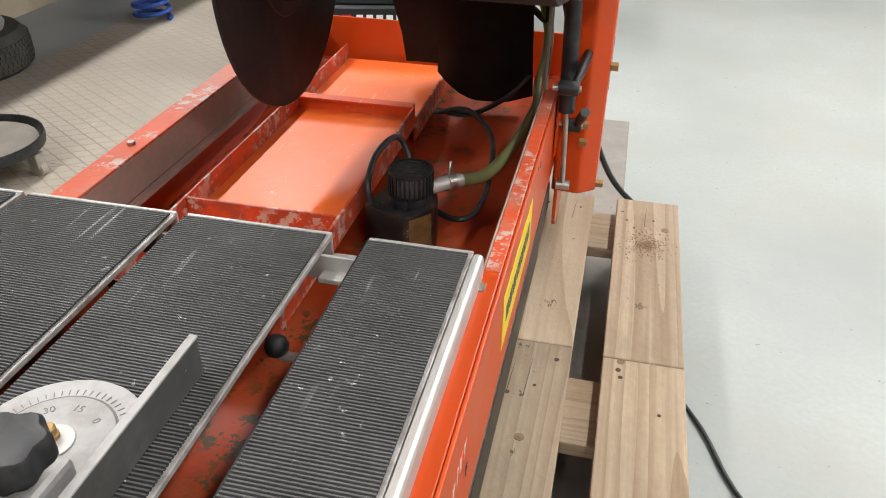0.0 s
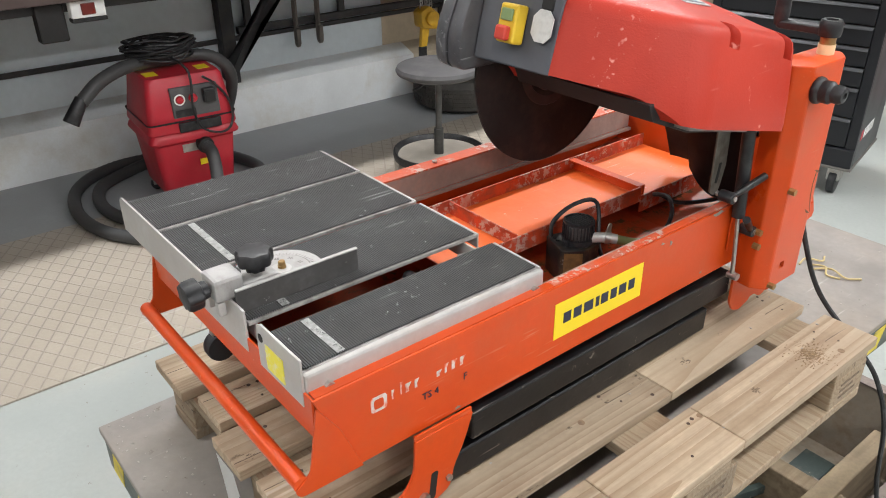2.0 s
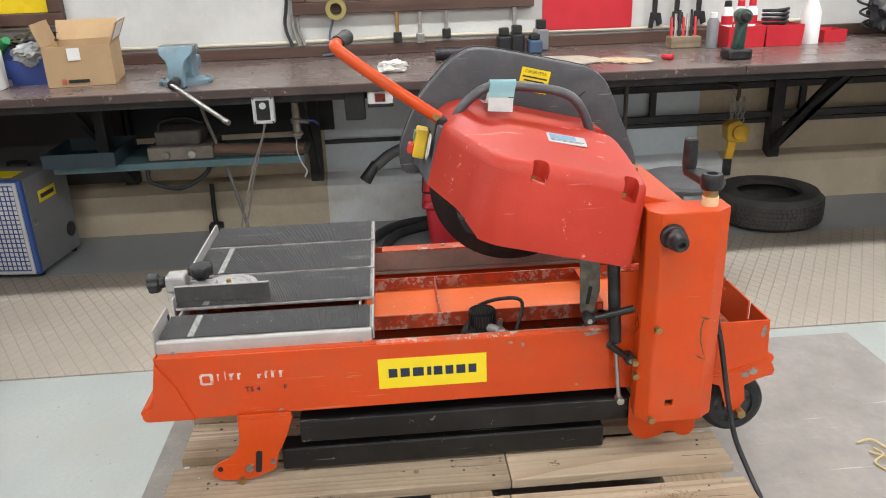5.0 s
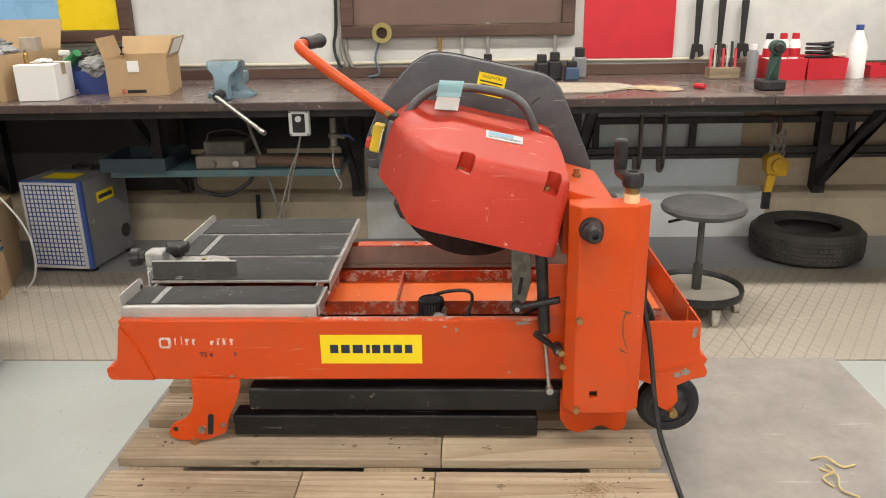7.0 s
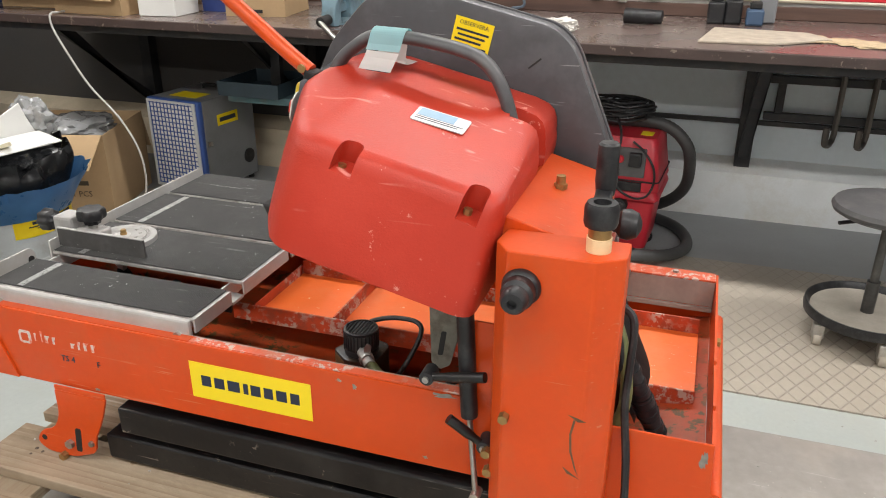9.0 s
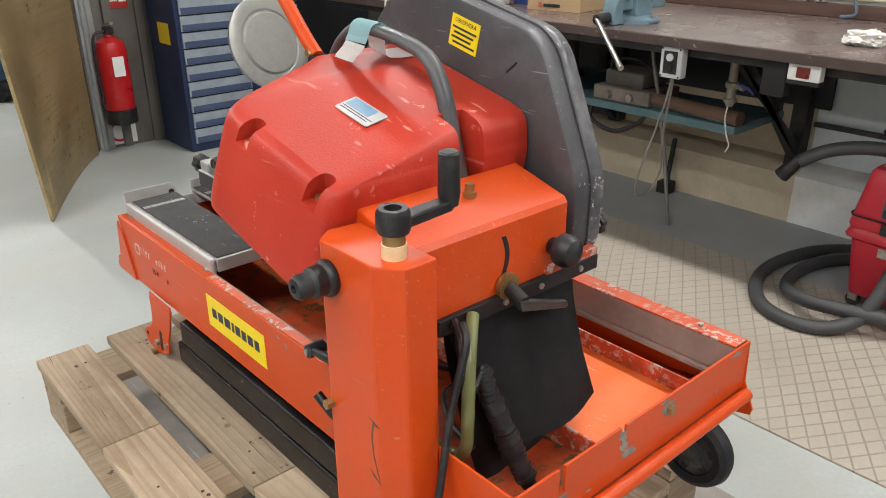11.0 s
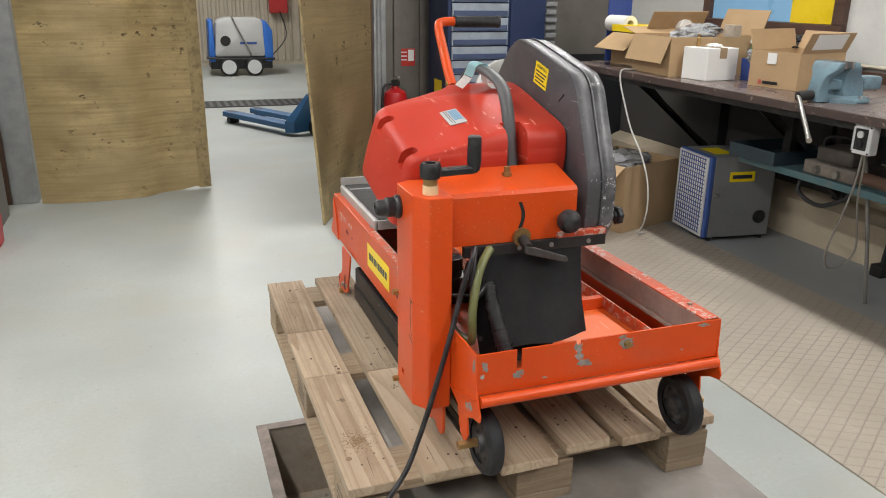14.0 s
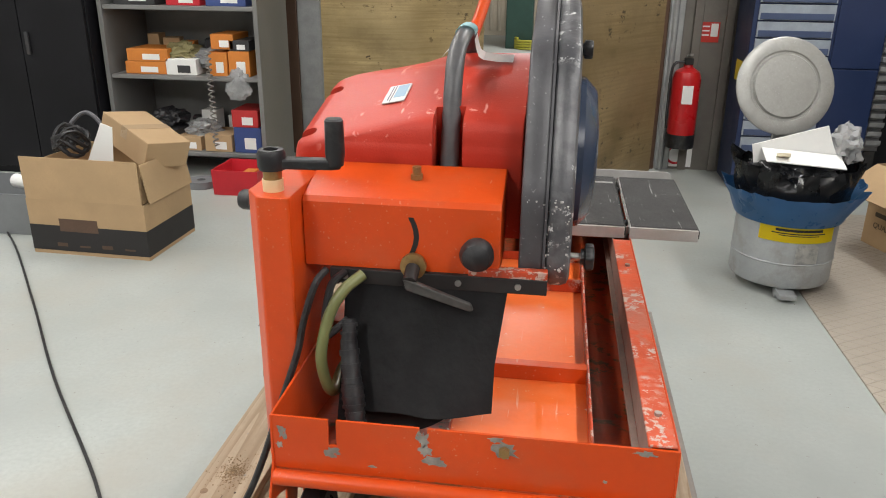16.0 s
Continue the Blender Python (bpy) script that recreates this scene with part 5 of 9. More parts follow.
nameplate = head("nameplate", plate_bm, surface("plate_enamel", (0.47, 0.47, 0.46), 0.4, 0.1, var=0.08, scale=40), "small white metal nameplate with a blue field", False, hood)
for lo, hi, ma in (((-0.017, -0.035, 0.0011), (0.003, 0.020, 0.0015), surface("plate_blue", (0.17, 0.30, 0.42), 0.4, var=0.1)), ((0.006, -0.035, 0.0011), (0.0075, 0.035, 0.0015), INK), ((0.011, -0.035, 0.0011), (0.0125, 0.029, 0.0015), INK)):
    bar_bm = box(lo, hi)
    bar_bm.transform(PLATE_AT)
    head("plate_bar", bar_bm, ma, "", False, nameplate)
under = head("motor_base", prism([(-0.425, -0.036), (-0.40, -0.030), (-0.36, -0.052), (-0.09, -0.054), (-0.10, -0.074), (-0.30, -0.078), (-0.405, -0.062)], "x", -0.13, 0.175, 0.003), DARK, "dark cast motor base under the hood")
head("motor_rail", box((0.150, -0.345, -0.068), (0.205, -0.16, -0.0565), 0.003), surface("dull_cast_rail", (0.24, 0.235, 0.23), 0.6, 0.4, var=0.25, scale=20), "", False, under)
motor = head("motor", rod((-0.06, -0.20, -0.005), (0.17, -0.20, -0.005), 0.062, n=28, bevel=0.008), DARK, "dark electric motor", True)
# grey front panel with the switch
head("front_panel", prism(rounded([(0.004, -0.478), (-0.128, -0.490), (-0.16, -0.500), (-0.16, -0.470), (-0.05, -0.455), (0.0, -0.465)], 0.004), "z", -0.030, 0.098, 0.003), surface("grey_panel", (0.09, 0.095, 0.11), 0.5, var=0.15, scale=14), "dark grey switch panel")
switch = head("switch_box", box((-0.100, -0.514, 0.008), (-0.058, -0.488, 0.072), 0.004), surface("yellow_switch", (0.72, 0.48, 0.03), 0.45, var=0.1), "yellow motor switch box")
head("stop_button", box((-0.093, -0.526, 0.012), (-0.066, -0.513, 0.036), 0.004), surface("red_button", (0.55, 0.05, 0.03), 0.4, var=0.1), "red stop button", False, switch)
head("start_button", box((-0.093, -0.518, 0.044), (-0.066, -0.513, 0.064), 0.002), surface("green_button", (0.20, 0.28, 0.12), 0.4, var=0.1), "greenish start button", False, switch)
head("data_plate", prism(rounded([(-0.045, 0.020), (0.0, 0.020), (0.0, 0.072), (-0.045, 0.072)], 0.012, 1), "y", -0.489, -0.4865), surface("pale_plate", (0.62, 0.62, 0.60), 0.5, var=0.2, scale=90), "pale data plate")

# blade guard, blade
GP = rounded([(-0.520, -0.060), (-0.538, 0.0), (-0.514, 0.125), (-0.464, 0.212), (-0.425, 0.247), (-0.372, 0.255), (-0.142, 0.257), (-0.104, 0.236), (0.016, 0.075), (0.040, -0.035), (0.022, -0.075), (-0.06, -0.075), (-0.09, -0.040), (-0.20, 0.0), (-0.40, -0.03)],
             [0.02, 0.03, 0.03, 0.02, 0.02, 0.03, 0.03, 0.02, 0.03, 0.02, 0.01, 0.01, 0.02, 0.03, 0.02])
guard = head("blade_guard", prism(GP, "x", -0.200, -0.163, 0.006), GUARD, "scuffed dark grey steel blade guard", True)
head("guard_shell", prism([(u * 0.994 - 0.0015, w * 0.994) for u, w in GP], "x", -0.240, -0.2005, 0.012), GUARDRIM, "rounded outer guard half, paint rubbed off", True, guard)
head("guard_seam", prism([(u * 1.006 + 0.0015, w * 1.008) for u, w in GP], "x", -0.2025, -0.1985), GUARD, "", False, guard)
head("belt_cover", lathe([(0.0, 0.0), (0.132, 0.0), (0.130, 0.014), (0.108, 0.034), (0.06, 0.040), (0.0, 0.041)], m=Matrix.Translation((-0.2395, -0.254, 0.02)) @ pose(0, 0, 0, 0, -90, 0), n=40), surface("blue_black_cover", (0.035, 0.05, 0.085), 0.24, var=0.2, scale=10), "glossy blue-black hub cover", True, guard)
gl = head("sticker", box((-0.1628, -0.302, 0.180), (-0.1618, -0.236, 0.231)), YELLOW, "yellow warning sticker headed OBSERVERA", False, guard)
M_GL = Matrix.Translation((-0.1616, -0.269, 0.223)) @ pose(0, 0, 0, 90, 0, 90)
bm_holder = HEAD @ M_GL
words("lettering", "OBSERVERA", 0.0095, bm_holder, INK, gl, "dark heading OBSERVERA", depth=0.0002)
for k in range(4):
    head("text_bar", box((-0.1617, -0.297 + 0.004 * (k % 2), 0.210 - k * 0.008), (-0.1613, -0.241 - 0.005 * (k % 3), 0.2135 - k * 0.008)), INK, "", False, gl)
head("guard_slit", prism([(-0.166, 0.184), (-0.150, 0.205), (-0.148, 0.203), (-0.164, 0.182)], "x", -0.163, -0.1618), DARK, "", False, guard)
wing = head("wing_bolt", rod((-0.238, 0.0, -0.03), (-0.262, 0.0, -0.03), 0.006, n=10), STEEL, "", True, guard)
head("wing_knob", star_knob((-0.256, 0.0, -0.03), (-0.276, 0.0, -0.03), 0.020), BLACK, "black star knob with slurry", True, wing)
head("wing_knob", star_knob((-0.240, -0.30, 0.19), (-0.262, -0.30, 0.19), 0.015), BLACK, "black star knob", True, guard)
crust = bmesh.new()
rng = random.Random(17)
for k in range(260):
    a = rng.random()
    u, w = (0.016 + 0.024 * a, 0.075 - 0.11 * a) if rng.random() < 0.6 else (-0.07 + 0.10 * a, -0.072 + rng.uniform(0, 0.02))
    r = rng.uniform(0.0004, 0.0012)
    x = rng.uniform(-0.236, -0.168)
    box((x - r * 1.6, u - 0.004 - r, w - r * 1.4), (x + r * 1.6, u - 0.004 + r * 1.2, w + r * 1.4), r * 0.5, bm=crust, rot=Euler((rng.random(), 0, rng.random())).to_matrix().to_4x4())
tagged(head("slurry_crust", crust, surface("pale_slurry", (0.40, 0.39, 0.375), 0.9, var=0.3, scale=90), "pale dried slurry crust on the guard's heel", False, guard), "", "", "", "")
FLANGE = surface("brown_flange", (0.10, 0.062, 0.055), 0.5, 0.4, var=0.3, scale=30)
blade = head("saw_blade", lathe([(0.0, -0.0018), (0.198, -0.0018), (0.1985, -0.0022), (0.201, -0.0022), (0.201, 0.0022), (0.1985, 0.0022), (0.198, 0.0018), (0.0, 0.0018)], m=Matrix.Translation((-0.196, -0.254, -0.035)) @ pose(0, 0, 0, 0, 90, 0), n=96), BLADE, "dark worn diamond saw blade", True)
head("blade_flange", lathe([(0.0, 0.0), (0.052, 0.0), (0.050, 0.006), (0.022, 0.010), (0.0, 0.012)], m=Matrix.Translation((-0.194, -0.254, -0.035)) @ pose(0, 0, 0, 0, 90, 0), n=32), FLANGE, "brownish clamping flange", True, blade)
head("blade_ring", lathe([(0.062, 0.0), (0.082, 0.0), (0.081, 0.0012), (0.063, 0.0012), (0.062, 0.0)], m=Matrix.Translation((-0.1942, -0.254, -0.035)) @ pose(0, 0, 0, 0, 90, 0), n=48), FLANGE, "brownish rubbed ring", True, blade)
head("arbor", rod((-0.196, -0.254, -0.035), (-0.10, -0.254, -0.035), 0.018), DARK, "", True, blade)

# lifting handle over the hood, with a tag, and the long lever
HANDLE = surface("grey_handle_paint", (0.075, 0.075, 0.08), 0.42, var=0.2, scale=16, stain=(0.14, 0.135, 0.13), amount=0.3, stain_scale=20)
handle_bm = tube([(-0.04, -0.445, 0.10), (-0.04, -0.437, 0.130), (-0.04, -0.420, 0.158), (-0.04, -0.388, 0.188), (-0.04, -0.340, 0.200), (-0.04, -0.290, 0.206), (-0.04, -0.235, 0.207), (-0.04, -0.200, 0.196), (-0.04, -0.170, 0.166), (-0.04, -0.145, 0.125), (-0.04, -0.115, 0.07), (-0.04, -0.098, 0.040)], 0.0100, 16)
handle_bm.transform(Matrix.Translation((-0.04, 0, 0)) @ Matrix.Diagonal((1.5, 1, 1, 1)) @ Matrix.Translation((0.04, 0, 0)))
grip_ = head("lift_handle", handle_bm, HANDLE, "bent flattened grey steel lifting handle", True)
head("handle_foot", prism(rounded([(-0.060, -0.118), (-0.020, -0.118), (-0.020, -0.070), (-0.060, -0.070)], 0.006), "z", 0.034, 0.042, 0.002), HANDLE, "", False, grip_)


def band(line, us, tilt):
    """A limp strip that follows a line across the handle."""
    bm = bmesh.new()
    before = None
    for x, w in line:
        row = [bm.verts.new((x, u, w + (u - us[0]) * tilt)) for u in us]
        if before:
            bm.faces.new((*before, *row[::-1]))
        before = row
    bmesh.ops.solidify(bm, geom=bm.faces[:], thickness=0.0005)
    return bm


wrap = [(-0.04 + 0.0172 * math.cos(radians(a)), 0.1905 + 0.0135 * math.sin(radians(a))) for a in range(200, -10, -15)] + [(-0.0205, 0.180), (-0.0165, 0.171)]
head("tag", band(wrap, (-0.388, -0.335), 0.20), TAGBLUE, "pale blue rental tag wrapped round the handle", False, grip_)
head("tag_tail", band([(-0.0165, 0.171), (-0.011, 0.162), (-0.002, 0.153), (0.004, 0.146)], (-0.386, -0.335), 0.16), PAPER, "white printed end of the tag", False, grip_)
for k in range(4):
    head("print_bar", band([(-0.0115 + 0.0042 * k, 0.1637 - 0.005 * k), (-0.0098 + 0.0042 * k, 0.1617 - 0.005 * k)], (-0.378 + 0.004 * (k % 2), -0.350 + 0.004 * k), 0.16), INK, "", False, grip_)
head("tag_tail", band([(-0.0565, 0.186), (-0.059, 0.170), (-0.063, 0.156), (-0.072, 0.150), (-0.095, 0.147), (-0.125, 0.1465)], (-0.384, -0.338), 0.05), PAPER, "white tag tail lying on the hood", False, grip_)
lever = sub("feed_lever", tube([(-0.026, 0.012, 1.316), (-0.030, -0.03, 1.345), (-0.044, -0.12, 1.408), (-0.052, -0.172, 1.447), (-0.060, -0.190, 1.462), (-0.080, -0.194, 1.467), (-0.11, -0.191, 1.467)], 0.0125, 14), ORANGE, "orange bent feed lever", True)
sub("lever_grip", lathe([(0.0, 0.0), (0.015, 0.0), (0.0165, 0.006), (0.0155, 0.015), (0.0155, 0.118), (0.0175, 0.122), (0.016, 0.130), (0.0, 0.131)], m=Matrix.Translation((-0.104, -0.1915, 1.467)) @ Vector((-0.12, 0.014, 0.0)).to_track_quat("Z", "Y").to_matrix().to_4x4(), n=18), BLACK, "black rubber grip", True, lever)
sub("lever_bolt", rod((-0.014, 0.004, 1.322), (-0.010, 0.004, 1.322), 0.007, n=8), BRASS, "", False, lever)
head("lever_socket", box((-0.042, -0.482, 0.070), (-0.012, -0.460, 0.112), 0.004), DARK, "", False, lever)

# height stop: slotted plate, strut, clamp levers
stop = sub("stop_plate", prism(rounded([(0.272, 1.075), (0.312, 1.075), (0.316, 0.985), (0.305, 0.94), (0.290, 0.930), (0.276, 0.94)], 0.004), "x", 0.150, 0.154, 0.0008), surface("oily_steel", (0.20, 0.185, 0.16), 0.5, 0.7, var=0.25, scale=25, stain=(0.09, 0.07, 0.05), amount=0.6, stain_scale=30), "slotted oily steel stop plate")
sub("stop_slot", prism(rounded([(0.286, 0.955), (0.294, 0.955), (0.300, 0.995), (0.292, 0.995)], 0.003), "x", 0.1541, 0.1547), DARK, "", False, stop)
strut = sub("gas_strut", rod((0.178, 0.333, 1.065), (0.182, 0.344, 0.880), 0.0125, n=18), BLACK, "black gas strut", True)
sub("strut_rod", rod((0.182, 0.344, 0.882), (0.186, 0.357, 0.745), 0.0045, n=12), STEEL, "", True, strut)
sub("strut_eye", rod((0.176, 0.358, 0.744), (0.198, 0.358, 0.744), 0.008, n=12), STEEL, "", True, strut)
for a, b in (((0.193, 0.284, 0.940), (0.205, 0.372, 0.964)), ((0.198, 0.372, 0.845), (0.212, 0.322, 0.890))):
    lev = sub("clamp_lever", tube([a, tuple(a[i] * 0.7 + b[i] * 0.3 for i in range(3)), b], [0.006, 0.0075], 10, 4), BLACKSTEEL, "black die-cast clamp lever with rubbed edges", True)
    sub("lever_hub", rod((a[0] - 0.022, a[1], a[2]), (a[0] + 0.008, a[1], a[2]), 0.011, n=14, bevel=0.002), BLACK, "", True, lev)
    sub("lever_stud", rod((a[0] - 0.03, a[1], a[2]), (a[0] + 0.011, a[1], a[2]), 0.005, n=10), STEEL, "", True, lev)
sub("hinge_plate", box((0.1675, 0.345, 0.80), (0.1715, 0.388, 1.03), 0.001), ORANGE)

# pump, hose and cables in the tub
pump = thing("water_pump", pose(0.0, 0.095, 0.762), "black submersible water pump with an amber-stained body", "water pump")


def ppart(name, bm, material, label="", smooth=False, parent=None):
    return part(name, bm, material, parent or pump, label, smooth)


ppart("body", prism(rounded([(-0.060, 0.066), (0.006, 0.040), (0.038, 0.078), (0.030, 0.128), (-0.040, 0.132)], [0.008, 0.008, 0.010, 0.016, 0.016]), "z", 0.762, 0.835, 0.003), surface("pump_body", (0.014, 0.013, 0.013), 0.38, var=0.3, scale=20, stain=(0.16, 0.085, 0.03), amount=0.5, stain_scale=14, chips=(0.20, 0.18, 0.16), chip_scale=60, chip_level=0.62), "scuffed black pump body", True)
ppart("label", prism([(0.0105, 0.0443), (0.0335, 0.0717), (0.0328, 0.0723), (0.0098, 0.0449)], "z", 0.772, 0.829, 0.0002), surface("amber_label", (0.22, 0.13, 0.045), 0.6, var=0.4, scale=40, stain=(0.10, 0.065, 0.035), amount=0.7, stain_scale=50), "amber-stained worn label")
for q in ((-0.040, 0.070), (-0.028, 0.066)):
    ppart("plug_screw", lathe([(0.0, 0.8352), (0.0045, 0.8352), (0.0042, 0.8375), (0.0, 0.8378)], (*q, 0), n=12), BLACK, "", True)
ppart("collar", lathe([(0.0, 0.8351), (0.0285, 0.8351), (0.0300, 0.837), (0.0300, 0.8455), (0.0270, 0.8465), (0.0270, 0.8505), (0.0, 0.8505)], (0.0, 0.092, 0), n=32), BLACK, "stepped black collar", True)
ppart("collar_tab", box((-0.0045, 0.0585, 0.8352), (0.0045, 0.0640, 0.8470), 0.001), BLACK)
cage = lathe([(0.0, 0.8506), (0.0275, 0.8506), (0.029, 0.876), (0.026, 0.880), (0.0, 0.880)], (0.0, 0.092, 0), n=28)
basket = ppart("basket", cage, surface("basket_grey", (0.09, 0.088, 0.085), 0.55, var=0.35, scale=90), "ribbed strainer basket", True)
for i in range(28):
    a = 2 * math.pi * i / 28
    ppart("rib", box((0.0298 * math.cos(a) - 0.0013, 0.092 + 0.0298 * math.sin(a) - 0.0013, 0.849), (0.0298 * math.cos(a) + 0.0013, 0.092 + 0.0298 * math.sin(a) + 0.0013, 0.879), rot=pose(0, 0, 0, 0, 0, math.degrees(a))), BLACK, "", False, basket)
for k in range(8):
    half = math.sqrt(0.0262 ** 2 - (0.0062 * (k - 3.5)) ** 2)
    ppart("rib", box((-half, 0.092 + 0.0062 * (k - 3.5) - 0.0017, 0.8802), (half, 0.092 + 0.0062 * (k - 3.5) + 0.0017, 0.8825), 0.0004), BLACK, "", False, basket)
ppart("rim", lathe([(0.0255, 0.8803), (0.0300, 0.8785), (0.0300, 0.8830), (0.0262, 0.8838)], (0.0, 0.092, 0), n=28), BLACK, "", True, basket)
ppart("outlet", tube([(0.025, 0.105, 0.850), (0.045, 0.120, 0.853), (0.060, 0.135, 0.850)], 0.010, 12, 3), ALU, "grey metal hose union", True)
ppart("hose_clip", rod((0.044, 0.119, 0.8535), (0.052, 0.126, 0.8525), 0.0125, n=16), STEEL, "bright steel hose clip", True)
ppart("clip_wing", prism(rounded([(0.118, 0.860), (0.130, 0.862), (0.132, 0.880), (0.124, 0.884), (0.119, 0.874)], 0.003), "x", 0.046, 0.049, 0.0008), STEEL)
solo("water_hose", tube([(0.056, 0.132, 0.850), (0.085, 0.180, 0.838), (0.105, 0.26, 0.836), (0.120, 0.36, 0.842), (0.126, 0.45, 0.846), (0.118, 0.520, 0.848), (0.122, 0.548, 0.875), (0.126, 0.556, 0.93), (0.114, 0.545, 0.99), (0.095, 0.528, 1.026), (0.07, 0.505, 1.045)], 0.0090, 12),
     surface("green_hose", (0.17, 0.185, 0.075), 0.35, var=0.15, scale=30), "pale green translucent water hose running to the head", "hose", smooth=True)
solo("pump_cable", tube([(-0.048, 0.070, 0.82), (-0.056, 0.080, 0.86), (-0.058, 0.14, 0.88), (-0.04, 0.19, 0.875), (0.0, 0.16, 0.80), (0.06, 0.13, 0.79), (0.085, 0.18, 0.80), (0.080, 0.27, 0.85), (0.03, 0.335, 0.868), (-0.025, 0.36, 0.850), (-0.028, 0.385, 0.842), (0.02, 0.39, 0.838), (0.07, 0.46, 0.845), (0.10, 0.54, 0.86)], 0.0045, 8),
     BLACK, "thin black pump cable looping in the tub", "cable", smooth=True)
plug = thing("cable_connector", pose(0.09, 0.56, 0.82), "black screw-type cable connector hanging on the column", "cable connector")
for (a, b, r, rr) in (((0.085, 0.540, 0.985), (0.083, 0.552, 0.95), 0.010, 0.012), ((0.083, 0.552, 0.95), (0.074, 0.575, 0.895), 0.0135, 0.0145), ((0.074, 0.575, 0.895), (0.068, 0.588, 0.862), 0.0165, 0.0165), ((0.068, 0.588, 0.862), (0.060, 0.605, 0.825), 0.0145, 0.013), ((0.060, 0.605, 0.825), (0.058, 0.610, 0.815), 0.010, 0.009)):
    part("shell", rod(a, b, r, rr, n=14), BLACK, plug, "", True)
    for f in (0.15, 0.5, 0.85):
        c0 = [a[i] + (b[i] - a[i]) * f for i in range(3)]
        c1 = [a[i] + (b[i] - a[i]) * (f + 0.14) for i in range(3)]
        part("grip_ring", rod(c0, c1, max(r, rr) + 0.0012, n=14), BLACK, plug, "", True)
solo("head_cable", tube([(0.10, 0.50, 1.045), (0.115, 0.53, 1.03), (0.122, 0.548, 0.96), (0.098, 0.546, 0.975), (0.086, 0.540, 0.985)], 0.006, 8), BLACK, "black motor cable from the head to the connector", "cable", smooth=True)
solo("power_cable", tube([(0.118, 0.535, 1.062), (0.130, 0.556, 1.045), (0.150, 0.558, 0.985), (0.163, 0.558, 0.93), (0.187, 0.569, 0.856), (0.222, 0.578, 0.75), (0.252, 0.588, 0.675), (0.285, 0.606, 0.618), (0.345, 0.628, 0.552), (0.405, 0.655, 0.47), (0.440, 0.690, 0.34), (0.455, 0.73, 0.14), (0.49, 0.74, 0.014), (0.56, 0.60, 0.008), (0.64, 0.40, 0.008), (0.86, 0.12, 0.008), (1.10, -0.20, 0.008), (1.6, -0.75, 0.008), (2.1, -1.35, 0.008), (2.75, -2.1, 0.008), (3.3, -2.6, 0.008)], 0.0056, 8),
     BLACK, "black rubber power cable hanging to the floor", "cable", smooth=True)

# ---- the work bench along the west wall ----
BENCH = surface("dark_brown_bench_top", (0.135, 0.098, 0.088), 0.27, spec=0.9, var=0.2, scale=3, bump=0.15, stain=(0.20, 0.155, 0.135), amount=0.45, stain_scale=3.2, soft_edge=0.18, chips=(0.42, 0.36, 0.30), chip_scale=22, chip_level=0.72)
BENCHSTEEL = surface("dark_bench_steel", (0.035, 0.035, 0.038), 0.55, 0.2, var=0.25, scale=7, stain=(0.09, 0.075, 0.06), amount=0.4, stain_scale=8)
BLUESHELF = surface("blue_green_shelf", (0.075, 0.15, 0.17), 0.5, var=0.2, scale=6, stain=(0.16, 0.13, 0.10), amount=0.5, stain_scale=7)
CARD = surface("cardboard", (0.44, 0.30, 0.165), 0.85, var=0.08, scale=5, bump=0.1, stain=(0.36, 0.24, 0.13), amount=0.3, stain_scale=6, rand=0.06)
PLASTICBLUE = surface("blue_bin_plastic", (0.035, 0.065, 0.25), 0.4, var=0.12, scale=8)
PLASTICRED = surface("red_bin_plastic", (0.55, 0.022, 0.035), 0.38, var=0.1, scale=8)
VISEBLUE = surface("vise_enamel", (0.15, 0.24, 0.29), 0.45, var=0.2, scale=12, stain=(0.10, 0.10, 0.10), amount=0.5, stain_scale=14)
POLY = surface("crumpled_clear_film", (0.60, 0.61, 0.62), 0.18, var=0.2, scale=25, bump=0.5, fine=30)
POLY.node_tree.nodes["Principled BSDF"].inputs["Transmission Weight"].default_value = 0.55
GREYBODY = surface("grey_enamel", (0.20, 0.205, 0.215), 0.45, var=0.08, scale=5, stain=(0.13, 0.13, 0.13), amount=0.3, stain_scale=6)
BLUETRIM = surface("blue_trim", (0.04, 0.09, 0.30), 0.4, var=0.1)
WHITEMETAL = surface("white_metal", (0.62, 0.63, 0.64), 0.5, var=0.08)
GREYPVC = surface("grey_cable_pvc", (0.24, 0.225, 0.205), 0.5, var=0.1)
HOISTYEL = surface("hoist_yellow", (0.62, 0.36, 0.02), 0.45, var=0.15, scale=20)
BEIGERAG = surface("beige_rag", (0.42, 0.36, 0.29), 0.95, var=0.2, scale=20, bump=0.5)

BT = 1.050
benchtop = thing("workbench_top", pose(-2.8, 1.5, BT - 0.038), "long dark brown bench top, scuffed along its front edge", "workbench")
for ya, yb in ((-3.42, 1.70), (1.702, 4.20), (4.202, 6.4)):
    part("top_panel", box((-3.355, ya, BT - 0.038), (-2.237, yb, BT), 0.002), BENCH, benchtop, "dark brown panel")
    part("edge_strip", box((-2.2365, ya, BT - 0.040), (-2.215, yb, BT + 0.0015), 0.003), surface("rubbed_brown_edge", (0.075, 0.05, 0.045), 0.5, var=0.25, scale=8, chips=(0.26, 0.21, 0.17), chip_scale=30, chip_level=0.6) if ya < -3 else bpy.data.materials["rubbed_brown_edge"], benchtop, "rubbed front edge strip")
solo("bench_upstand", box((-3.36, -3.42, BT + 0.001), (-3.335, 6.4, BT + 0.065), 0.003), BROWNWOOD, "brown wooden upstand along the back of the bench", "trim", "structure")
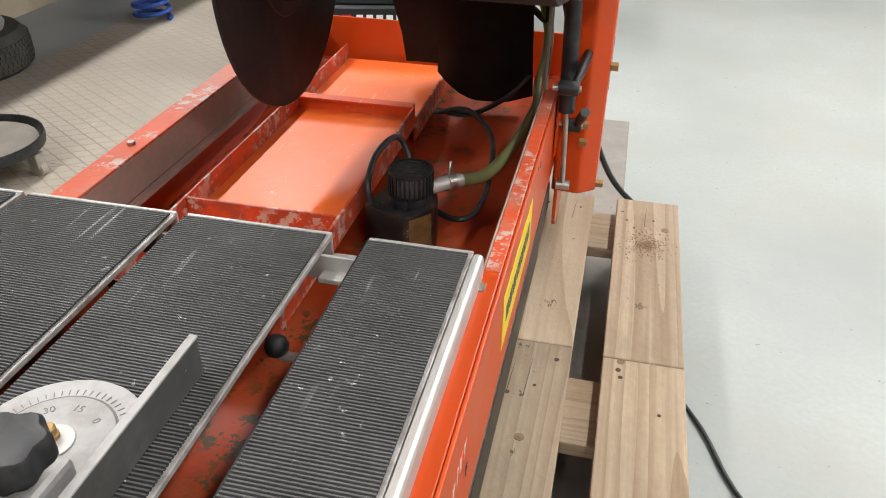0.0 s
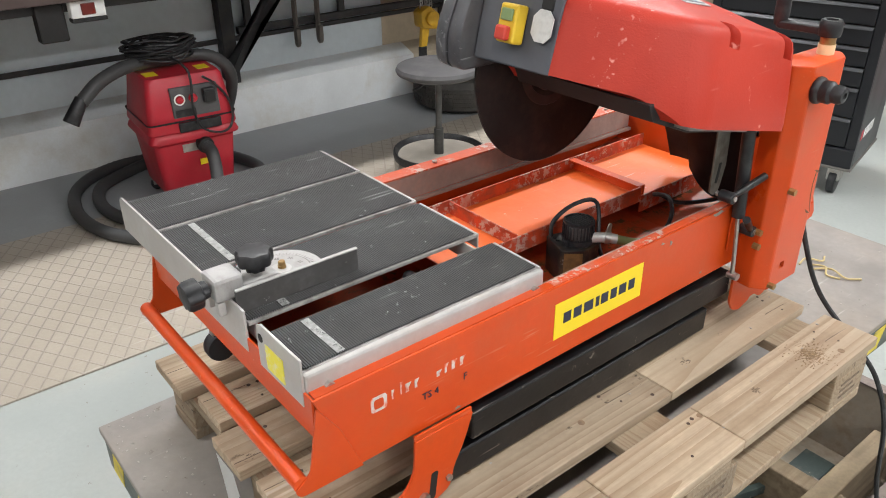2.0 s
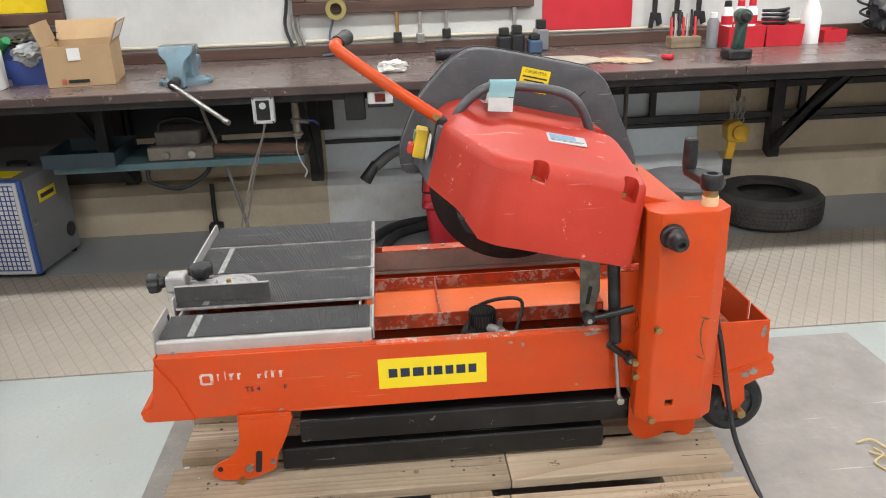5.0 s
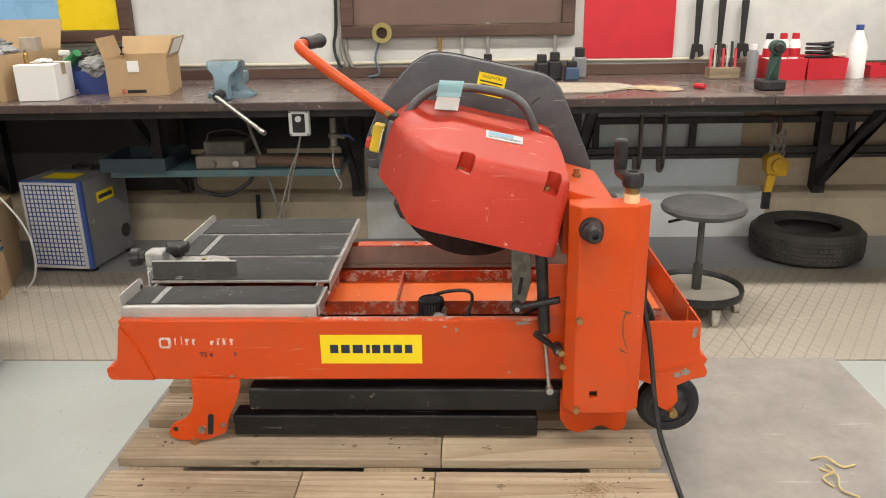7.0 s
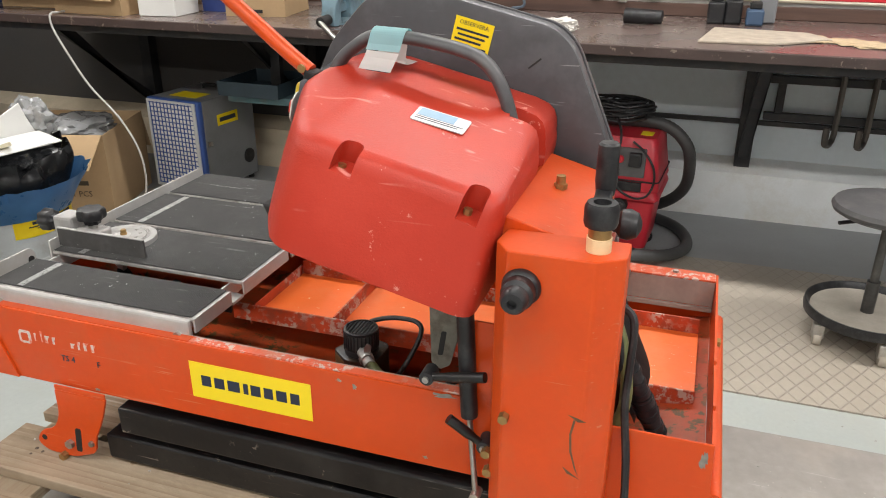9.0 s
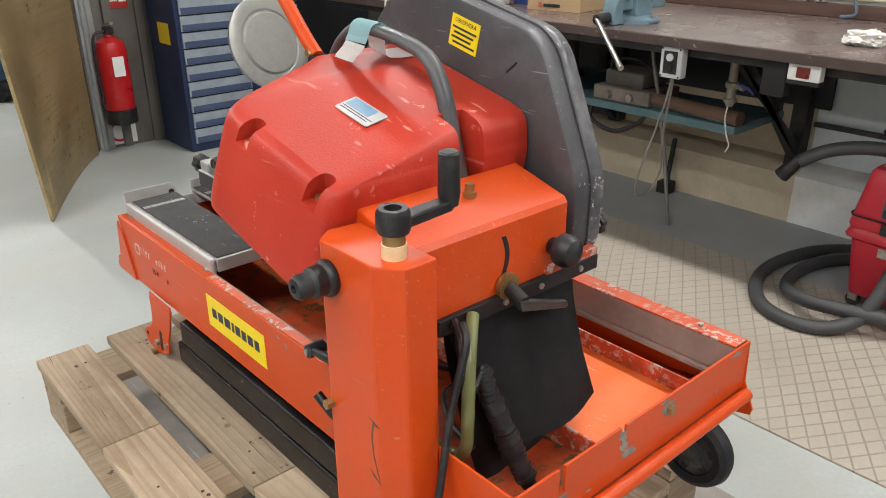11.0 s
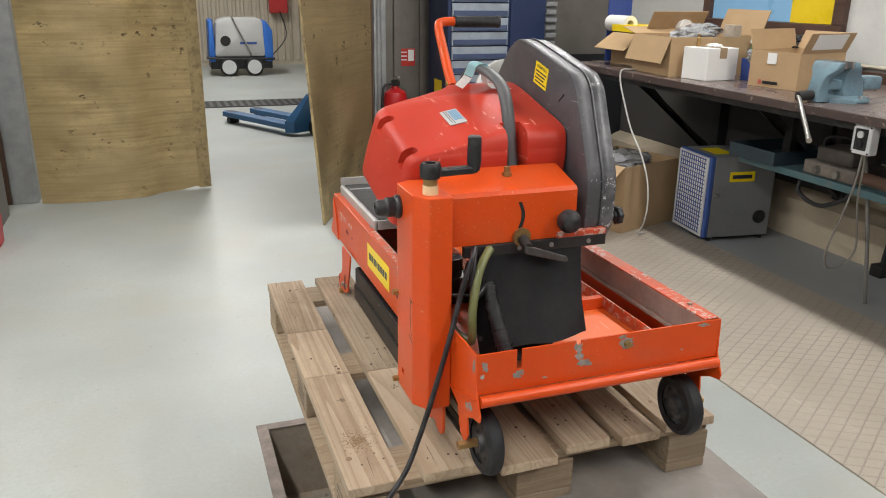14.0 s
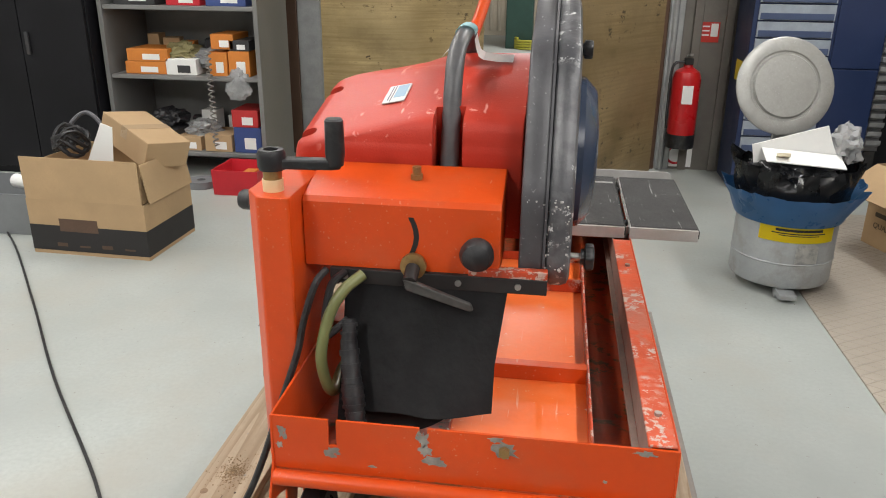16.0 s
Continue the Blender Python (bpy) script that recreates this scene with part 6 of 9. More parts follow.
frame_ = thing("bench_steelwork", pose(-2.8, 1.5, BT - 0.086), "dark steel frame below the bench top", "bench frame")
for xa, xb in ((-3.30, -3.22), (-2.36, -2.30)):
    part("long_beam", box((xa, -3.40, BT - 0.086), (xb, 6.38, BT - 0.0385), 0.003), BENCHSTEEL, frame_)
for k in range(9):
    y = -3.36 + k * 1.2
    part("cross_beam", box((-3.2195, y, BT - 0.086), (-2.3605, y + 0.06, BT - 0.0385), 0.003), BENCHSTEEL, frame_)
for y in (-2.95, -1.72, -0.56, 0.86, 2.45, 4.0, 5.4):
    br = thing("bench_bracket", pose(-3.2, y, 0.28), "dark steel bench bracket with a diagonal brace", "bench bracket", "bench brackets")
    part("upright", box((-3.355, y - 0.04, 0.27 if y > -1 else 0.32), (-3.275, y + 0.04, BT - 0.086), 0.003), BENCHSTEEL, br)
    part("brace", prism([(-3.275, 0.33), (-3.275, 0.42), (-2.50, BT - 0.086), (-2.60, BT - 0.086)], "y", y - 0.025, y + 0.025, 0.003), BENCHSTEEL, br)
for z in (0.760, 0.565):
    solo("wall_rail", box((-3.33, 0.93, z - 0.02), (-3.29, 5.0, z + 0.02), 0.003), BENCHSTEEL, "dark square steel rail below the bench", "rail", group="bench rails")
solo("wall_rail", box((-3.35, -0.5, 0.505), (-3.325, 5.2, 0.53), 0.003), BENCHSTEEL, "thin dark pipe rail on the wall", "rail", group="bench rails")
for y in (1.0, 1.62, 2.62):
    solo("rail_post", box((-3.325, y - 0.02, 0.586), (-3.295, y + 0.02, 0.739), 0.003), BENCHSTEEL, "short dark steel post between the rails", "post", group="rail posts")
for y in (1.28, 1.43):
    solo("steel_hook", tube([(-3.27, y, 0.80), (-3.27, y, 0.62), (-3.27, y, 0.50), (-3.24, y - 0.015, 0.46), (-3.16, y - 0.05, 0.47), (-3.15, y - 0.055, 0.56)], 0.016, 6, 2), surface("worn_hook_steel", (0.16, 0.145, 0.13), 0.5, 0.5, var=0.2), "worn flat steel hook hung on the rail", "hook", group="steel hooks")

# chain hoist hanging from the rail
hoist = thing("chain_hoist", pose(-3.05, 2.05, 0.30), "yellow lever chain hoist hanging on its chains", "chain hoist")
part("body", prism(rounded([(1.99, 0.48), (2.11, 0.46), (2.13, 0.55), (2.05, 0.61), (1.98, 0.58)], 0.02), "x", -3.06, -2.97, 0.01), HOISTYEL, hoist, "", True)
part("hub", rod((-2.97, 2.055, 0.535), (-2.945, 2.055, 0.535), 0.045, n=20, bevel=0.006), HOISTYEL, hoist, "", True)
part("lever", prism([(2.0, 0.36), (2.045, 0.36), (2.07, 0.48), (2.01, 0.48)], "x", -3.03, -3.0, 0.004), HOISTYEL, hoist)
part("lever_grip", box((-3.03, 1.995, 0.25), (-3.0, 2.045, 0.36), 0.006), BLACK, hoist)
rng = random.Random(3)
for k in range(22):
    z, y = 0.60 + (k % 8) * 0.025, 2.02 + (k // 8) * 0.035
    part("chain_link", tube([(-3.02 + 0.012 * math.cos(a) * (k % 2), y + 0.012 * math.cos(a) * (1 - k % 2), z + 0.02 * math.sin(a)) for a in [i * math.pi / 3 for i in range(7)]], 0.004, 6, 1), STEEL, hoist)
part("hanger", tube([(-3.2, 2.0, 0.80), (-3.1, 2.02, 0.81), (-3.02, 2.05, 0.80), (-3.02, 2.05, 0.72)], 0.012, 8, 3), RUSTSTEEL, hoist)

# small parts shelf under the bench
shelf = thing("under_shelf", pose(-2.75, -1.3, 0.60), "blue-green steel shelf hung below the bench", "shelf")
part("shelf_board", box((-3.10, -1.90, 0.575), (-2.62, -0.56, 0.615), 0.003), BLUESHELF, shelf)
part("hanger", box((-3.10, -1.70, 0.616), (-3.06, -1.64, BT - 0.087)), BENCHSTEEL, shelf)
part("hanger", box((-3.10, -0.62, 0.616), (-3.06, -0.57, BT - 0.087)), BENCHSTEEL, shelf)
part("hanger", box((-2.80, -1.70, 0.616), (-2.76, -1.64, BT - 0.087)), BENCHSTEEL, shelf)


def open_box(name, lo, hi, th, material, label, category, m=None, group=""):
    """A box without a lid, its walls of real thickness, flaring a little upwards."""
    bm = bmesh.new()
    (xa, ya, za), (xb, yb, zb) = lo, hi
    f = 0.04 * (zb - za)
    outer = [[(xa + f, ya + f, za), (xb - f, ya + f, za), (xb - f, yb - f, za), (xa + f, yb - f, za)], [(xa, ya, zb), (xb, ya, zb), (xb, yb, zb), (xa, yb, zb)],
             [(xa + th, ya + th, zb), (xb - th, ya + th, zb), (xb - th, yb - th, zb), (xa + th, yb - th, zb)], [(xa + f + th, ya + f + th, za + th), (xb - f - th, ya + f + th, za + th), (xb - f - th, yb - f - th, za + th), (xa + f + th, yb - f - th, za + th)]]
    loft(outer, bm)
    if m is not None:
        bm.transform(m)
    return solo(name, bm, material, label, category, group=group)


open_box("shallow_tray", (-2.98, -1.93, 0.617), (-2.57, -1.55, 0.695), 0.006, surface("dark_blue_steel", (0.030, 0.050, 0.065), 0.5, var=0.2, scale=10), "dark blue shallow steel tray on the shelf", "tray")
valve = thing("valve_block", pose(-2.78, -1.25, 0.617), "dusty grey machine block with pipes", "machine part")
part("base", box((-2.92, -1.40, 0.617), (-2.64, -1.05, 0.690), 0.008), surface("dusty_cast_iron", (0.20, 0.175, 0.15), 0.8, 0.2, var=0.3, scale=12), valve)
part("top", box((-2.90, -1.36, 0.690), (-2.68, -1.12, 0.770), 0.012), surface("dusty_cast", (0.17, 0.155, 0.14), 0.8, 0.2, var=0.3, scale=12), valve)
part("pipe", tube([(-2.70, -1.34, 0.77), (-2.70, -1.32, 0.82), (-2.72, -1.20, 0.835), (-2.72, -1.10, 0.80)], 0.008, 8), DARK, valve, "", True)
part("stud", rod((-2.62, -1.30, 0.65), (-2.70, -1.28, 0.65), 0.02, n=12), STEEL, valve)
part("stud", rod((-2.62, -1.16, 0.65), (-2.70, -1.16, 0.65), 0.02, n=12), STEEL, valve)
for y, r, m in ((-0.80, 0.035, RUSTSTEEL), (-0.86, 0.022, STEEL)):
    solo("steel_pipe", rod((-2.70, y - 0.26, 0.617 + r), (-2.64, y + 0.25, 0.617 + r), r, n=16), m, "short length of dirty steel pipe on the shelf", "pipe", group="pipe offcuts")
solo("black_hose", tube([(-2.66, -1.42, 0.575), (-2.64, -1.40, 0.50), (-2.64, -1.25, 0.46), (-2.66, -1.12, 0.52), (-2.68, -1.08, 0.575)], 0.012, 8), RUBBER, "black hose sagging below the shelf", "hose", smooth=True)
ball_valve = thing("ball_valve", pose(-2.575, -0.578, 0.72), "tarnished air valve with a blue lever hanging on the bench frame", "air valve")
TARNISH = surface("tarnished_fitting", (0.27, 0.245, 0.20), 0.5, 0.4, var=0.3, scale=30)
part("body", lathe([(0.0, 0.720), (0.016, 0.720), (0.020, 0.735), (0.030, 0.740), (0.031, 0.752), (0.022, 0.760), (0.021, 0.800), (0.030, 0.806), (0.030, 0.826), (0.020, 0.834), (0.019, 0.915), (0.0, 0.918)], (-2.575, -0.578, 0), n=16), TARNISH, ball_valve, "", True)
part("side_port", rod((-2.57, -0.565, 0.818), (-2.555, -0.510, 0.812), 0.013, n=12, bevel=0.002), TARNISH, ball_valve, "", True)
part("lever", prism([(-0.525, 0.819), (-0.525, 0.831), (-0.480, 0.822), (-0.455, 0.798), (-0.461, 0.791), (-0.486, 0.811)], "x", -2.553, -2.543, 0.002), PLASTICBLUE, ball_valve, "blue lever")
part("loop", tube([(-2.575, -0.585, 0.722), (-2.575, -0.590, 0.66), (-2.57, -0.570, 0.585), (-2.56, -0.545, 0.545), (-2.56, -0.560, 0.51)], 0.0035, 6, 3), WHITEMETAL, ball_valve, "thin pale wire", True)

# socket outlets on the front edge
sock = thing("switch_socket", pose(-2.245, -0.69, 0.89), "grey two-button switch box screwed below the bench edge", "switch box")
part("case", box((-2.285, -0.745, 0.875), (-2.235, -0.64, 1.008), 0.008), WHITEMETAL, sock)
part("face", box((-2.235, -0.725, 0.895), (-2.230, -0.66, 0.99), 0.002), BLACK, sock)
for y in (-0.736, -0.649):
    for z in (0.884, 0.999):
        part("screw", rod((-2.235, y, z), (-2.2335, y, z), 0.0045, n=10), DARK, sock)
for z in (0.965, 0.92):
    part("button", rod((-2.230, -0.692, z), (-2.222, -0.692, z), 0.016, n=16), WHITEMETAL if z > 0.94 else DARK, sock)
solo("switch_cable", tube([(-2.26, -0.692, 0.875), (-2.30, -0.735, 0.76), (-2.33, -0.775, 0.68), (-2.345, -0.81, 0.58), (-2.35, -0.85, 0.46), (-2.36, -0.89, 0.32), (-2.40, -0.905, 0.25), (-2.47, -0.905, 0.235), (-2.53, -0.895, 0.28), (-2.53, -0.87, 0.36), (-2.46, -0.83, 0.50), (-2.38, -0.78, 0.64), (-2.31, -0.72, 0.80), (-2.283, -0.70, 0.874)], 0.005, 8), GREYPVC, "grey rubber cable hanging in a loop from the switch box", "cable", smooth=True)
solo("thin_pipe", tube([(-2.70, -1.105, 0.964), (-2.70, -1.08, 0.834), (-2.70, -1.023, 0.638), (-2.70, -0.96, 0.371), (-2.70, -0.914, 0.119), (-2.70, -0.895, 0.012)], 0.010, 8), surface("dull_lead_pipe", (0.20, 0.19, 0.18), 0.6, 0.3, var=0.2), "thin grey conduit leaning below the bench", "conduit", smooth=True)
out2 = thing("wall_socket", pose(-2.25, -0.12, 0.95), "white socket with a red switch below the bench edge", "socket")
part("case", box((-2.285, -0.185, 0.945), (-2.24, -0.06, 1.010), 0.005), PAPER, out2)
part("skirt", box((-2.286, -0.186, 0.930), (-2.238, -0.059, 0.9445), 0.003), DARK, out2, "black lower edge")
part("rocker", box((-2.24, -0.148, 0.957), (-2.233, -0.098, 0.998), 0.002), surface("red_rocker", (0.16, 0.025, 0.02), 0.3, var=0.1), out2, "dark red rocker switch")
solo("junction_box", box((-2.33, -0.30, 0.865), (-2.27, -0.20, 1.005), 0.006), DARK, "dark junction box below the bench edge", "junction box")
for y in (-1.215,):
    conduit = thing("floor_conduit", pose(-3.15, y, 0.0), "dark conduit with a clamp foot at the wall", "conduit")
    part("pipe", tube([(-3.20, y, 0.32), (-3.17, y, 0.12), (-3.15, y + 0.01, 0.03)], 0.014, 8, 3), RUBBER, conduit, "", True)
    part("foot", box((-3.19, y - 0.035, 0.004), (-3.11, y + 0.045, 0.075), 0.006), DARK, conduit)

# bench vise
vise = thing("bench_vise", pose(-2.45, -1.12, BT), "blue-grey cast bench vise with a steel handle", "bench vise")
part("swivel_base", lathe([(0.0, BT), (0.12, BT), (0.12, BT + 0.018), (0.09, BT + 0.030), (0.0, BT + 0.030)], (-2.52, -1.10, 0), n=28), VISEBLUE, vise, "", True)


def cast(rows):
    """A cast block: rounded sections (height, back, front, half width) joined upwards."""
    return loft([[(x, -1.105 + y, BT + z) for x, y in rounded([(xa, -hw), (xb, -hw), (xb, hw), (xa, hw)], 0.010, 3)] for z, xa, xb, hw in rows])


part("body", cast(((0.03, -2.60, -2.47, 0.055), (0.09, -2.59, -2.47, 0.052), (0.135, -2.56, -2.465, 0.060), (0.160, -2.535, -2.464, 0.082), (0.188, -2.515, -2.463, 0.085), (0.193, -2.510, -2.466, 0.082))), VISEBLUE, vise, "", True)
part("housing", box((-2.72, -1.150, BT + 0.055), (-2.60, -1.060, BT + 0.120), 0.012), VISEBLUE, vise, "", True)
part("front_jaw", cast(((0.004, -2.405, -2.325, 0.036), (0.045, -2.390, -2.320, 0.037), (0.095, -2.395, -2.335, 0.038), (0.130, -2.415, -2.350, 0.048), (0.160, -2.430, -2.372, 0.080), (0.188, -2.431, -2.388, 0.085), (0.193, -2.429, -2.392, 0.082))), VISEBLUE, vise, "", True)
for dy in (-0.10, 0.10):
    part("base_wing", box((-2.56, -1.105 + dy - 0.03, BT), (-2.48, -1.105 + dy + 0.03, BT + 0.022), 0.008), VISEBLUE, vise)
    part("base_bolt", rod((-2.52, -1.105 + dy * 1.1, BT + 0.022), (-2.52, -1.105 + dy * 1.1, BT + 0.034), 0.009, n=6), STEEL, vise)
part("jaw_plate", box((-2.43, -1.19, BT + 0.165), (-2.415, -1.02, BT + 0.197)), STEEL, vise)
part("jaw_plate", box((-2.475, -1.19, BT + 0.165), (-2.46, -1.02, BT + 0.197)), STEEL, vise)
part("slide", box((-2.60, -1.135, BT + 0.06), (-2.36, -1.075, BT + 0.105), 0.006), VISEBLUE, vise)
part("screw_head", rod((-2.35, -1.105, BT + 0.035), (-2.24, -1.105, BT + 0.030), 0.024, n=18, bevel=0.004), DARK, vise, "", True)
part("handle", rod((-2.252, -1.115, BT + 0.034), (-2.085, -0.842, 0.925), 0.011, n=14), STEEL, vise, "bright steel handle bar", True)
part("handle_end", rod((-2.095, -0.858, 0.932), (-2.077, -0.830, 0.920), 0.013, n=14), STEEL, vise, "", True)


# boxes and bins on the bench
def carton(lo, hi, label, open_flaps=(), m=None, material=None, group="cartons", name="cardboard_box", reach=0.46):
    """A cardboard box with walls of real thickness; open_flaps: (side, angle) of the flaps that stand open."""
    mid = Vector(((lo[0] + hi[0]) / 2, (lo[1] + hi[1]) / 2, lo[2]))
    m = m if m is not None else Matrix.Translation(mid)
    w, d, h = hi[0] - lo[0], hi[1] - lo[1], hi[2] - lo[2]
    ob = thing(name, m, label, "box", group, world=False)
    material = material or CARD
    t = 0.005
    if open_flaps:
        bm = bmesh.new()
        loft([[(-w / 2, -d / 2, 0), (w / 2, -d / 2, 0), (w / 2, d / 2, 0), (-w / 2, d / 2, 0)], [(-w / 2, -d / 2, h), (w / 2, -d / 2, h), (w / 2, d / 2, h), (-w / 2, d / 2, h)],
              [(-w / 2 + t, -d / 2 + t, h), (w / 2 - t, -d / 2 + t, h), (w / 2 - t, d / 2 - t, h), (-w / 2 + t, d / 2 - t, h)], [(-w / 2 + t, -d / 2 + t, t), (w / 2 - t, -d / 2 + t, t), (w / 2 - t, d / 2 - t, t), (-w / 2 + t, d / 2 - t, t)]], bm)
        part("body", bm, material, ob)
        for side, ang in open_flaps:
            L = (d if side in "ew" else w) * 0.98
            f = min(w, d) * reach
            fb = box((-L / 2, 0, -t / 2), (L / 2, f, t / 2))
            fb.transform(pose(0, 0, 0, ang, 0, 0))
            turn = {"s": 180, "n": 0, "e": -90, "w": 90}[side]
            off = {"s": (0, -d / 2, h), "n": (0, d / 2, h), "e": (w / 2, 0, h), "w": (-w / 2, 0, h)}[side]
            fb.transform(Matrix.Translation(off) @ pose(0, 0, 0, 0, 0, turn))
            part("flap", fb, material, ob, "open cardboard flap")
    else:
        part("body", box((-w / 2, -d / 2, 0), (w / 2, d / 2, h), 0.004), material, ob)
        part("tape", box((-0.028, -d / 2 - 0.001, h - 0.06), (0.028, d / 2 + 0.001, h + 0.0012)), surface("brown_tape", (0.40, 0.29, 0.18), 0.25, var=0.05), ob, "strip of packing tape")
    return ob


b1 = carton((-2.95, -1.82, BT + 0.001), (-2.56, -1.50, BT + 0.20), "open cardboard box with a torn white label on its flap", (("s", 74), ("w", 60), ("n", 66)), Matrix.Translation((-2.74, -1.665, BT + 0.001)) @ pose(0, 0, 0, 0, 0, 10), reach=0.36)
flap_label = box((-0.13, 0.02, -0.0042), (0.13, 0.108, -0.0028))
flap_label.transform(Matrix.Translation((0, 0.16, 0.199)) @ pose(0, 0, 0, 66))
part("flap_label", flap_label, PAPER, b1, "white printed label on the flap")
part("label", box((0.197, -0.045, 0.13), (0.199, 0.015, 0.19)), PAPER, b1, "torn white label")
part("print_mark", box((0.197, -0.09, 0.015), (0.1985, -0.07, 0.04)), surface("faded_red_print", (0.45, 0.10, 0.07), 0.8, var=0.1), b1, "faded red maker's mark")
part("print_mark", box((0.197, -0.06, 0.018), (0.1985, 0.04, 0.035)), BLACK, b1, "dark maker's mark")
carton((-2.99, -2.72, BT + 0.001), (-2.34, -2.27, BT + 0.24), "brown cardboard box with its lid flap standing open", (("w", 70), ("s", 12), ("e", -70)), Matrix.Translation((-2.66, -2.49, BT + 0.001)) @ pose(0, 0, 0, 0, 0, -3), reach=0.38)
carton((-2.60, -2.24, BT + 0.001), (-2.36, -2.03, BT + 0.19), "plain white carton box", (), Matrix.Translation((-2.50, -2.12, BT + 0.001)) @ pose(0, 0, 0, 0, 0, 6), PAPER)
carton((-2.95, -3.25, BT + 0.001), (-2.5, -2.85, BT + 0.22), "brown cardboard box with an open flap", (("e", -35), ("n", 60)), None)
for k, (x, y, z, w, d, h, m, lb) in enumerate(((-2.62, -3.10, BT + 0.228, 0.24, 0.34, 0.05, YELLOW, "flat yellow and white carton"), (-2.80, -2.95, BT + 0.228, 0.12, 0.4, 0.10, PAPER, "rolled white paper"), (-3.05, -2.55, BT + 0.242, 0.2, 0.3, 0.05, POLY, "bundle in clear film"))):
    if k == 1:
        solo("paper_roll", rod((x, y - 0.2, z + 0.05), (x + 0.03, y + 0.2, z + 0.05), 0.05, n=20), m, "rolled white paper on the boxes", "paper roll")
    elif k == 0:
        solo("flat_carton", box((x - w / 2, y - d / 2, z), (x + w / 2, y + d / 2, z + h), 0.003), m, lb, "carton")
open_box("parts_bin", (-2.90, -2.03, BT + 0.001), (-2.66, -1.83, BT + 0.13), 0.004, PLASTICBLUE, "blue plastic parts bin full of bags", "parts bin", group="blue parts bins")
open_box("parts_bin", (-3.15, -2.20, BT + 0.001), (-2.92, -1.88, BT + 0.17), 0.004, PLASTICBLUE, "blue plastic parts bin at the back", "parts bin", group="blue parts bins")


def crumple(name, centre, size, material, label, category, seed, n=18, drop=0.0):
    """A crumpled bag or rag."""
    bm = bmesh.new()
    bmesh.ops.create_icosphere(bm, subdivisions=4, radius=1)
    for v in bm.verts:
        k = 1 + 0.38 * noise.noise(v.co * 2.1 + Vector((seed, 0, 0))) + 0.20 * noise.noise(v.co * 5.3 + Vector((0, seed, 0))) + 0.10 * noise.noise(v.co * 11 + Vector((0, 0, seed)))
        v.co = Vector((v.co.x * size[0] * k, v.co.y * size[1] * k, max(v.co.z * k, -0.85) * size[2])) + Vector(centre)
    return solo(name, bm, material, label, category, smooth=True)


crumple("plastic_bag", (-2.74, -1.92, BT + 0.145), (0.10, 0.10, 0.06), POLY, "crumpled clear plastic bag of parts in the bin", "plastic bag", 3.0)
crumple("plastic_bag", (-2.75, -2.55, BT + 0.27), (0.12, 0.10, 0.04), POLY, "crumpled clear plastic bag on the box", "plastic bag", 9.0)
crumple("tool_case", (-3.02, -1.92, BT + 0.215), (0.11, 0.13, 0.05), BLACK, "black plastic recoil starter on the bin", "machine part", 5.0)
crumple("plastic_bag", (-2.60, -2.44, BT + 0.235), (0.15, 0.10, 0.055), POLY, "clear plastic bag of parts on the open box", "plastic bag", 41.0)
crumple("plastic_bag", (-2.78, -1.93, BT + 0.13), (0.12, 0.10, 0.06), POLY, "clear plastic bag hanging over the blue bin", "plastic bag", 44.0)
solo("red_spool", rod((-2.72, -2.60, BT + 0.246), (-2.60, -2.63, BT + 0.246), 0.022, n=16), PLASTICRED, "small red spool on the open box", "spool", smooth=True)
solo("wood_offcut", box((-2.86, -2.40, BT + 0.2), (-2.80, -2.30, BT + 0.31), 0.003), BEIGERAG, "pale wood offcut standing in the box", "wood offcut")
solo("metal_tube", lathe([(0, 0.0), (0.013, 0.0), (0.013, 0.05), (0.007, 0.055), (0.007, 0.075), (0, 0.076)], (-2.44, -2.17, BT + 0.1915), n=16), BRASS, "small brass fitting on the white carton", "fitting", smooth=True)
crumple("paper_scrap", (-2.52, -2.12, BT + 0.20), (0.05, 0.04, 0.012), PAPER, "crumpled white paper on the white carton", "paper", 52.0)

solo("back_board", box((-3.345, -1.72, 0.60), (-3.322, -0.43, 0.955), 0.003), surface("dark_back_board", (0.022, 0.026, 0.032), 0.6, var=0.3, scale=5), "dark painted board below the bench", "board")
solo("blue_panel", box((-2.74, -3.410, BT + 0.001), (-2.54, -3.396, BT + 0.60), 0.002), PLASTICBLUE, "blue steel panel standing at the end of the bench", "panel")
solo("paper_roll", lathe([(0.028, 0.0), (0.058, 0.0), (0.058, 0.26), (0.028, 0.26), (0.028, 0.0)], m=Matrix.Translation((-2.56, -3.12, BT + 0.281)) @ pose(0, 0, 0, 90), n=28), PAPER, "large white paper roll on the box", "paper roll", smooth=True)
solo("small_black_box", box((-3.28, -1.84, BT + 0.001), (-3.16, -1.73, BT + 0.105), 0.004), BLACK, "small black box with white print behind the vise", "box")
crumple("engine_part", (-2.93, -1.98, BT + 0.19), (0.11, 0.13, 0.05), BLACK, "shiny black plastic engine part on the blue bins", "engine part", 61.0)

bottle = thing("spray_bottle", pose(-2.86, -2.12, BT + 0.12), "green spray bottle lying among the boxes", "spray bottle")
part("bottle", rod((-2.86, -2.15, BT + 0.16), (-2.80, -2.07, BT + 0.22), 0.035, 0.022, n=16), surface("green_plastic", (0.03, 0.24, 0.08), 0.35, var=0.1), bottle, "", True)
part("nozzle", box((-2.90, -2.22, BT + 0.20), (-2.87, -2.16, BT + 0.23), 0.006), PAPER, bottle)
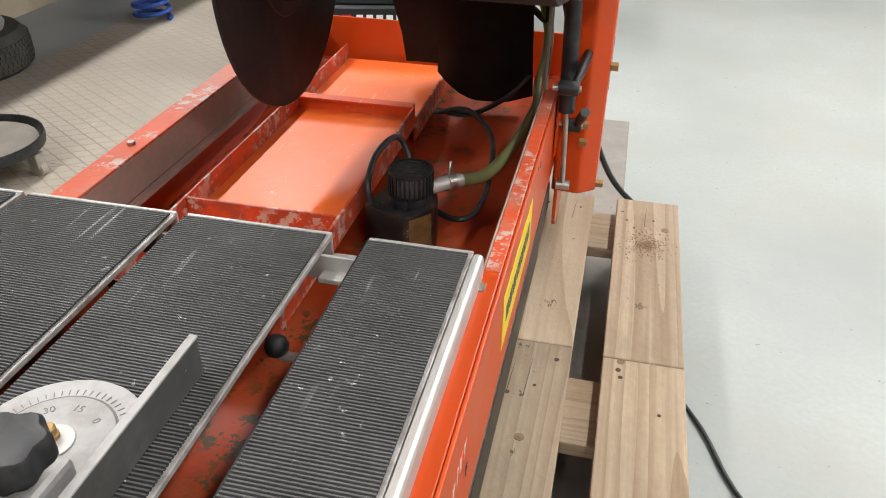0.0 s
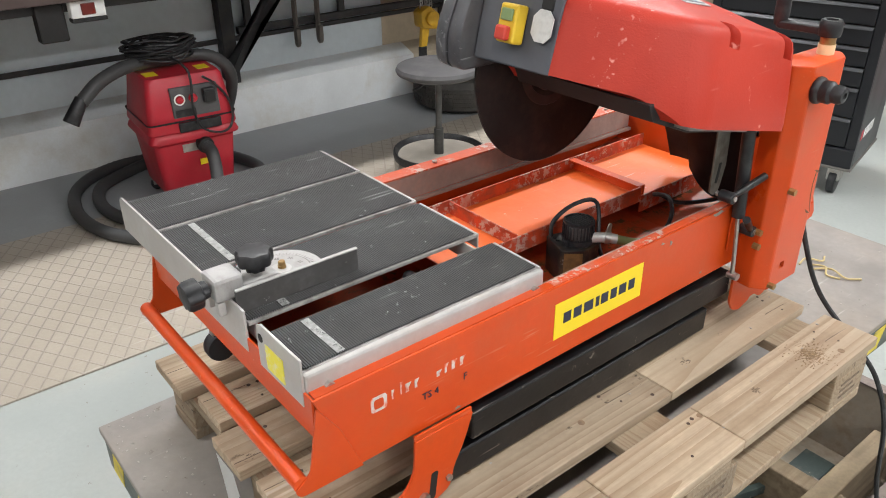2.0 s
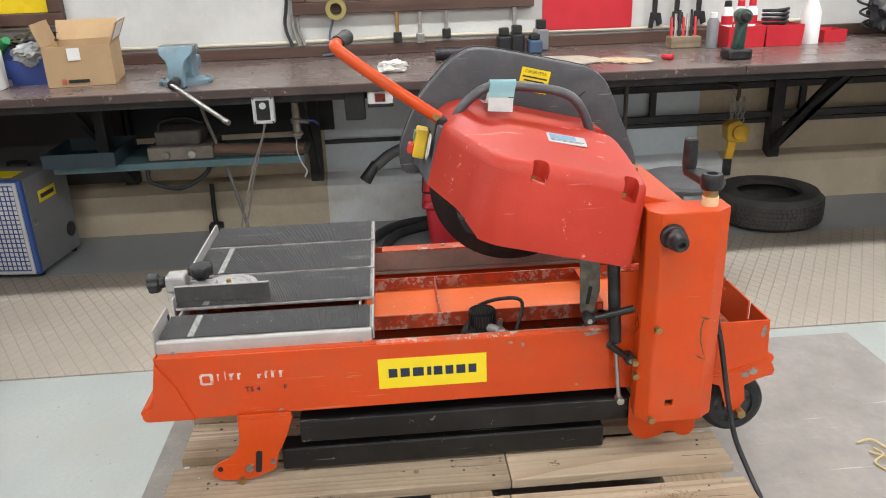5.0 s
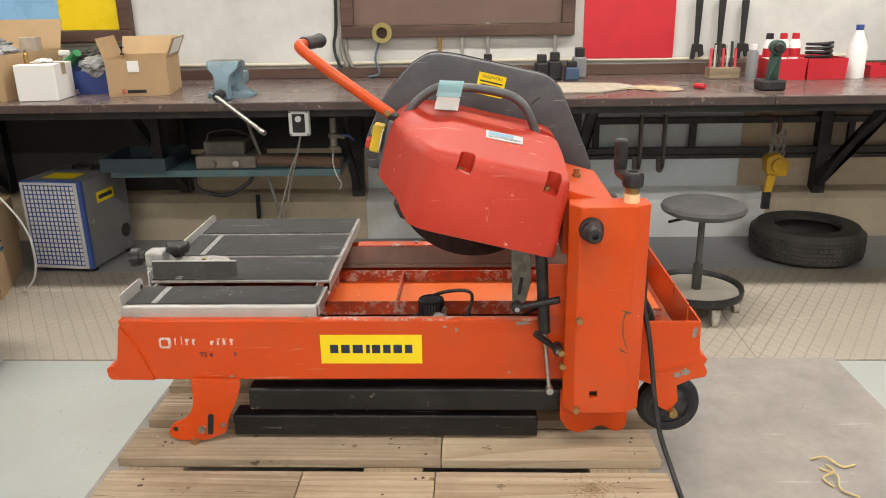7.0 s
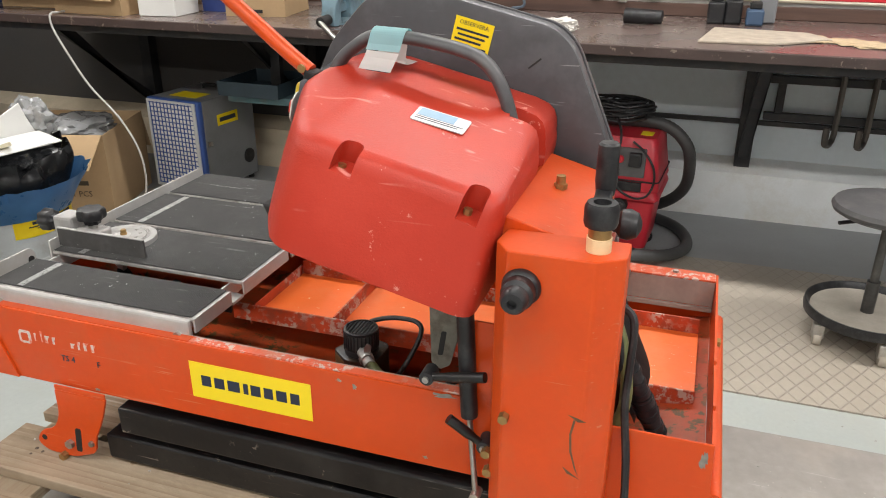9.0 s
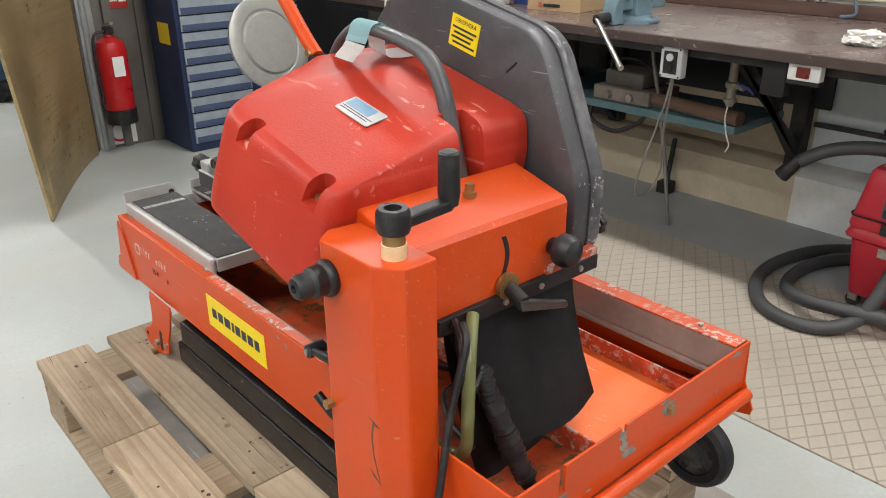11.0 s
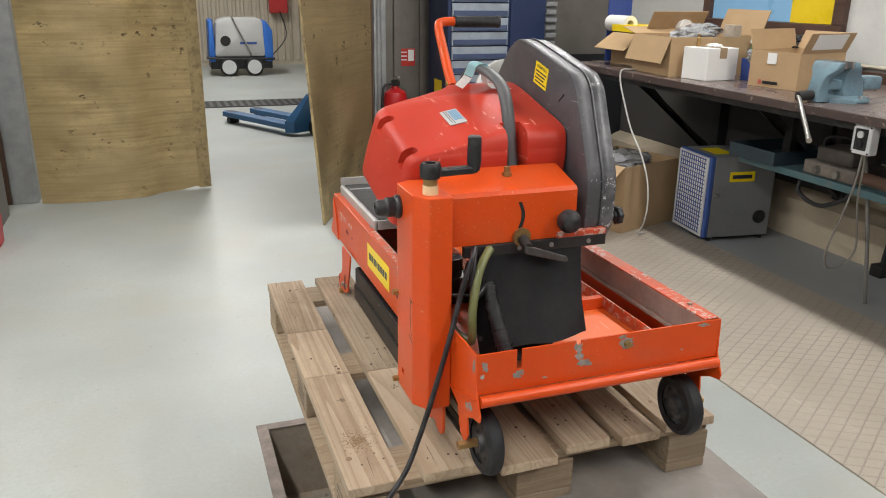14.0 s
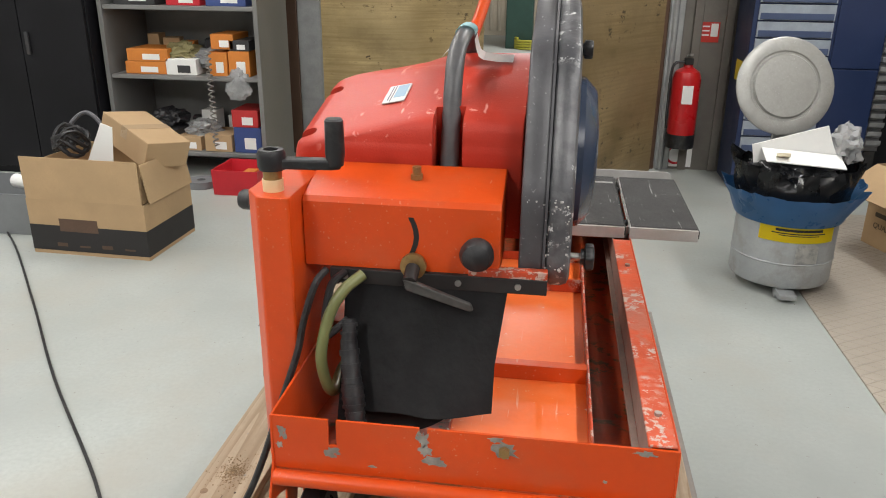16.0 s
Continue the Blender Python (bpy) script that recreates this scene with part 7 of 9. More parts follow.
crumple("work_glove", (-2.56, -0.05, BT + 0.028), (0.05, 0.075, 0.032), surface("white_cotton", (0.66, 0.64, 0.60), 0.95, var=0.15, scale=30, bump=0.5), "crumpled white cotton work glove on the bench", "glove", 2.0)
solo("black_coupling", rod((-2.92, 0.20, BT + 0.04), (-2.90, 0.38, BT + 0.04), 0.038, 0.032, n=20, bevel=0.004), BLACK, "black plastic hose coupling on the bench", "coupling", smooth=True)

# batteries, rag, tools on the bench
for i, (y, x, h, m) in enumerate(((0.62, -3.10, 0.15, BLACK), (0.70, -3.12, 0.16, BLACK), (0.80, -3.08, 0.11, surface("dark_blue_plastic", (0.05, 0.09, 0.16), 0.5, var=0.1)), (0.86, -3.2, 0.18, GREYBODY))):
    bat = thing("battery_pack", pose(x, y, BT), "power tool battery pack standing on the bench", "battery pack", "battery packs")
    part("shell", box((x - 0.05, y - 0.04, BT + 0.001), (x + 0.05, y + 0.04, BT + h * 0.7), 0.01), m, bat)
    part("terminal", box((x - 0.03, y - 0.028, BT + h * 0.7), (x + 0.03, y + 0.028, BT + h), 0.006), DARK, bat)
rag = prism([(-2.40, 0.56), (-2.42, 0.86), (-2.62, 1.10), (-2.80, 1.02), (-2.86, 0.62)], "z", BT + 0.001, BT + 0.012, 0.003)
solo("floor_cloth", rag, BEIGERAG, "flat beige cleaning cloth on the bench", "cloth")
for k, (x, y) in enumerate(((-2.62, 1.16), (-2.56, 1.24), (-2.66, 1.02))):
    crumple("sawdust", (x, y, BT + 0.004), (0.10, 0.09, 0.004), surface("sawdust", (0.50, 0.38, 0.24), 0.95, var=0.2, scale=40), "thin patch of sawdust on the bench", "sawdust", 20.0 + k)["kind"] = "stuff"
drill = thing("cordless_drill", pose(-2.49, 1.765, BT), "dark green cordless drill standing on its battery", "cordless drill")
DG = surface("dark_green_plastic", (0.03, 0.075, 0.06), 0.45, var=0.15)
part("battery", box((-2.55, 1.70, BT + 0.001), (-2.43, 1.83, BT + 0.055), 0.012), BLACK, drill, "black battery with pale print")
part("handle", prism(rounded([(1.74, BT + 0.05), (1.80, BT + 0.05), (1.805, BT + 0.19), (1.755, BT + 0.19)], 0.012), "x", -2.515, -2.465, 0.01), DG, drill, "", True)
part("motor", rod((-2.56, 1.80, BT + 0.215), (-2.41, 1.76, BT + 0.222), 0.037, n=20, bevel=0.008), DG, drill, "", True)
part("chuck", rod((-2.41, 1.76, BT + 0.222), (-2.36, 1.747, BT + 0.224), 0.026, 0.018, n=16), BLACK, drill, "", True)
scr = thing("screwdriver", pose(-2.55, 1.42, BT), "small screwdriver with a red handle", "screwdriver")
part("handle", rod((-2.53, 1.44, BT + 0.016), (-2.58, 1.40, BT + 0.016), 0.015, n=12, bevel=0.003), PLASTICRED, scr, "red handle", True)
part("shaft", rod((-2.58, 1.40, BT + 0.016), (-2.66, 1.34, BT + 0.012), 0.004, n=8), STEEL, scr)
wood = thing("wrench_block", pose(-3.05, 1.70, BT), "pale wooden block holding red-handled tools", "tool block")
part("block", box((-3.10, 1.60, BT + 0.001), (-3.0, 1.78, BT + 0.065), 0.004), TIMBER, wood)
for k in range(7):
    y = 1.615 + 0.024 * k
    part("tool", rod((-3.05, y, BT + 0.06), (-3.09, y + 0.01, BT + 0.17 + 0.02 * (k % 3)), 0.008, n=8), (PLASTICRED, STEEL, DARK)[k % 3], wood)
can = thing("spray_can", pose(-2.99, 1.83, BT), "grey spray can with a white cap", "spray can", "cans")
part("can", lathe([(0, BT + 0.001), (0.033, BT + 0.001), (0.033, BT + 0.15), (0.022, BT + 0.17), (0.0, BT + 0.17)], (-2.97, 1.83, 0), n=20), GREYBODY, can, "", True)
part("cap", lathe([(0, BT + 0.17), (0.02, BT + 0.17), (0.02, BT + 0.20), (0, BT + 0.20)], (-2.97, 1.83, 0), n=16), PAPER, can, "", True)
for ya, yb in ((1.90, 2.12), (2.125, 2.35)):
    open_box("parts_bin", (-3.20, ya, BT + 0.001), (-2.90, yb, BT + 0.12), 0.004, PLASTICRED, "red plastic parts bin on the bench", "parts bin", group="red parts bins")
for y in (1.95, 2.03, 2.10):
    c2 = thing("spray_can", pose(-3.05, y, BT), "white and red spray can in the bin", "spray can", "cans")
    part("can", lathe([(0, BT + 0.006), (0.032, BT + 0.006), (0.032, BT + 0.20), (0.02, BT + 0.222), (0, BT + 0.222)], (-3.06, y, 0), n=18), PAPER, c2, "", True)
    part("cap", lathe([(0, BT + 0.222), (0.022, BT + 0.222), (0.020, BT + 0.255), (0, BT + 0.256)], (-3.06, y, 0), n=16), PLASTICRED if y > 2.0 else DARK, c2, "", True)
    part("can_band", lathe([(0.0322, BT + 0.12), (0.0326, BT + 0.12), (0.0326, BT + 0.17), (0.0322, BT + 0.17), (0.0322, BT + 0.12)], (-3.06, y, 0), n=18), PLASTICRED, c2, "", True)
solo("cable_coil", tube([(-3.05 + 0.07 * math.cos(i * 0.9), 2.24 + 0.07 * math.sin(i * 0.9), BT + 0.10 + i * 0.0035) for i in range(30)], 0.009, 6, 3), BLACK, "coil of black cable heaped in the red bin", "cable coil", smooth=True)
jug = thing("white_jug", pose(-2.98, 2.43, BT), "white plastic bottle with a blue cap", "bottle")
part("jug", lathe([(0, BT + 0.001), (0.055, BT + 0.001), (0.055, BT + 0.18), (0.03, BT + 0.24), (0.02, BT + 0.27), (0, BT + 0.27)], (-2.99, 2.43, 0), n=20), PAPER, jug, "", True)
part("cap", lathe([(0, BT + 0.27), (0.022, BT + 0.27), (0.022, BT + 0.30), (0, BT + 0.30)], (-2.99, 2.43, 0), n=16), BLUETRIM, jug, "", True)
open_box("parts_bin", (-3.15, 2.52, BT + 0.001), (-2.98, 2.66, BT + 0.07), 0.004, PLASTICRED, "small red plastic parts bin", "parts bin", group="red parts bins")

# on the wall above the bench
win = thing("window_1", pose(-3.35, -2.55, 1.32), "brown framed window with blue and yellow panes", "window", kind="structure")
for lo, hi in (((-3.361, -3.30, 1.30), (-3.31, -1.95, 1.37)), ((-3.361, -3.30, 1.372), (-3.31, -3.22, 2.30)), ((-3.361, -2.03, 1.372), (-3.31, -1.95, 2.30)), ((-3.361, -3.30, 2.302), (-3.31, -1.95, 2.38))):
    part("window_frame", box(lo, hi, 0.004), BROWNWOOD, win)
part("pane", box((-3.355, -3.219, 1.373), (-3.345, -2.42, 2.30)), surface("sky_blue_film", (0.25, 0.48, 0.72), 0.3, var=0.06, bump=0), win, "pale blue pane")
part("pane", box((-3.355, -2.418, 1.373), (-3.345, -2.031, 2.30)), surface("yellow_film", (0.80, 0.58, 0.02), 0.3, var=0.06, bump=0), win, "yellow pane")
win2 = thing("window_2", pose(-3.35, 0.10, 1.32), "boarded brown framed window above the bench", "window", kind="structure")
for lo, hi in (((-3.361, -0.62, 1.30), (-3.31, 0.84, 1.37)), ((-3.361, -0.62, 1.372), (-3.31, -0.54, 2.30)), ((-3.361, 0.76, 1.372), (-3.31, 0.84, 2.30))):
    part("window_frame", box(lo, hi, 0.004), BROWNWOOD, win2)
part("panel", box((-3.358, -0.538, 1.373), (-3.34, 0.758, 2.30)), surface("brown_board", (0.15, 0.095, 0.075), 0.6, var=0.12), win2, "brown board in place of glass")
solo("tool_board", box((-3.361, 0.90, 1.15), (-3.335, 1.46, 1.75), 0.003), PLASTICRED, "red painted tool board on the wall", "tool board")
for y, z, kind in ((-0.36, 1.33, "tape"), (0.0, 1.25, "pliers"), (0.14, 1.24, "ruler"), (0.30, 1.26, "spanner"), (0.72, 1.22, "snips")):
    if kind == "tape":
        solo("tape_roll", lathe([(0.035, -0.02), (0.062, -0.02), (0.062, 0.02), (0.035, 0.02), (0.035, -0.02)], m=Matrix.Translation((-3.285, y, z)) @ pose(0, 0, 0, 0, 90, 0), n=28), surface("brass_yellow", (0.34, 0.28, 0.10), 0.4, var=0.15), "yellow-brown tape roll hung on the wall", "tape roll", smooth=True)
        solo("hanging_strap", tube([(-3.30, y - 0.02, z - 0.05), (-3.30, y - 0.05, z - 0.16), (-3.30, y - 0.03, z - 0.25), (-3.30, y - 0.10, z - 0.27)], 0.008, 6), surface("slate_cord", (0.10, 0.13, 0.17), 0.6, var=0.2), "dark blue strap hanging down the wall", "strap")
    else:
        tool = thing("hand_tool", pose(-3.33, y, z), "hand tool hanging on the wall", "hand tool", "hung tools")
        part("shank", box((-3.33, y - 0.012, z - 0.08), (-3.318, y + 0.012, z + 0.12), 0.003), STEEL if kind != "pliers" else BRASS, tool)
        part("head", box((-3.332, y - 0.026, z - 0.13), (-3.315, y + 0.026, z - 0.07), 0.006), DARK if kind != "ruler" else STEEL, tool)
for y, s in ((1.60, 1.0), (1.74, 1.0), (1.88, 0.9)):
    wr = thing("adjustable_wrench", pose(-3.33, y, 1.25), "dark adjustable wrench hanging on the wall", "wrench", "wall wrenches")
    part("handle", prism(rounded([(y - 0.014, 1.22), (y + 0.014, 1.22), (y + 0.022, 1.22 + 0.30 * s), (y - 0.022, 1.22 + 0.30 * s)], 0.008), "x", -3.335, -3.318, 0.004), DARK, wr)
    part("jaw", prism(rounded([(y - 0.035, 1.14), (y - 0.008, 1.14), (y - 0.004, 1.185), (y + 0.012, 1.185), (y + 0.02, 1.15), (y + 0.05, 1.165), (y + 0.038, 1.23), (y - 0.025, 1.235)], 0.006), "x", -3.338, -3.315, 0.004), DARK, wr)
solo("wall_conduit", tube([(-3.345, -1.95, 1.145), (-3.345, -0.8, 1.140), (-3.345, 0.3, 1.148), (-3.345, 1.6, 1.14), (-3.345, 2.6, 1.15)], 0.011, 8, 3), surface("cream_conduit", (0.55, 0.50, 0.40), 0.6, var=0.12), "cream cable conduit clipped along the wall", "conduit", smooth=True)
solo("wall_conduit", tube([(-3.343, -1.94, 1.29), (-3.343, -2.2, 1.285), (-3.343, -3.0, 1.29)], 0.011, 8, 3), surface("cream_conduit_low", (0.50, 0.46, 0.38), 0.6, var=0.12), "cream cable conduit below the window", "conduit", smooth=True)
for y, m in ((-0.66, BLACK), (-0.615, GREYPVC), (-0.585, GREYPVC)):
    solo("wall_cable", tube([(-3.345, y, 2.6), (-3.345, y + 0.01, 1.5), (-3.34, y - 0.015, 1.25), (-3.33, y + 0.02, 1.12)], 0.010, 6, 4), m, "cable running down the wall", "cable", group="wall cables", smooth=True)
solo("air_hose", tube([(-3.20 + 0.03 * math.cos(i * 1.05), 2.75 + 0.05 * i / 12 + 0.03 * math.sin(i * 1.05) , 1.60 - i * 0.012) for i in range(44)], 0.008, 6, 3), BLACK, "black spiral air hose on the wall", "air hose", smooth=True)
crumple("cable_heap", (-3.15, 3.05, 1.22), (0.10, 0.16, 0.15), BLACK, "heap of black cables hanging on the wall", "cable heap", 31.0)

# ---- loose things round the saw ----
# dehumidifier
dm = Matrix.Translation((-2.62, -2.25, 0.0)) @ pose(0, 0, 0, 0, 0, -7)
dehum = thing("dehumidifier", dm, "grey box dehumidifier with a blue edge and a white grille", "dehumidifier", world=False)
part("body", box((-0.44, -0.19, 0.03), (0.0, 0.19, 0.565), 0.006), GREYBODY, dehum)
part("front_trim", box((0.0005, -0.192, 0.028), (0.035, 0.192, 0.567), 0.008), BLUETRIM, dehum, "blue front trim")
part("grille_back", box((0.0355, -0.165, 0.055), (0.038, 0.150, 0.545)), PAPER, dehum, "white filter mat")
for k in range(13):
    y = -0.165 + k * 0.0263
    part("grille_bar", box((0.038, y - 0.0025, 0.055), (0.0415, y + 0.0025, 0.545)), BLUETRIM, dehum)
for k in range(19):
    z = 0.058 + k * 0.0268
    part("grille_bar", box((0.0416, -0.167, z - 0.0025), (0.045, 0.152, z + 0.0025)), BLUETRIM, dehum)
for lo, hi in (((0.0355, -0.184, 0.036), (0.047, -0.168, 0.558)), ((0.0355, 0.153, 0.036), (0.047, 0.172, 0.558)), ((0.0355, -0.1675, 0.036), (0.047, 0.1525, 0.054)), ((0.0355, -0.1675, 0.546), (0.047, 0.1525, 0.558))):
    part("grille_frame", box(lo, hi, 0.002), WHITEMETAL, dehum, "pale grille frame")
part("sticker", box((-0.29, 0.1905, 0.40), (-0.11, 0.1915, 0.465)), YELLOW, dehum, "yellow rental sticker")
part("sticker_bar", box((-0.27, 0.1916, 0.42), (-0.13, 0.1921, 0.445)), INK, dehum)
part("sticker", box((-0.18, -0.10, 0.5655), (-0.05, 0.10, 0.5665)), YELLOW, dehum)
part("handle", tube([(-0.30, -0.06, 0.565), (-0.30, -0.05, 0.59), (-0.30, 0.05, 0.59), (-0.30, 0.06, 0.565)], 0.008, 8, 3), BLACK, dehum, "", True)
part("latch", box((-0.045, 0.1905, 0.30), (-0.015, 0.200, 0.325), 0.002), STEEL, dehum)
part("outlet", rod((-0.36, 0.1905, 0.16), (-0.36, 0.197, 0.16), 0.045, n=20), BLACK, dehum)
for x in (-0.40, -0.03):
    for y in (-0.16, 0.16):
        part("foot", rod((x, y, 0.004), (x, y, 0.03), 0.018, n=12), RUBBER, dehum)

# cardboard box with film beside it
bx = carton((0, 0, 0), (0.56, 0.54, 0.45), "open brown cardboard box stuffed with clear film", (("e", -32), ("w", -70)), Matrix.Translation((-2.325, -2.72, 0.009)) @ pose(0, 0, 0, 0, 0, 18), name="cardboard_box")
words("lettering", "QUANTITY  1 PCS", 0.045, Matrix.Translation((0.2805, -0.02, 0.12)) @ pose(0, 0, 0, 90, 0, 90), surface("box_ink", (0.06, 0.045, 0.03), 0.8, var=0.2), bx, "dark print QUANTITY 1 PCS")
part("print_bar", box((0.2802, -0.20, 0.17), (0.2808, 0.15, 0.195)), surface("box_ink_bar", (0.06, 0.045, 0.03), 0.8, var=0.2), bx)
crumple("plastic_film", (-2.325, -2.72, 0.425), (0.20, 0.19, 0.075), POLY, "crumpled clear plastic film in the box", "plastic film", 14.0)
solo("white_cable", tube([(-2.50, -2.70, BT + 0.01), (-2.30, -2.66, BT + 0.010), (-2.215, -2.64, BT + 0.009), (-2.2, -2.625, 0.99), (-2.2, -2.55, 0.85), (-2.2, -2.45, 0.70), (-2.2, -2.30, 0.55), (-2.2, -2.21, 0.40), (-2.2, -2.185, 0.25), (-2.2, -2.21, 0.12), (-2.22, -2.29, 0.03), (-2.30, -2.34, 0.016)], 0.0058, 8), surface("greyed_white_cable", (0.50, 0.49, 0.46), 0.5, var=0.1), "white mains cable hanging over the bench edge", "cable", smooth=True)

# red wet vacuum
vm = Matrix.Translation((-2.62, 0.285, 0.0)) @ pose(0, 0, 0, 0, 0, -4) @ Matrix.Scale(0.935, 4)
vac = thing("wet_vacuum", vm, "red industrial wet vacuum with a black control panel", "vacuum cleaner", world=False)
VRED = surface("vacuum_red", (0.50, 0.018, 0.035), 0.45, var=0.12, scale=7, stain=(0.32, 0.06, 0.07), amount=0.35, stain_scale=8)


def vbox(z0, z1, w0, w1, d0, d1, r=0.04):
    return loft([[(x, y, z) for x, y in rounded([(-d / 2, -w / 2), (d / 2, -w / 2), (d / 2, w / 2), (-d / 2, w / 2)], r)] for z, w, d in ((z0, w0, d0), (z0 + 0.01, w0 + 0.006, d0 + 0.006), (z1 - 0.015, w1, d1), (z1, w1 - 0.02, d1 - 0.02))])


part("tank", vbox(0.075, 0.345, 0.35, 0.40, 0.33, 0.38), VRED, vac, "", True)
part("rim", vbox(0.346, 0.392, 0.44, 0.43, 0.42, 0.41), VRED, vac, "", True)
part("motor_head", vbox(0.393, 0.650, 0.43, 0.37, 0.41, 0.34), VRED, vac, "", True)
part("seam_band", vbox(0.440, 0.455, 0.433, 0.430, 0.413, 0.410), BLACK, vac)
panel = part("panel", prism([(0.160, 0.463), (0.2055, 0.463), (0.1905, 0.603), (0.160, 0.603)], "y", -0.088, 0.140, 0.004), surface("charcoal_panel", (0.085, 0.083, 0.085), 0.5, var=0.2, scale=20), vac, "charcoal control panel")
tilt = pose(0, 0, 0, 0, 84, 0)
for y, r in ((-0.048, 0.018), (0.016, 0.021)):
    part("dial", lathe([(0.0, 0.0), (r, 0.0), (r * 0.92, 0.011), (r * 0.8, 0.014), (0.0, 0.014)], m=Matrix.Translation((0.1965, y, 0.546)) @ tilt, n=24), PLASTICRED, panel, "red dial", True)
    part("dial_grip", box((0.2095, y - r * 0.8, 0.543), (0.2155, y + r * 0.8, 0.550), 0.001), PLASTICRED, panel)
part("dial_ring", lathe([(0.020, 0.0), (0.0265, 0.0), (0.0265, 0.0035), (0.020, 0.0035), (0.020, 0.0)], m=Matrix.Translation((0.1965, -0.048, 0.546)) @ tilt, n=28), PAPER, panel, "white ring")
outlet = part("outlet", box((0.190, 0.062, 0.518), (0.224, 0.122, 0.586), 0.006), BLACK, panel, "black power outlet with a lid")
part("outlet_lid", box((0.2243, 0.069, 0.524), (0.229, 0.115, 0.572), 0.002), DARK, outlet)
part("rating_field", box((0.206, -0.078, 0.466), (0.2068, 0.020, 0.500)), BLACK, panel)
part("dial_plate", box((0.19, -0.074, 0.392), (0.216, 0.132, 0.437), 0.003), BLACK, vac, "black plate on the rim")
part("metal_label", box((0.192, -0.070, 0.285), (0.1935, 0.005, 0.325)), STEEL, vac, "small metal rating label")
part("sticker", box((0.188, 0.005, 0.205), (0.1895, 0.095, 0.235)), YELLOW, vac, "small yellow sticker")
for y in (-0.13, 0.12):
    part("top_sticker", box((0.02, y - 0.03, 0.6505), (0.10, y + 0.03, 0.652)), YELLOW, vac)
part("inlet", rod((0.17, 0.035, 0.315), (0.232, 0.035, 0.310), 0.040, n=20, bevel=0.005), DARK, vac, "", True)
for y in (-0.15, 0.15):
    for x in (-0.12, 0.13):
        cas = part("caster", rod((x - 0.015, y, 0.036), (x + 0.015, y, 0.036), 0.030, n=18, bevel=0.004), BLACK, vac, "", True)
        part("caster_fork", box((x - 0.02, y - 0.02, 0.036), (x + 0.02, y + 0.02, 0.082), 0.004), STEEL, cas)
HOSE = surface("dark_grey_hose", (0.050, 0.050, 0.051), 0.55, var=0.2, scale=20)
path = [(-2.41, 0.305, 0.290), (-2.35, 0.305, 0.262), (-2.29, 0.285, 0.15), (-2.24, 0.245, 0.065), (-2.15, 0.16, 0.036), (-2.12, 0.04, 0.034), (-2.17, -0.09, 0.034), (-2.30, -0.19, 0.034), (-2.46, -0.245, 0.034), (-2.66, -0.25, 0.034), (-2.88, -0.19, 0.034), (-3.04, -0.05, 0.034), (-3.10, 0.14, 0.034), (-3.05, 0.36, 0.034), (-2.90, 0.56, 0.036), (-2.66, 0.63, 0.042), (-2.43, 0.56, 0.070), (-2.29, 0.36, 0.098), (-2.245, 0.16, 0.092), (-2.26, 0.04, 0.075), (-2.36, -0.08, 0.050), (-2.52, -0.135, 0.036), (-2.70, -0.135, 0.034), (-2.87, -0.07, 0.034), (-2.97, 0.08, 0.036), (-2.99, 0.30, 0.07), (-2.95, 0.48, 0.14), (-2.83, 0.58, 0.27), (-2.72, 0.595, 0.43), (-2.66, 0.565, 0.55), (-2.65, 0.46, 0.632), (-2.66, 0.27, 0.640), (-2.58, 0.10, 0.660), (-2.53, 0.00, 0.655), (-2.49, -0.09, 0.628), (-2.46, -0.17, 0.575)]
solo("vacuum_hose", tube(path, 0.0285, 14, 14, wave=0.0010), HOSE, "long dark ribbed vacuum hose looped twice round the machine", "vacuum hose", smooth=True)
solo("hose_nozzle", rod((-2.462, -0.165, 0.592), (-2.448, -0.232, 0.500), 0.026, 0.034, n=18, bevel=0.004), BLACK, "black nozzle on the free end of the vacuum hose", "hose nozzle", smooth=True)
coil = []
rng = random.Random(8)
for i in range(110):
    a = i * 0.55
    coil.append((-2.63 + (0.085 + 0.045 * rng.random()) * math.cos(a), 0.245 + (0.115 + 0.055 * rng.random()) * math.sin(a), 0.672 + 0.0006 * i + 0.016 * math.sin(a * 0.7) + 0.012 * rng.random()))
solo("vacuum_cable", tube(coil + [(-2.47, 0.27, 0.66), (-2.425, 0.285, 0.60), (-2.405, 0.27, 0.50), (-2.40, 0.275, 0.43), (-2.395, 0.30, 0.375), (-2.385, 0.37, 0.345), (-2.39, 0.425, 0.36), (-2.405, 0.45, 0.42), (-2.42, 0.44, 0.49), (-2.425, 0.39, 0.56), (-2.425, 0.34, 0.60)], 0.0058, 6, 3), BLACK, "coil of black mains cable resting on the vacuum", "cable coil", smooth=True)

# mechanic's stool
SX, SY = -1.985, 1.325
stool = thing("mechanic_stool", pose(SX, SY, 0), "black round roller stool with a dish base", "stool")
SEAT = surface("grey_black_seat", (0.075, 0.073, 0.075), 0.55, var=0.15, scale=10, stain=(0.16, 0.15, 0.15), amount=0.4, stain_scale=8)
part("seat", lathe([(0, 0.520), (0.17, 0.520), (0.198, 0.535), (0.204, 0.550), (0.196, 0.566), (0.17, 0.575), (0, 0.577)], (SX, SY, 0), n=48), SEAT, stool, "dusty black round seat", True)
part("seat_plate", rod((SX, SY, 0.49), (SX, SY, 0.52), 0.06, n=20), BLACK, stool)
part("lever", rod((SX - 0.02, SY - 0.05, 0.495), (SX + 0.03, SY - 0.17, 0.485), 0.008, n=8), BLACK, stool)
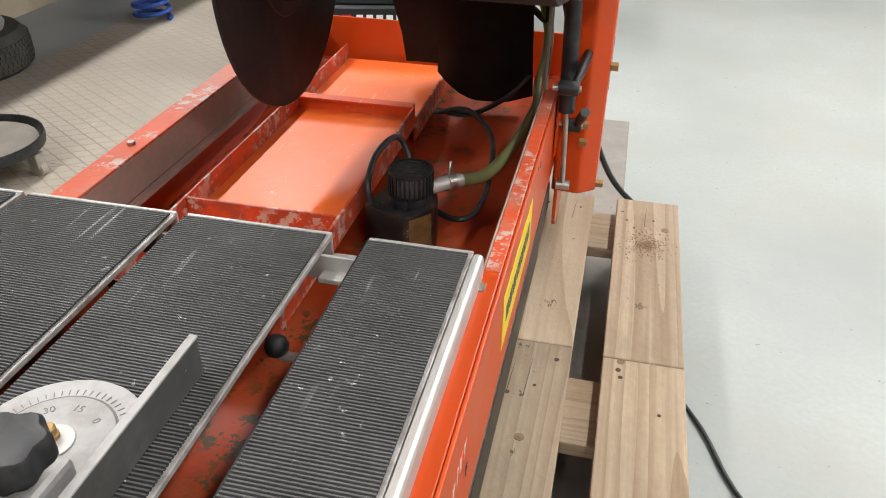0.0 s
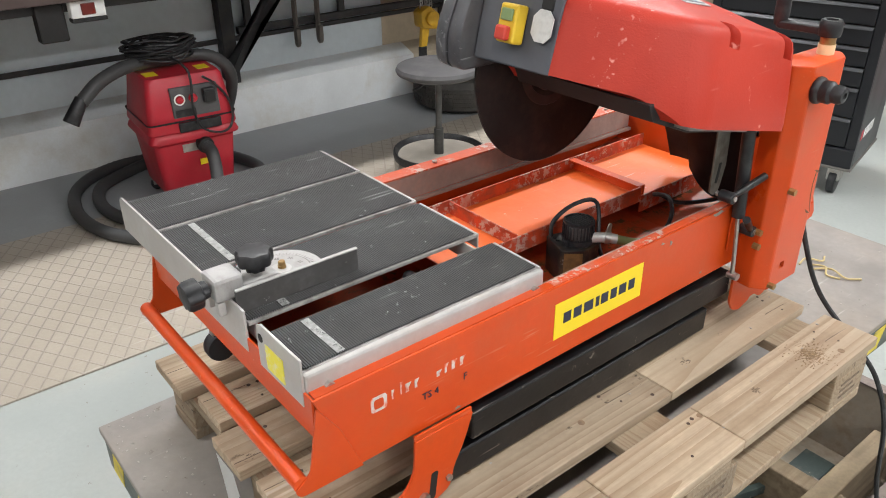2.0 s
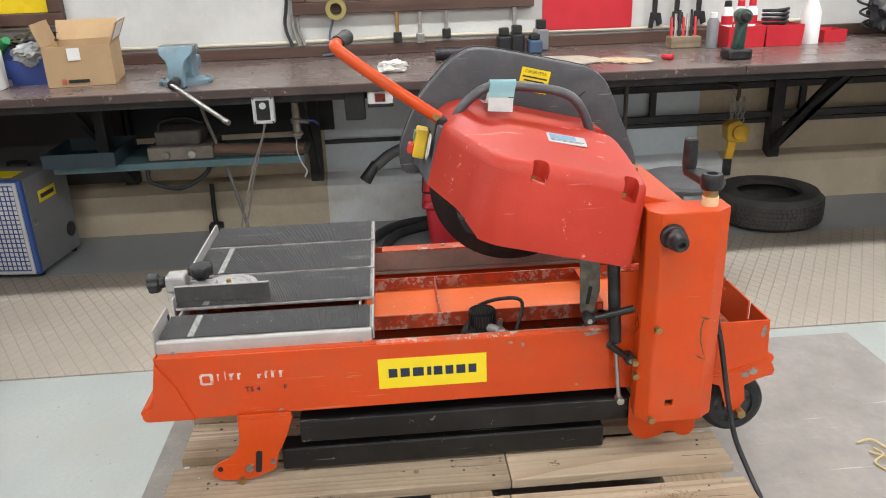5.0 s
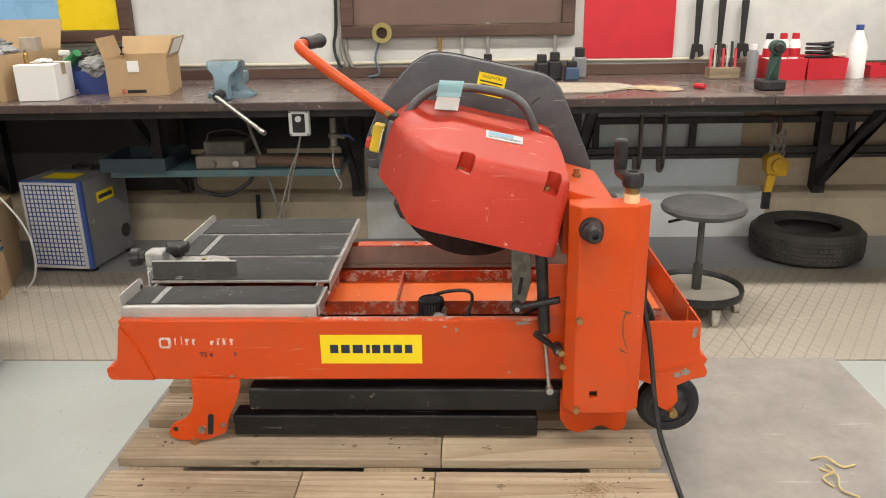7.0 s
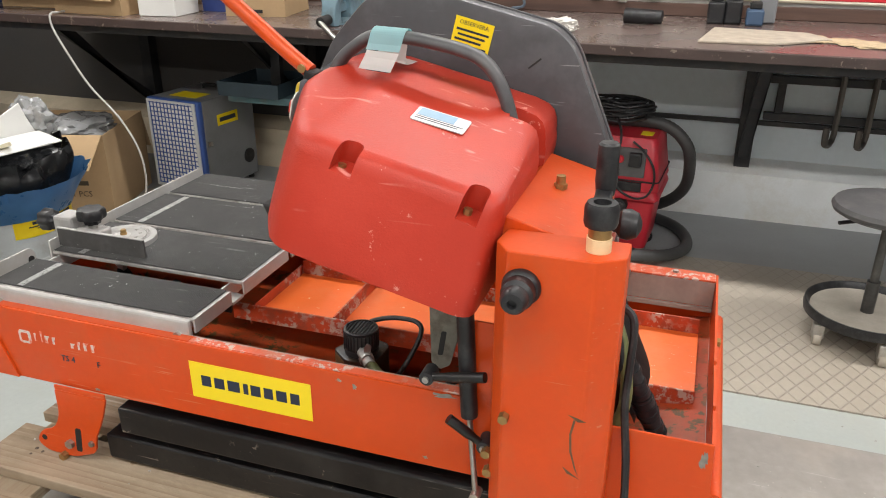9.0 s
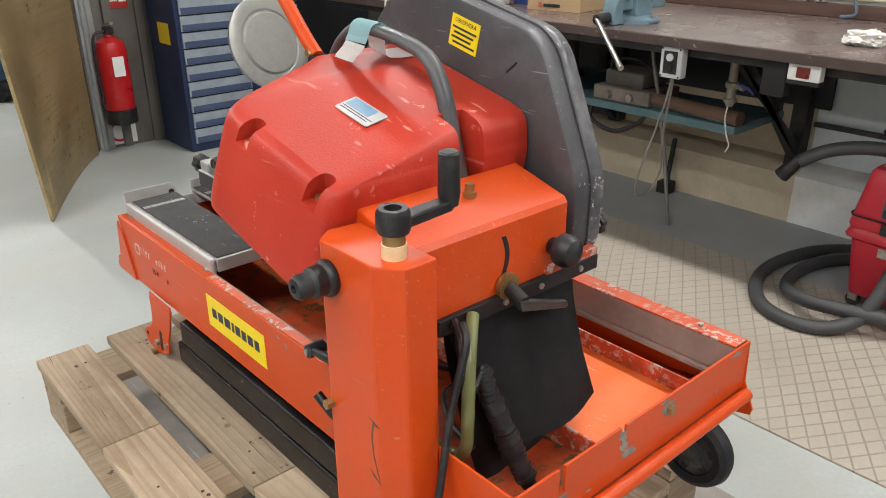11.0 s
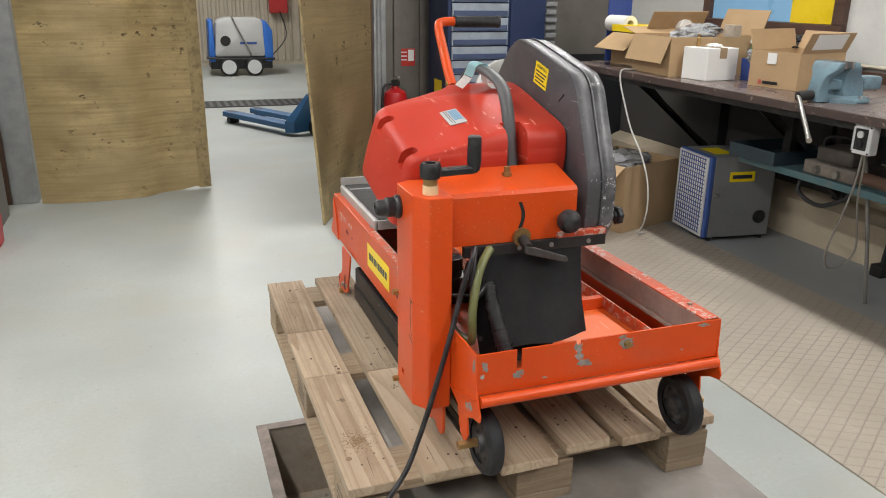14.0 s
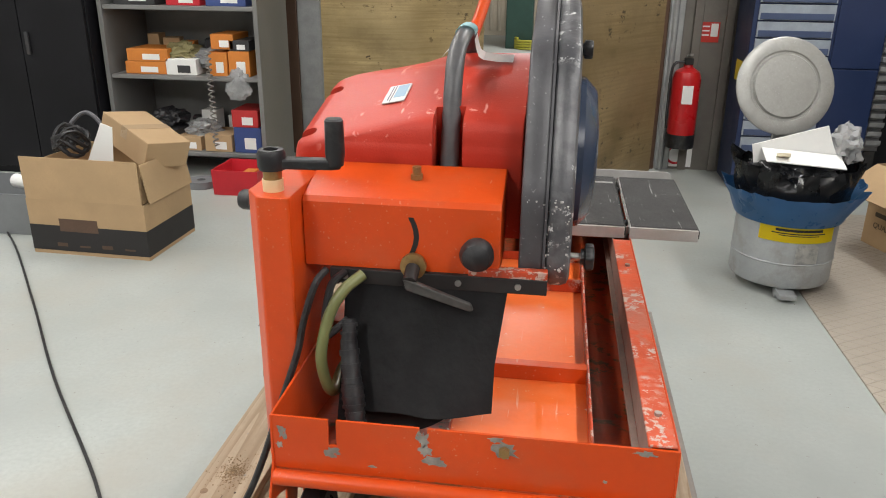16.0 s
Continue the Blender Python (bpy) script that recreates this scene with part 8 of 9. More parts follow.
part("column", rod((SX, SY, 0.24), (SX, SY, 0.50), 0.016, n=16), surface("worn_black_chrome", (0.10, 0.098, 0.095), 0.35, 0.6, var=0.3, scale=30), stool, "dark worn column", True)
part("sleeve", rod((SX, SY, 0.125), (SX, SY, 0.255), 0.024, n=18), bpy.data.materials["worn_black_chrome"], stool, "dark worn sleeve", True)
part("tray", lathe([(0, 0.118), (0.205, 0.118), (0.205, 0.125), (0, 0.125)], (SX, SY, 0), n=48), surface("dusty_tray", (0.30, 0.27, 0.23), 0.8, var=0.2, scale=9), stool, "dusty tray dish", True)
part("ring", lathe([(0.206, 0.108), (0.226, 0.108), (0.230, 0.130), (0.227, 0.148), (0.221, 0.148), (0.206, 0.126), (0.206, 0.108)], (SX, SY, 0), n=56), BLACK, stool, "black rubber rim", True)
for k in range(5):
    a = radians(k * 72 + 12)
    x, y = SX + 0.20 * math.cos(a), SY + 0.20 * math.sin(a)
    cas = part("caster", rod((x, y - 0.015, 0.031), (x, y + 0.015, 0.031), 0.0305, n=18, bevel=0.004), surface("pale_caster", (0.42, 0.38, 0.32), 0.6, var=0.2), stool, "pale worn caster", True)
    part("caster_fork", box((x - 0.022, y - 0.022, 0.035), (x + 0.022, y + 0.022, 0.096), 0.006), STEEL, cas)

# tyre lying on the floor
TXc, TYc = -2.86, 2.23
RT = surface("dusty_tyre_rubber", (0.045, 0.043, 0.040), 0.8, var=0.25, scale=6, bump=0.4, stain=(0.15, 0.135, 0.115), amount=0.5, stain_scale=5, soft_edge=0.15)
tyre = thing("car_tyre", pose(TXc, TYc, 0.005), "dusty used car tyre lying flat on the floor", "tyre")
part("carcass", lathe([(0.19, 0.012), (0.23, 0.006), (0.29, 0.012), (0.318, 0.035), (0.322, 0.10), (0.318, 0.165), (0.29, 0.20), (0.23, 0.205), (0.19, 0.195), (0.188, 0.17), (0.27, 0.14), (0.28, 0.10), (0.27, 0.06), (0.188, 0.035), (0.19, 0.012)], (TXc, TYc, 0), n=72), RT, tyre, "", True)
blocks = bmesh.new()
for k in range(72):
    a = 2 * math.pi * k / 72
    for row in range(5):
        b = a + 0.02 * (row % 2)
        c, s = math.cos(b), math.sin(b)
        rr = 0.320 if row in (0, 4) else 0.323
        box((TXc + rr * c - 0.004, TYc + rr * s - 0.011, 0.040 + row * 0.026), (TXc + rr * c + 0.004, TYc + rr * s + 0.011, 0.060 + row * 0.026), bm=blocks, rot=pose(0, 0, 0, 0, 0, math.degrees(b)))
part("tread", blocks, RT, tyre)["kind"] = "stuff"

# tool trolley
tc = Matrix.Translation((-1.28, 2.44, 0.0)) @ pose(0, 0, 0, 0, 0, 13)
trol = thing("tool_trolley", tc, "black steel tool trolley with seven drawers", "tool trolley", world=False)
TBLACK = surface("trolley_black", (0.008, 0.009, 0.012), 0.4, var=0.12, scale=6)
TGREY = surface("trolley_side_grey", (0.055, 0.058, 0.060), 0.45, var=0.1, scale=5)
part("body", box((0.0, 0.02, 0.15), (0.76, 0.52, 1.12), 0.008), TGREY, trol, "dark grey cabinet body")
part("front_frame", box((0.0, 0.0, 0.15), (0.045, 0.0195, 1.12), 0.004), TBLACK, trol)
part("front_frame", box((0.715, 0.0, 0.15), (0.76, 0.0195, 1.12), 0.004), TBLACK, trol)
zs = [0.245, 0.385, 0.525, 0.615, 0.705, 0.795, 0.885, 0.975]
for za, zb in zip(zs, zs[1:]):
    dr = part("drawer", box((0.047, -0.004, za + 0.004), (0.713, 0.0190, zb - 0.016), 0.003), TBLACK, trol)
    part("drawer_lip", prism([(-0.016, zb - 0.016), (0.010, zb - 0.016), (0.010, zb - 0.003), (-0.008, zb - 0.003)], "x", 0.047, 0.713), surface("drawer_lip_grey", (0.05, 0.052, 0.056), 0.35, 0.3, var=0.1), dr, "grey pull lip")
part("plinth", box((0.0, -0.012, 0.152), (0.76, 0.0190, 0.242), 0.004), TBLACK, trol)
part("bumper", box((-0.005, -0.016, 0.140), (0.765, 0.53, 0.1515), 0.003), surface("bumper_grey", (0.14, 0.13, 0.12), 0.5, var=0.1), trol)
for dx, m_, w in ((0.30, PLASTICRED, 0.05), (0.365, PAPER, 0.035), (0.41, PAPER, 0.035), (0.455, PAPER, 0.035), (0.50, PAPER, 0.035), (0.545, PAPER, 0.035)):
    part("maker_mark", prism([(dx, 0.287), (dx + w * 0.85, 0.287), (dx + w * 0.85, 0.340), (dx, 0.340)], "y", -0.0055, -0.004), m_, trol, "plain red and white maker's mark")
for dy, m_, w in ((0.06, PLASTICRED, 0.04), (0.115, PAPER, 0.03), (0.155, PAPER, 0.03), (0.195, PAPER, 0.03), (0.235, PAPER, 0.03), (0.275, PAPER, 0.03)):
    part("maker_mark", prism([(dy, 0.272), (dy + w * 0.85, 0.272), (dy + w * 0.85, 0.318), (dy, 0.318)], "x", 0.760, 0.7615), m_, trol, "plain red and white maker's mark")
for x in (0.07, 0.69):
    for y in (0.06, 0.46):
        cas = part("caster", rod((x - 0.018, y, 0.0625), (x + 0.018, y, 0.0625), 0.062, n=24, bevel=0.006), BLACK, trol, "", True)
        part("caster_fork", box((x - 0.03, y - 0.04, 0.07), (x + 0.03, y + 0.03, 0.139), 0.006), STEEL, cas)
part("push_handle", tube([(-0.01, 0.08, 0.95), (-0.06, 0.09, 0.95), (-0.07, 0.20, 0.95), (-0.07, 0.38, 0.95), (-0.06, 0.44, 0.95), (-0.01, 0.45, 0.95)], 0.014, 10), STEEL, trol, "pale tubular push handle", True)
cart = thing("red_trolley", pose(-0.35, 3.6, 0), "red workshop trolley standing behind the cabinet", "trolley")
part("panel", box((-0.62, 3.45, 0.26), (-0.28, 3.95, 1.15), 0.01), surface("dark_red_enamel", (0.28, 0.015, 0.03), 0.4, var=0.1), cart)
part("frame", rod((-0.28, 3.42, 0.18), (-0.20, 3.42, 1.15), 0.015), STEEL, cart)
part("shelf", box((-0.62, 3.42, 0.22), (-0.26, 3.97, 0.255), 0.004), GREYBODY, cart)
wh = part("wheel", rod((-0.42, 3.62, 0.1), (-0.38, 3.62, 0.1), 0.10, n=28, bevel=0.008), BLACK, cart, "", True)
part("rim", rod((-0.382, 3.62, 0.1), (-0.374, 3.62, 0.1), 0.075, n=28), STEEL, wh, "", True)
for k in range(3):
    part("wheel", rod((-0.60 + 0.02 * k, 3.90, 0.055), (-0.57 + 0.02 * k, 3.90, 0.055), 0.055, n=20), BLACK, cart, "", True) if k == 0 else None
    part("strap", tube([(-0.275, 3.55 + 0.03 * k, 1.1), (-0.26, 3.52 + 0.02 * k, 0.7), (-0.255, 3.47 + 0.02 * k, 0.40)], 0.006, 6), BLUETRIM if k == 1 else GREYPVC, cart, "", True)

# spiral hose and leaning pallet farther along the wall
solo("spiral_hose", tube([(-2.385 - 0.00027 * i + 0.030 * math.cos(i * 0.8), 3.175 + 0.00012 * i + 0.030 * math.sin(i * 0.8), 0.95 - i * 0.0059) for i in range(120)] + [(-2.42, 3.20, 0.235)], 0.006, 6, 2), surface("dark_blue_hose", (0.02, 0.03, 0.09), 0.4, var=0.1), "dark blue spiral air hose hanging from the bench", "air hose", smooth=True)
solo("hose_coil", tube([(-2.42 + 0.10 * math.cos(i * 0.5), 3.22 + 0.10 * math.sin(i * 0.5), 0.014 + 0.0042 * i) for i in range(52)], 0.012, 8, 2), surface("bright_blue_hose", (0.03, 0.09, 0.42), 0.4, var=0.1), "bright blue air hose coiled on the floor", "hose coil", smooth=True)
lean = thing("slatted_crate", pose(-3.1, 3.9, 0.005), "low dark rack stacked with pale weathered boards", "crate")
PALESLAT = surface("pale_weathered_slat", (0.44, 0.41, 0.36), 0.85, var=0.25, scale=6, rand=0.2)
rng = random.Random(15)
for k in range(9):
    z = 0.09 + k * 0.062
    part("slat", box((-3.16, 3.72 + rng.uniform(-0.01, 0.02), z), (-3.02 + rng.uniform(-0.012, 0.012), 4.22 + rng.uniform(-0.04, 0.03), z + rng.uniform(0.040, 0.055)), 0.003), PALESLAT, lean)
for x in (-3.30, -3.05):
    part("post", box((x, 3.64, 0.005), (x + 0.05, 3.69, 0.70), 0.004), BENCHSTEEL, lean)
    part("post", box((x, 4.27, 0.005), (x + 0.05, 4.32, 0.70), 0.004), BENCHSTEEL, lean)
# Dark sheet between the posts stands in for the shaded rack interior.
part("side_board", box((-3.249, 3.65, 0.03), (-3.051, 3.68, 0.66), 0.003), DARK, lean)
part("top_rail", box((-3.30, 3.64, 0.701), (-3.00, 4.32, 0.725), 0.003), BENCHSTEEL, lean)

# bin with a bag
BX, BY = -1.345, -2.20
binn = thing("waste_bin", pose(BX, BY, 0), "grey metal waste bin with a black bag and raised lid", "waste bin")
BINGREY = surface("scuffed_grey_bin", (0.33, 0.345, 0.35), 0.5, 0.2, var=0.14, scale=7, stain=(0.22, 0.20, 0.17), amount=0.5, stain_scale=9, chips=(0.6, 0.6, 0.58), chip_scale=12, chip_level=0.72)
part("drum", lathe([(0, 0.055), (0.225, 0.055), (0.232, 0.07), (0.232, 0.17), (0.236, 0.175), (0.232, 0.18), (0.232, 0.40), (0.24, 0.41), (0.228, 0.41), (0.22, 0.30), (0, 0.30)], (BX, BY, 0), n=48), BINGREY, binn, "", True)
for a in (20, 140, 260):
    x, y = BX + 0.19 * math.cos(radians(a + 60)), BY + 0.19 * math.sin(radians(a + 60))
    part("foot", box((x - 0.025, y - 0.025, 0.0), (x + 0.025, y + 0.025, 0.056), 0.004), BINGREY, binn)
part("pedal", box((BX - 0.02, BY + 0.18, 0.02), (BX + 0.06, BY + 0.285, 0.045), 0.004), BINGREY, binn)
part("lid", lathe([(0, 0.0), (0.21, 0.0), (0.235, 0.012), (0.238, 0.03), (0.225, 0.036), (0.172, 0.034), (0.166, 0.028), (0.158, 0.028), (0.150, 0.040), (0, 0.044)], m=Matrix.Translation((BX + 0.045, BY - 0.26, 0.92)) @ pose(0, 0, 0, -72, 0, 8), n=48), surface("grey_metal_lid", (0.36, 0.36, 0.34), 0.42, 0.5, var=0.2, scale=9, stain=(0.24, 0.235, 0.22), amount=0.5, stain_scale=9, scratch=(0.6, 0.6, 0.58)), binn, "pale metal lid standing open", True)
part("hinge", box((BX - 0.03, BY - 0.27, 0.40), (BX + 0.06, BY - 0.235, 0.74), 0.004), BINGREY, binn)


def wrapped(z0, z1, r, spread, mid=90.0):
    """A piece of label bent round the drum."""
    bm = bmesh.new()
    before = None
    for i in range(15):
        a = radians(mid - spread + spread * i / 7)
        row = [bm.verts.new((BX + r * math.cos(a), BY + r * math.sin(a), z)) for z in (z0, z1)]
        if before:
            bm.faces.new((before[0], before[1], row[1], row[0]))
        before = row
    bmesh.ops.solidify(bm, geom=bm.faces[:], thickness=0.0006)
    return bm


sticker = part("sticker", wrapped(0.285, 0.372, 0.2350, 44), YELLOW, binn, "yellow sorting label", True)
for z0, z1, sp in ((0.338, 0.350, 26), (0.326, 0.331, 30), (0.317, 0.321, 22)):
    part("text_bar", wrapped(z0, z1, 0.2359, sp), INK, sticker)
part("sticker", wrapped(0.185, 0.283, 0.2350, 13, 102), surface("torn_white_label", (0.58, 0.57, 0.54), 0.7, var=0.15, scale=30, stain=(0.33, 0.34, 0.34), amount=0.9, stain_scale=28), binn, "torn white paper label", True)
BAGBLACK = surface("black_bag_film", (0.016, 0.017, 0.019), 0.22, var=0.3, scale=14, bump=0.6, fine=26)
BAGBLUE = surface("blue_bag_film", (0.055, 0.17, 0.36), 0.3, var=0.2, scale=12, bump=0.5, fine=24)


def bag_ring(z0, z1, r0, r1, wob, seed, n=60):
    bm = bmesh.new()
    rings = []
    for j in range(7):
        t = j / 6
        ring = []
        for k in range(n):
            a = 2 * math.pi * k / n
            w = wob * t * (noise.noise((math.cos(a) * 2.5, math.sin(a) * 2.5, seed + t)) + 0.6 * noise.noise((math.cos(a) * 7, math.sin(a) * 7, seed)))
            r = r0 + (r1 - r0) * t + w
            ring.append((BX + r * math.cos(a), BY + r * math.sin(a), z0 + (z1 - z0) * t + w * 0.6))
        rings.append(ring)
    V = [[bm.verts.new(p) for p in ring] for ring in rings]
    for a, b in zip(V, V[1:]):
        for k in range(n):
            bm.faces.new((a[k], a[(k + 1) % n], b[(k + 1) % n], b[k]))
    bmesh.ops.solidify(bm, geom=bm.faces[:], thickness=0.002)
    return bm


bag = thing("bin_bag", pose(BX, BY, 0.40), "black and blue bin bag folded over the bin rim, full", "bin bag")
part("blue_cuff", bag_ring(0.36, 0.505, 0.245, 0.315, 0.06, 3.0), BAGBLUE, bag, "blue plastic cuff", True)
part("black_cuff", bag_ring(0.47, 0.62, 0.255, 0.27, 0.10, 7.0), BAGBLACK, bag, "shiny black plastic cuff", True)
crumple("rubbish", (BX, BY, 0.57), (0.20, 0.20, 0.08), BAGBLACK, "heap of dark rubbish in the bag", "rubbish", 17.0)
foam = thing("foam_sheet", pose(-1.33, -2.10, 0.60), "white packing sheet folded into the bag", "packing sheet")
part("upright_leaf", prism([(-1.52, 0.62), (-1.14, 0.60), (-1.12, 0.70), (-1.44, 0.80), (-1.47, 0.72)], "y", -2.145, -2.138, 0.002), PAPER, foam)
part("lying_leaf", box((-1.51, -2.135, 0.655), (-1.16, -2.01, 0.662), 0.002, rot=pose(0, 0, 0, -16, -4, 0)), PAPER, foam)
solo("tin_lid", rod((-1.24, -2.045, 0.668), (-1.24, -2.050, 0.682), 0.030, n=24), surface("cream_lid", (0.62, 0.56, 0.40), 0.5, var=0.08), "cream round lid on the white sheet", "tin lid", smooth=True)
crumple("plastic_film", (-1.55, -2.20, 0.70), (0.07, 0.10, 0.09), POLY, "crumpled clear film on the rubbish", "plastic film", 23.0)

# stacked cartons, crate
sm = Matrix.Translation((2.165, -2.19, 0.0)) @ pose(0, 0, 0, 0, 0, -2)
stk = carton((0, 0, 0), (0.67, 0.49, 0.30), "brown cardboard box with a black printed band on the floor", (("n", 89),), sm)
part("print_band", box((-0.336, 0.2455, 0.02), (0.336, 0.2465, 0.16)), surface("black_print", (0.022, 0.02, 0.02), 0.7, var=0.2), stk, "black printed band")
part("print_band", box((-0.3365, -0.246, 0.02), (-0.3355, 0.246, 0.16)), surface("black_print_side", (0.022, 0.02, 0.02), 0.7, var=0.2), stk, "black printed band")
part("print_bar", box((-0.06, 0.2466, 0.13), (0.16, 0.2471, 0.20)), surface("brown_print", (0.10, 0.06, 0.04), 0.8, var=0.2), stk, "worn print")
up = carton((0, 0, 0), (0.58, 0.44, 0.20), "open brown cardboard box stacked on another", (("s", -75), ("w", -80)), Matrix.Translation((2.13, -2.19, 0.301)) @ pose(0, 0, 0, 0, 0, -3))
carton((0, 0, 0), (0.42, 0.26, 0.14), "closed cardboard box lying askew in the open one", (), Matrix.Translation((2.00, -2.28, 0.50)) @ pose(0, 0, 0, 8, -16, -30))
for k, (xa, xb, za, zb) in enumerate(((-0.26, -0.20, 0.10, 0.16), (-0.17, -0.13, 0.11, 0.15), (-0.02, 0.03, 0.10, 0.15), (-0.20, -0.10, 0.03, 0.05), (0.12, 0.22, 0.05, 0.08))):
    part("print_bar", box((xa, 0.2205, za), (xb, 0.2212, zb - 0.02)), bpy.data.materials["brown_print"], up, "" if k else "worn dark print")
for k in range(4):
    part("print_bar", box((-0.26 + k * 0.13, 0.2466, 0.045), (-0.20 + k * 0.13, 0.2471, 0.055 + 0.01 * (k % 2))), bpy.data.materials["brown_print"], stk)
    part("print_bar", box((0.3352, -0.19 + k * 0.10, 0.19 - 0.02 * (k % 2)), (0.3358, -0.12 + k * 0.10, 0.24)), bpy.data.materials["brown_print"], stk)
solo("paper_sheet", prism([(2.02, 0.50), (2.16, 0.50), (2.06, 0.70), (2.00, 0.68)], "y", -2.02, -2.017), PAPER, "folded white paper standing in the box", "paper")
solo("black_cable", tube([(2.36 + 0.08 * math.cos(i * 0.7), -2.2 + 0.10 * math.sin(i * 0.7), 0.53 + 0.05 * math.sin(i * 1.3) + 0.0015 * i) for i in range(40)], 0.012, 6, 2), BLACK, "tangled black cable in the open box", "cable", smooth=True)
solo("hose_loop", tube([(2.40, -2.28, 0.48), (2.44, -2.32, 0.60), (2.36, -2.36, 0.68), (2.26, -2.34, 0.62), (2.22, -2.3, 0.50)], 0.012, 8), surface("grey_loop", (0.10, 0.10, 0.11), 0.5, var=0.1), "grey cable loop rising from the box", "cable", smooth=True)
open_box("grey_crate", (2.62, -2.60, 0.001), (3.22, -2.18, 0.24), 0.01, surface("grey_crate_plastic", (0.20, 0.21, 0.22), 0.5, var=0.1), "grey plastic crate on the floor", "crate")
solo("white_roll", rod((2.72, -2.35, 0.25), (2.9, -2.42, 0.25), 0.04, n=18), PAPER, "white roll lying on the crate", "roll", smooth=True)

# grey shelf unit with stock
sh = thing("shelf_unit", pose(2.35, -3.8, 0), "grey steel shelf unit full of small cartons", "shelf unit")
SG = surface("shelf_grey", (0.20, 0.20, 0.195), 0.5, 0.2, var=0.12, scale=5)
for z in (0.19, 0.72, 1.18, 1.62, 2.05):
    part("shelf_board", box((1.80, -4.05, z - 0.028), (2.86, -3.50, z), 0.003), SG, sh)
part("side_panel", box((1.765, -4.06, 0.0), (1.798, -3.49, 2.2), 0.004), SG, sh)
part("side_panel", box((2.862, -4.06, 0.0), (2.895, -3.49, 2.2), 0.004), SG, sh)
part("back_panel", box((1.80, -4.07, 0.0), (2.86, -4.062, 2.2)), SG, sh)
OR = surface("orange_carton", (0.60, 0.20, 0.03), 0.6, var=0.1)
BLK = surface("black_carton", (0.03, 0.03, 0.032), 0.6, var=0.1)
BLU = surface("blue_carton", (0.04, 0.07, 0.22), 0.6, var=0.1)
RED = surface("red_carton", (0.50, 0.03, 0.03), 0.6, var=0.1)
stock = ((2.62, 0.72, 0.30, 0.085, OR), (2.60, 0.806, 0.30, 0.085, OR), (2.36, 0.72, 0.22, 0.11, PAPER), (2.09, 0.72, 0.13, 0.16, OR), (1.94, 0.72, 0.15, 0.17, OR), (1.93, 0.892, 0.14, 0.07, BLK), (2.05, 0.90, 0.16, 0.10, OR), (1.92, 0.19, 0.20, 0.18, BLU), (1.93, 0.371, 0.19, 0.12, RED), (2.14, 0.19, 0.20, 0.12, CARD), (2.36, 0.19, 0.18, 0.10, CARD), (2.55, 0.19, 0.2, 0.14, BLK),
         (2.65, 1.18, 0.3, 0.16, BLK), (2.30, 1.18, 0.24, 0.12, PLASTICRED), (2.0, 1.18, 0.28, 0.14, BLU), (2.5, 1.62, 0.5, 0.2, CARD), (2.0, 1.62, 0.3, 0.22, OR))
rng = random.Random(19)
more = []
for z in (0.19, 0.72, 1.18):
    for k in range(7):
        w, h = rng.uniform(0.05, 0.12), rng.uniform(0.04, 0.12)
        more.append((1.90 + k * 0.135 + rng.uniform(-0.03, 0.03), z, w, h, rng.choice((OR, BLK, PAPER, RED, CARD, GREYBODY, BLU))))
for x, z, w, h, m in more:
    turn = Matrix.Translation((x, -3.90 + rng.uniform(-0.02, 0.02), z)) @ pose(0, 0, 0, 0, 0, rng.uniform(-25, 25))
    c = thing("parts_carton", turn, "small loose carton at the back of the shelf", "carton", "shelf cartons", world=False)
    lift_ = 0.20 if z > 0.5 and z < 1.0 else 0.14
    part("body", box((-w / 2, -0.06, 0.001), (w / 2, 0.06, h + lift_ * rng.random()), 0.003), m, c)
    part("label", box((-w * 0.3, 0.0602, h * 0.2), (w * 0.3, 0.0610, h * 0.7)), PAPER if m is not PAPER else RED, c, "printed label")
for x, z, w, h, m in stock:
    c = thing("small_carton", pose(x, -3.66, z), "small printed carton on the shelf", "carton", "shelf cartons")
    part("body", box((x - w / 2, -3.82, z + 0.001), (x + w / 2, -3.54, z + h), 0.003), m, c)
    part("label", box((x - w * 0.3, -3.5395, z + h * 0.15), (x + w * 0.12, -3.5385, z + h * 0.6)), PAPER if m is not PAPER else BLK, c, "printed label")
crumple("plastic_bag", (1.95, -3.52, 0.66), (0.08, 0.03, 0.11), POLY, "clear bag of parts hanging from the shelf", "plastic bag", 41.0)
for k, (x, z) in enumerate(((2.55, 0.40), (2.30, 0.32), (2.40, 0.86), (2.18, 0.82))):
    crumple("scrap_heap", (x, -3.68, z), (0.13, 0.10, 0.07), (BLACK, POLY, surface("olive_parts", (0.25, 0.22, 0.10), 0.6, var=0.3), GREYBODY)[k], "heap of loose parts on the shelf", "spare parts", 50.0 + k)
solo("spring_hose", tube([(2.13 + 0.018 * math.cos(i * 1.2), -3.48 + 0.018 * math.sin(i * 1.2), 0.90 - 0.007 * i) for i in range(95)], 0.005, 6, 2), GREYPVC, "grey spiral cord hanging in front of the shelf", "spiral cord", smooth=True)
open_box("parts_bin", (1.70, -3.45, 0.001), (2.02, -3.12, 0.17), 0.006, PLASTICRED, "red plastic parts bin on the floor", "parts bin", group="red parts bins")
solo("small_carton", box((1.78, -3.36, 0.02), (1.86, -3.26, 0.13), 0.003), OR, "small orange carton in the red bin", "carton", group="shelf cartons")
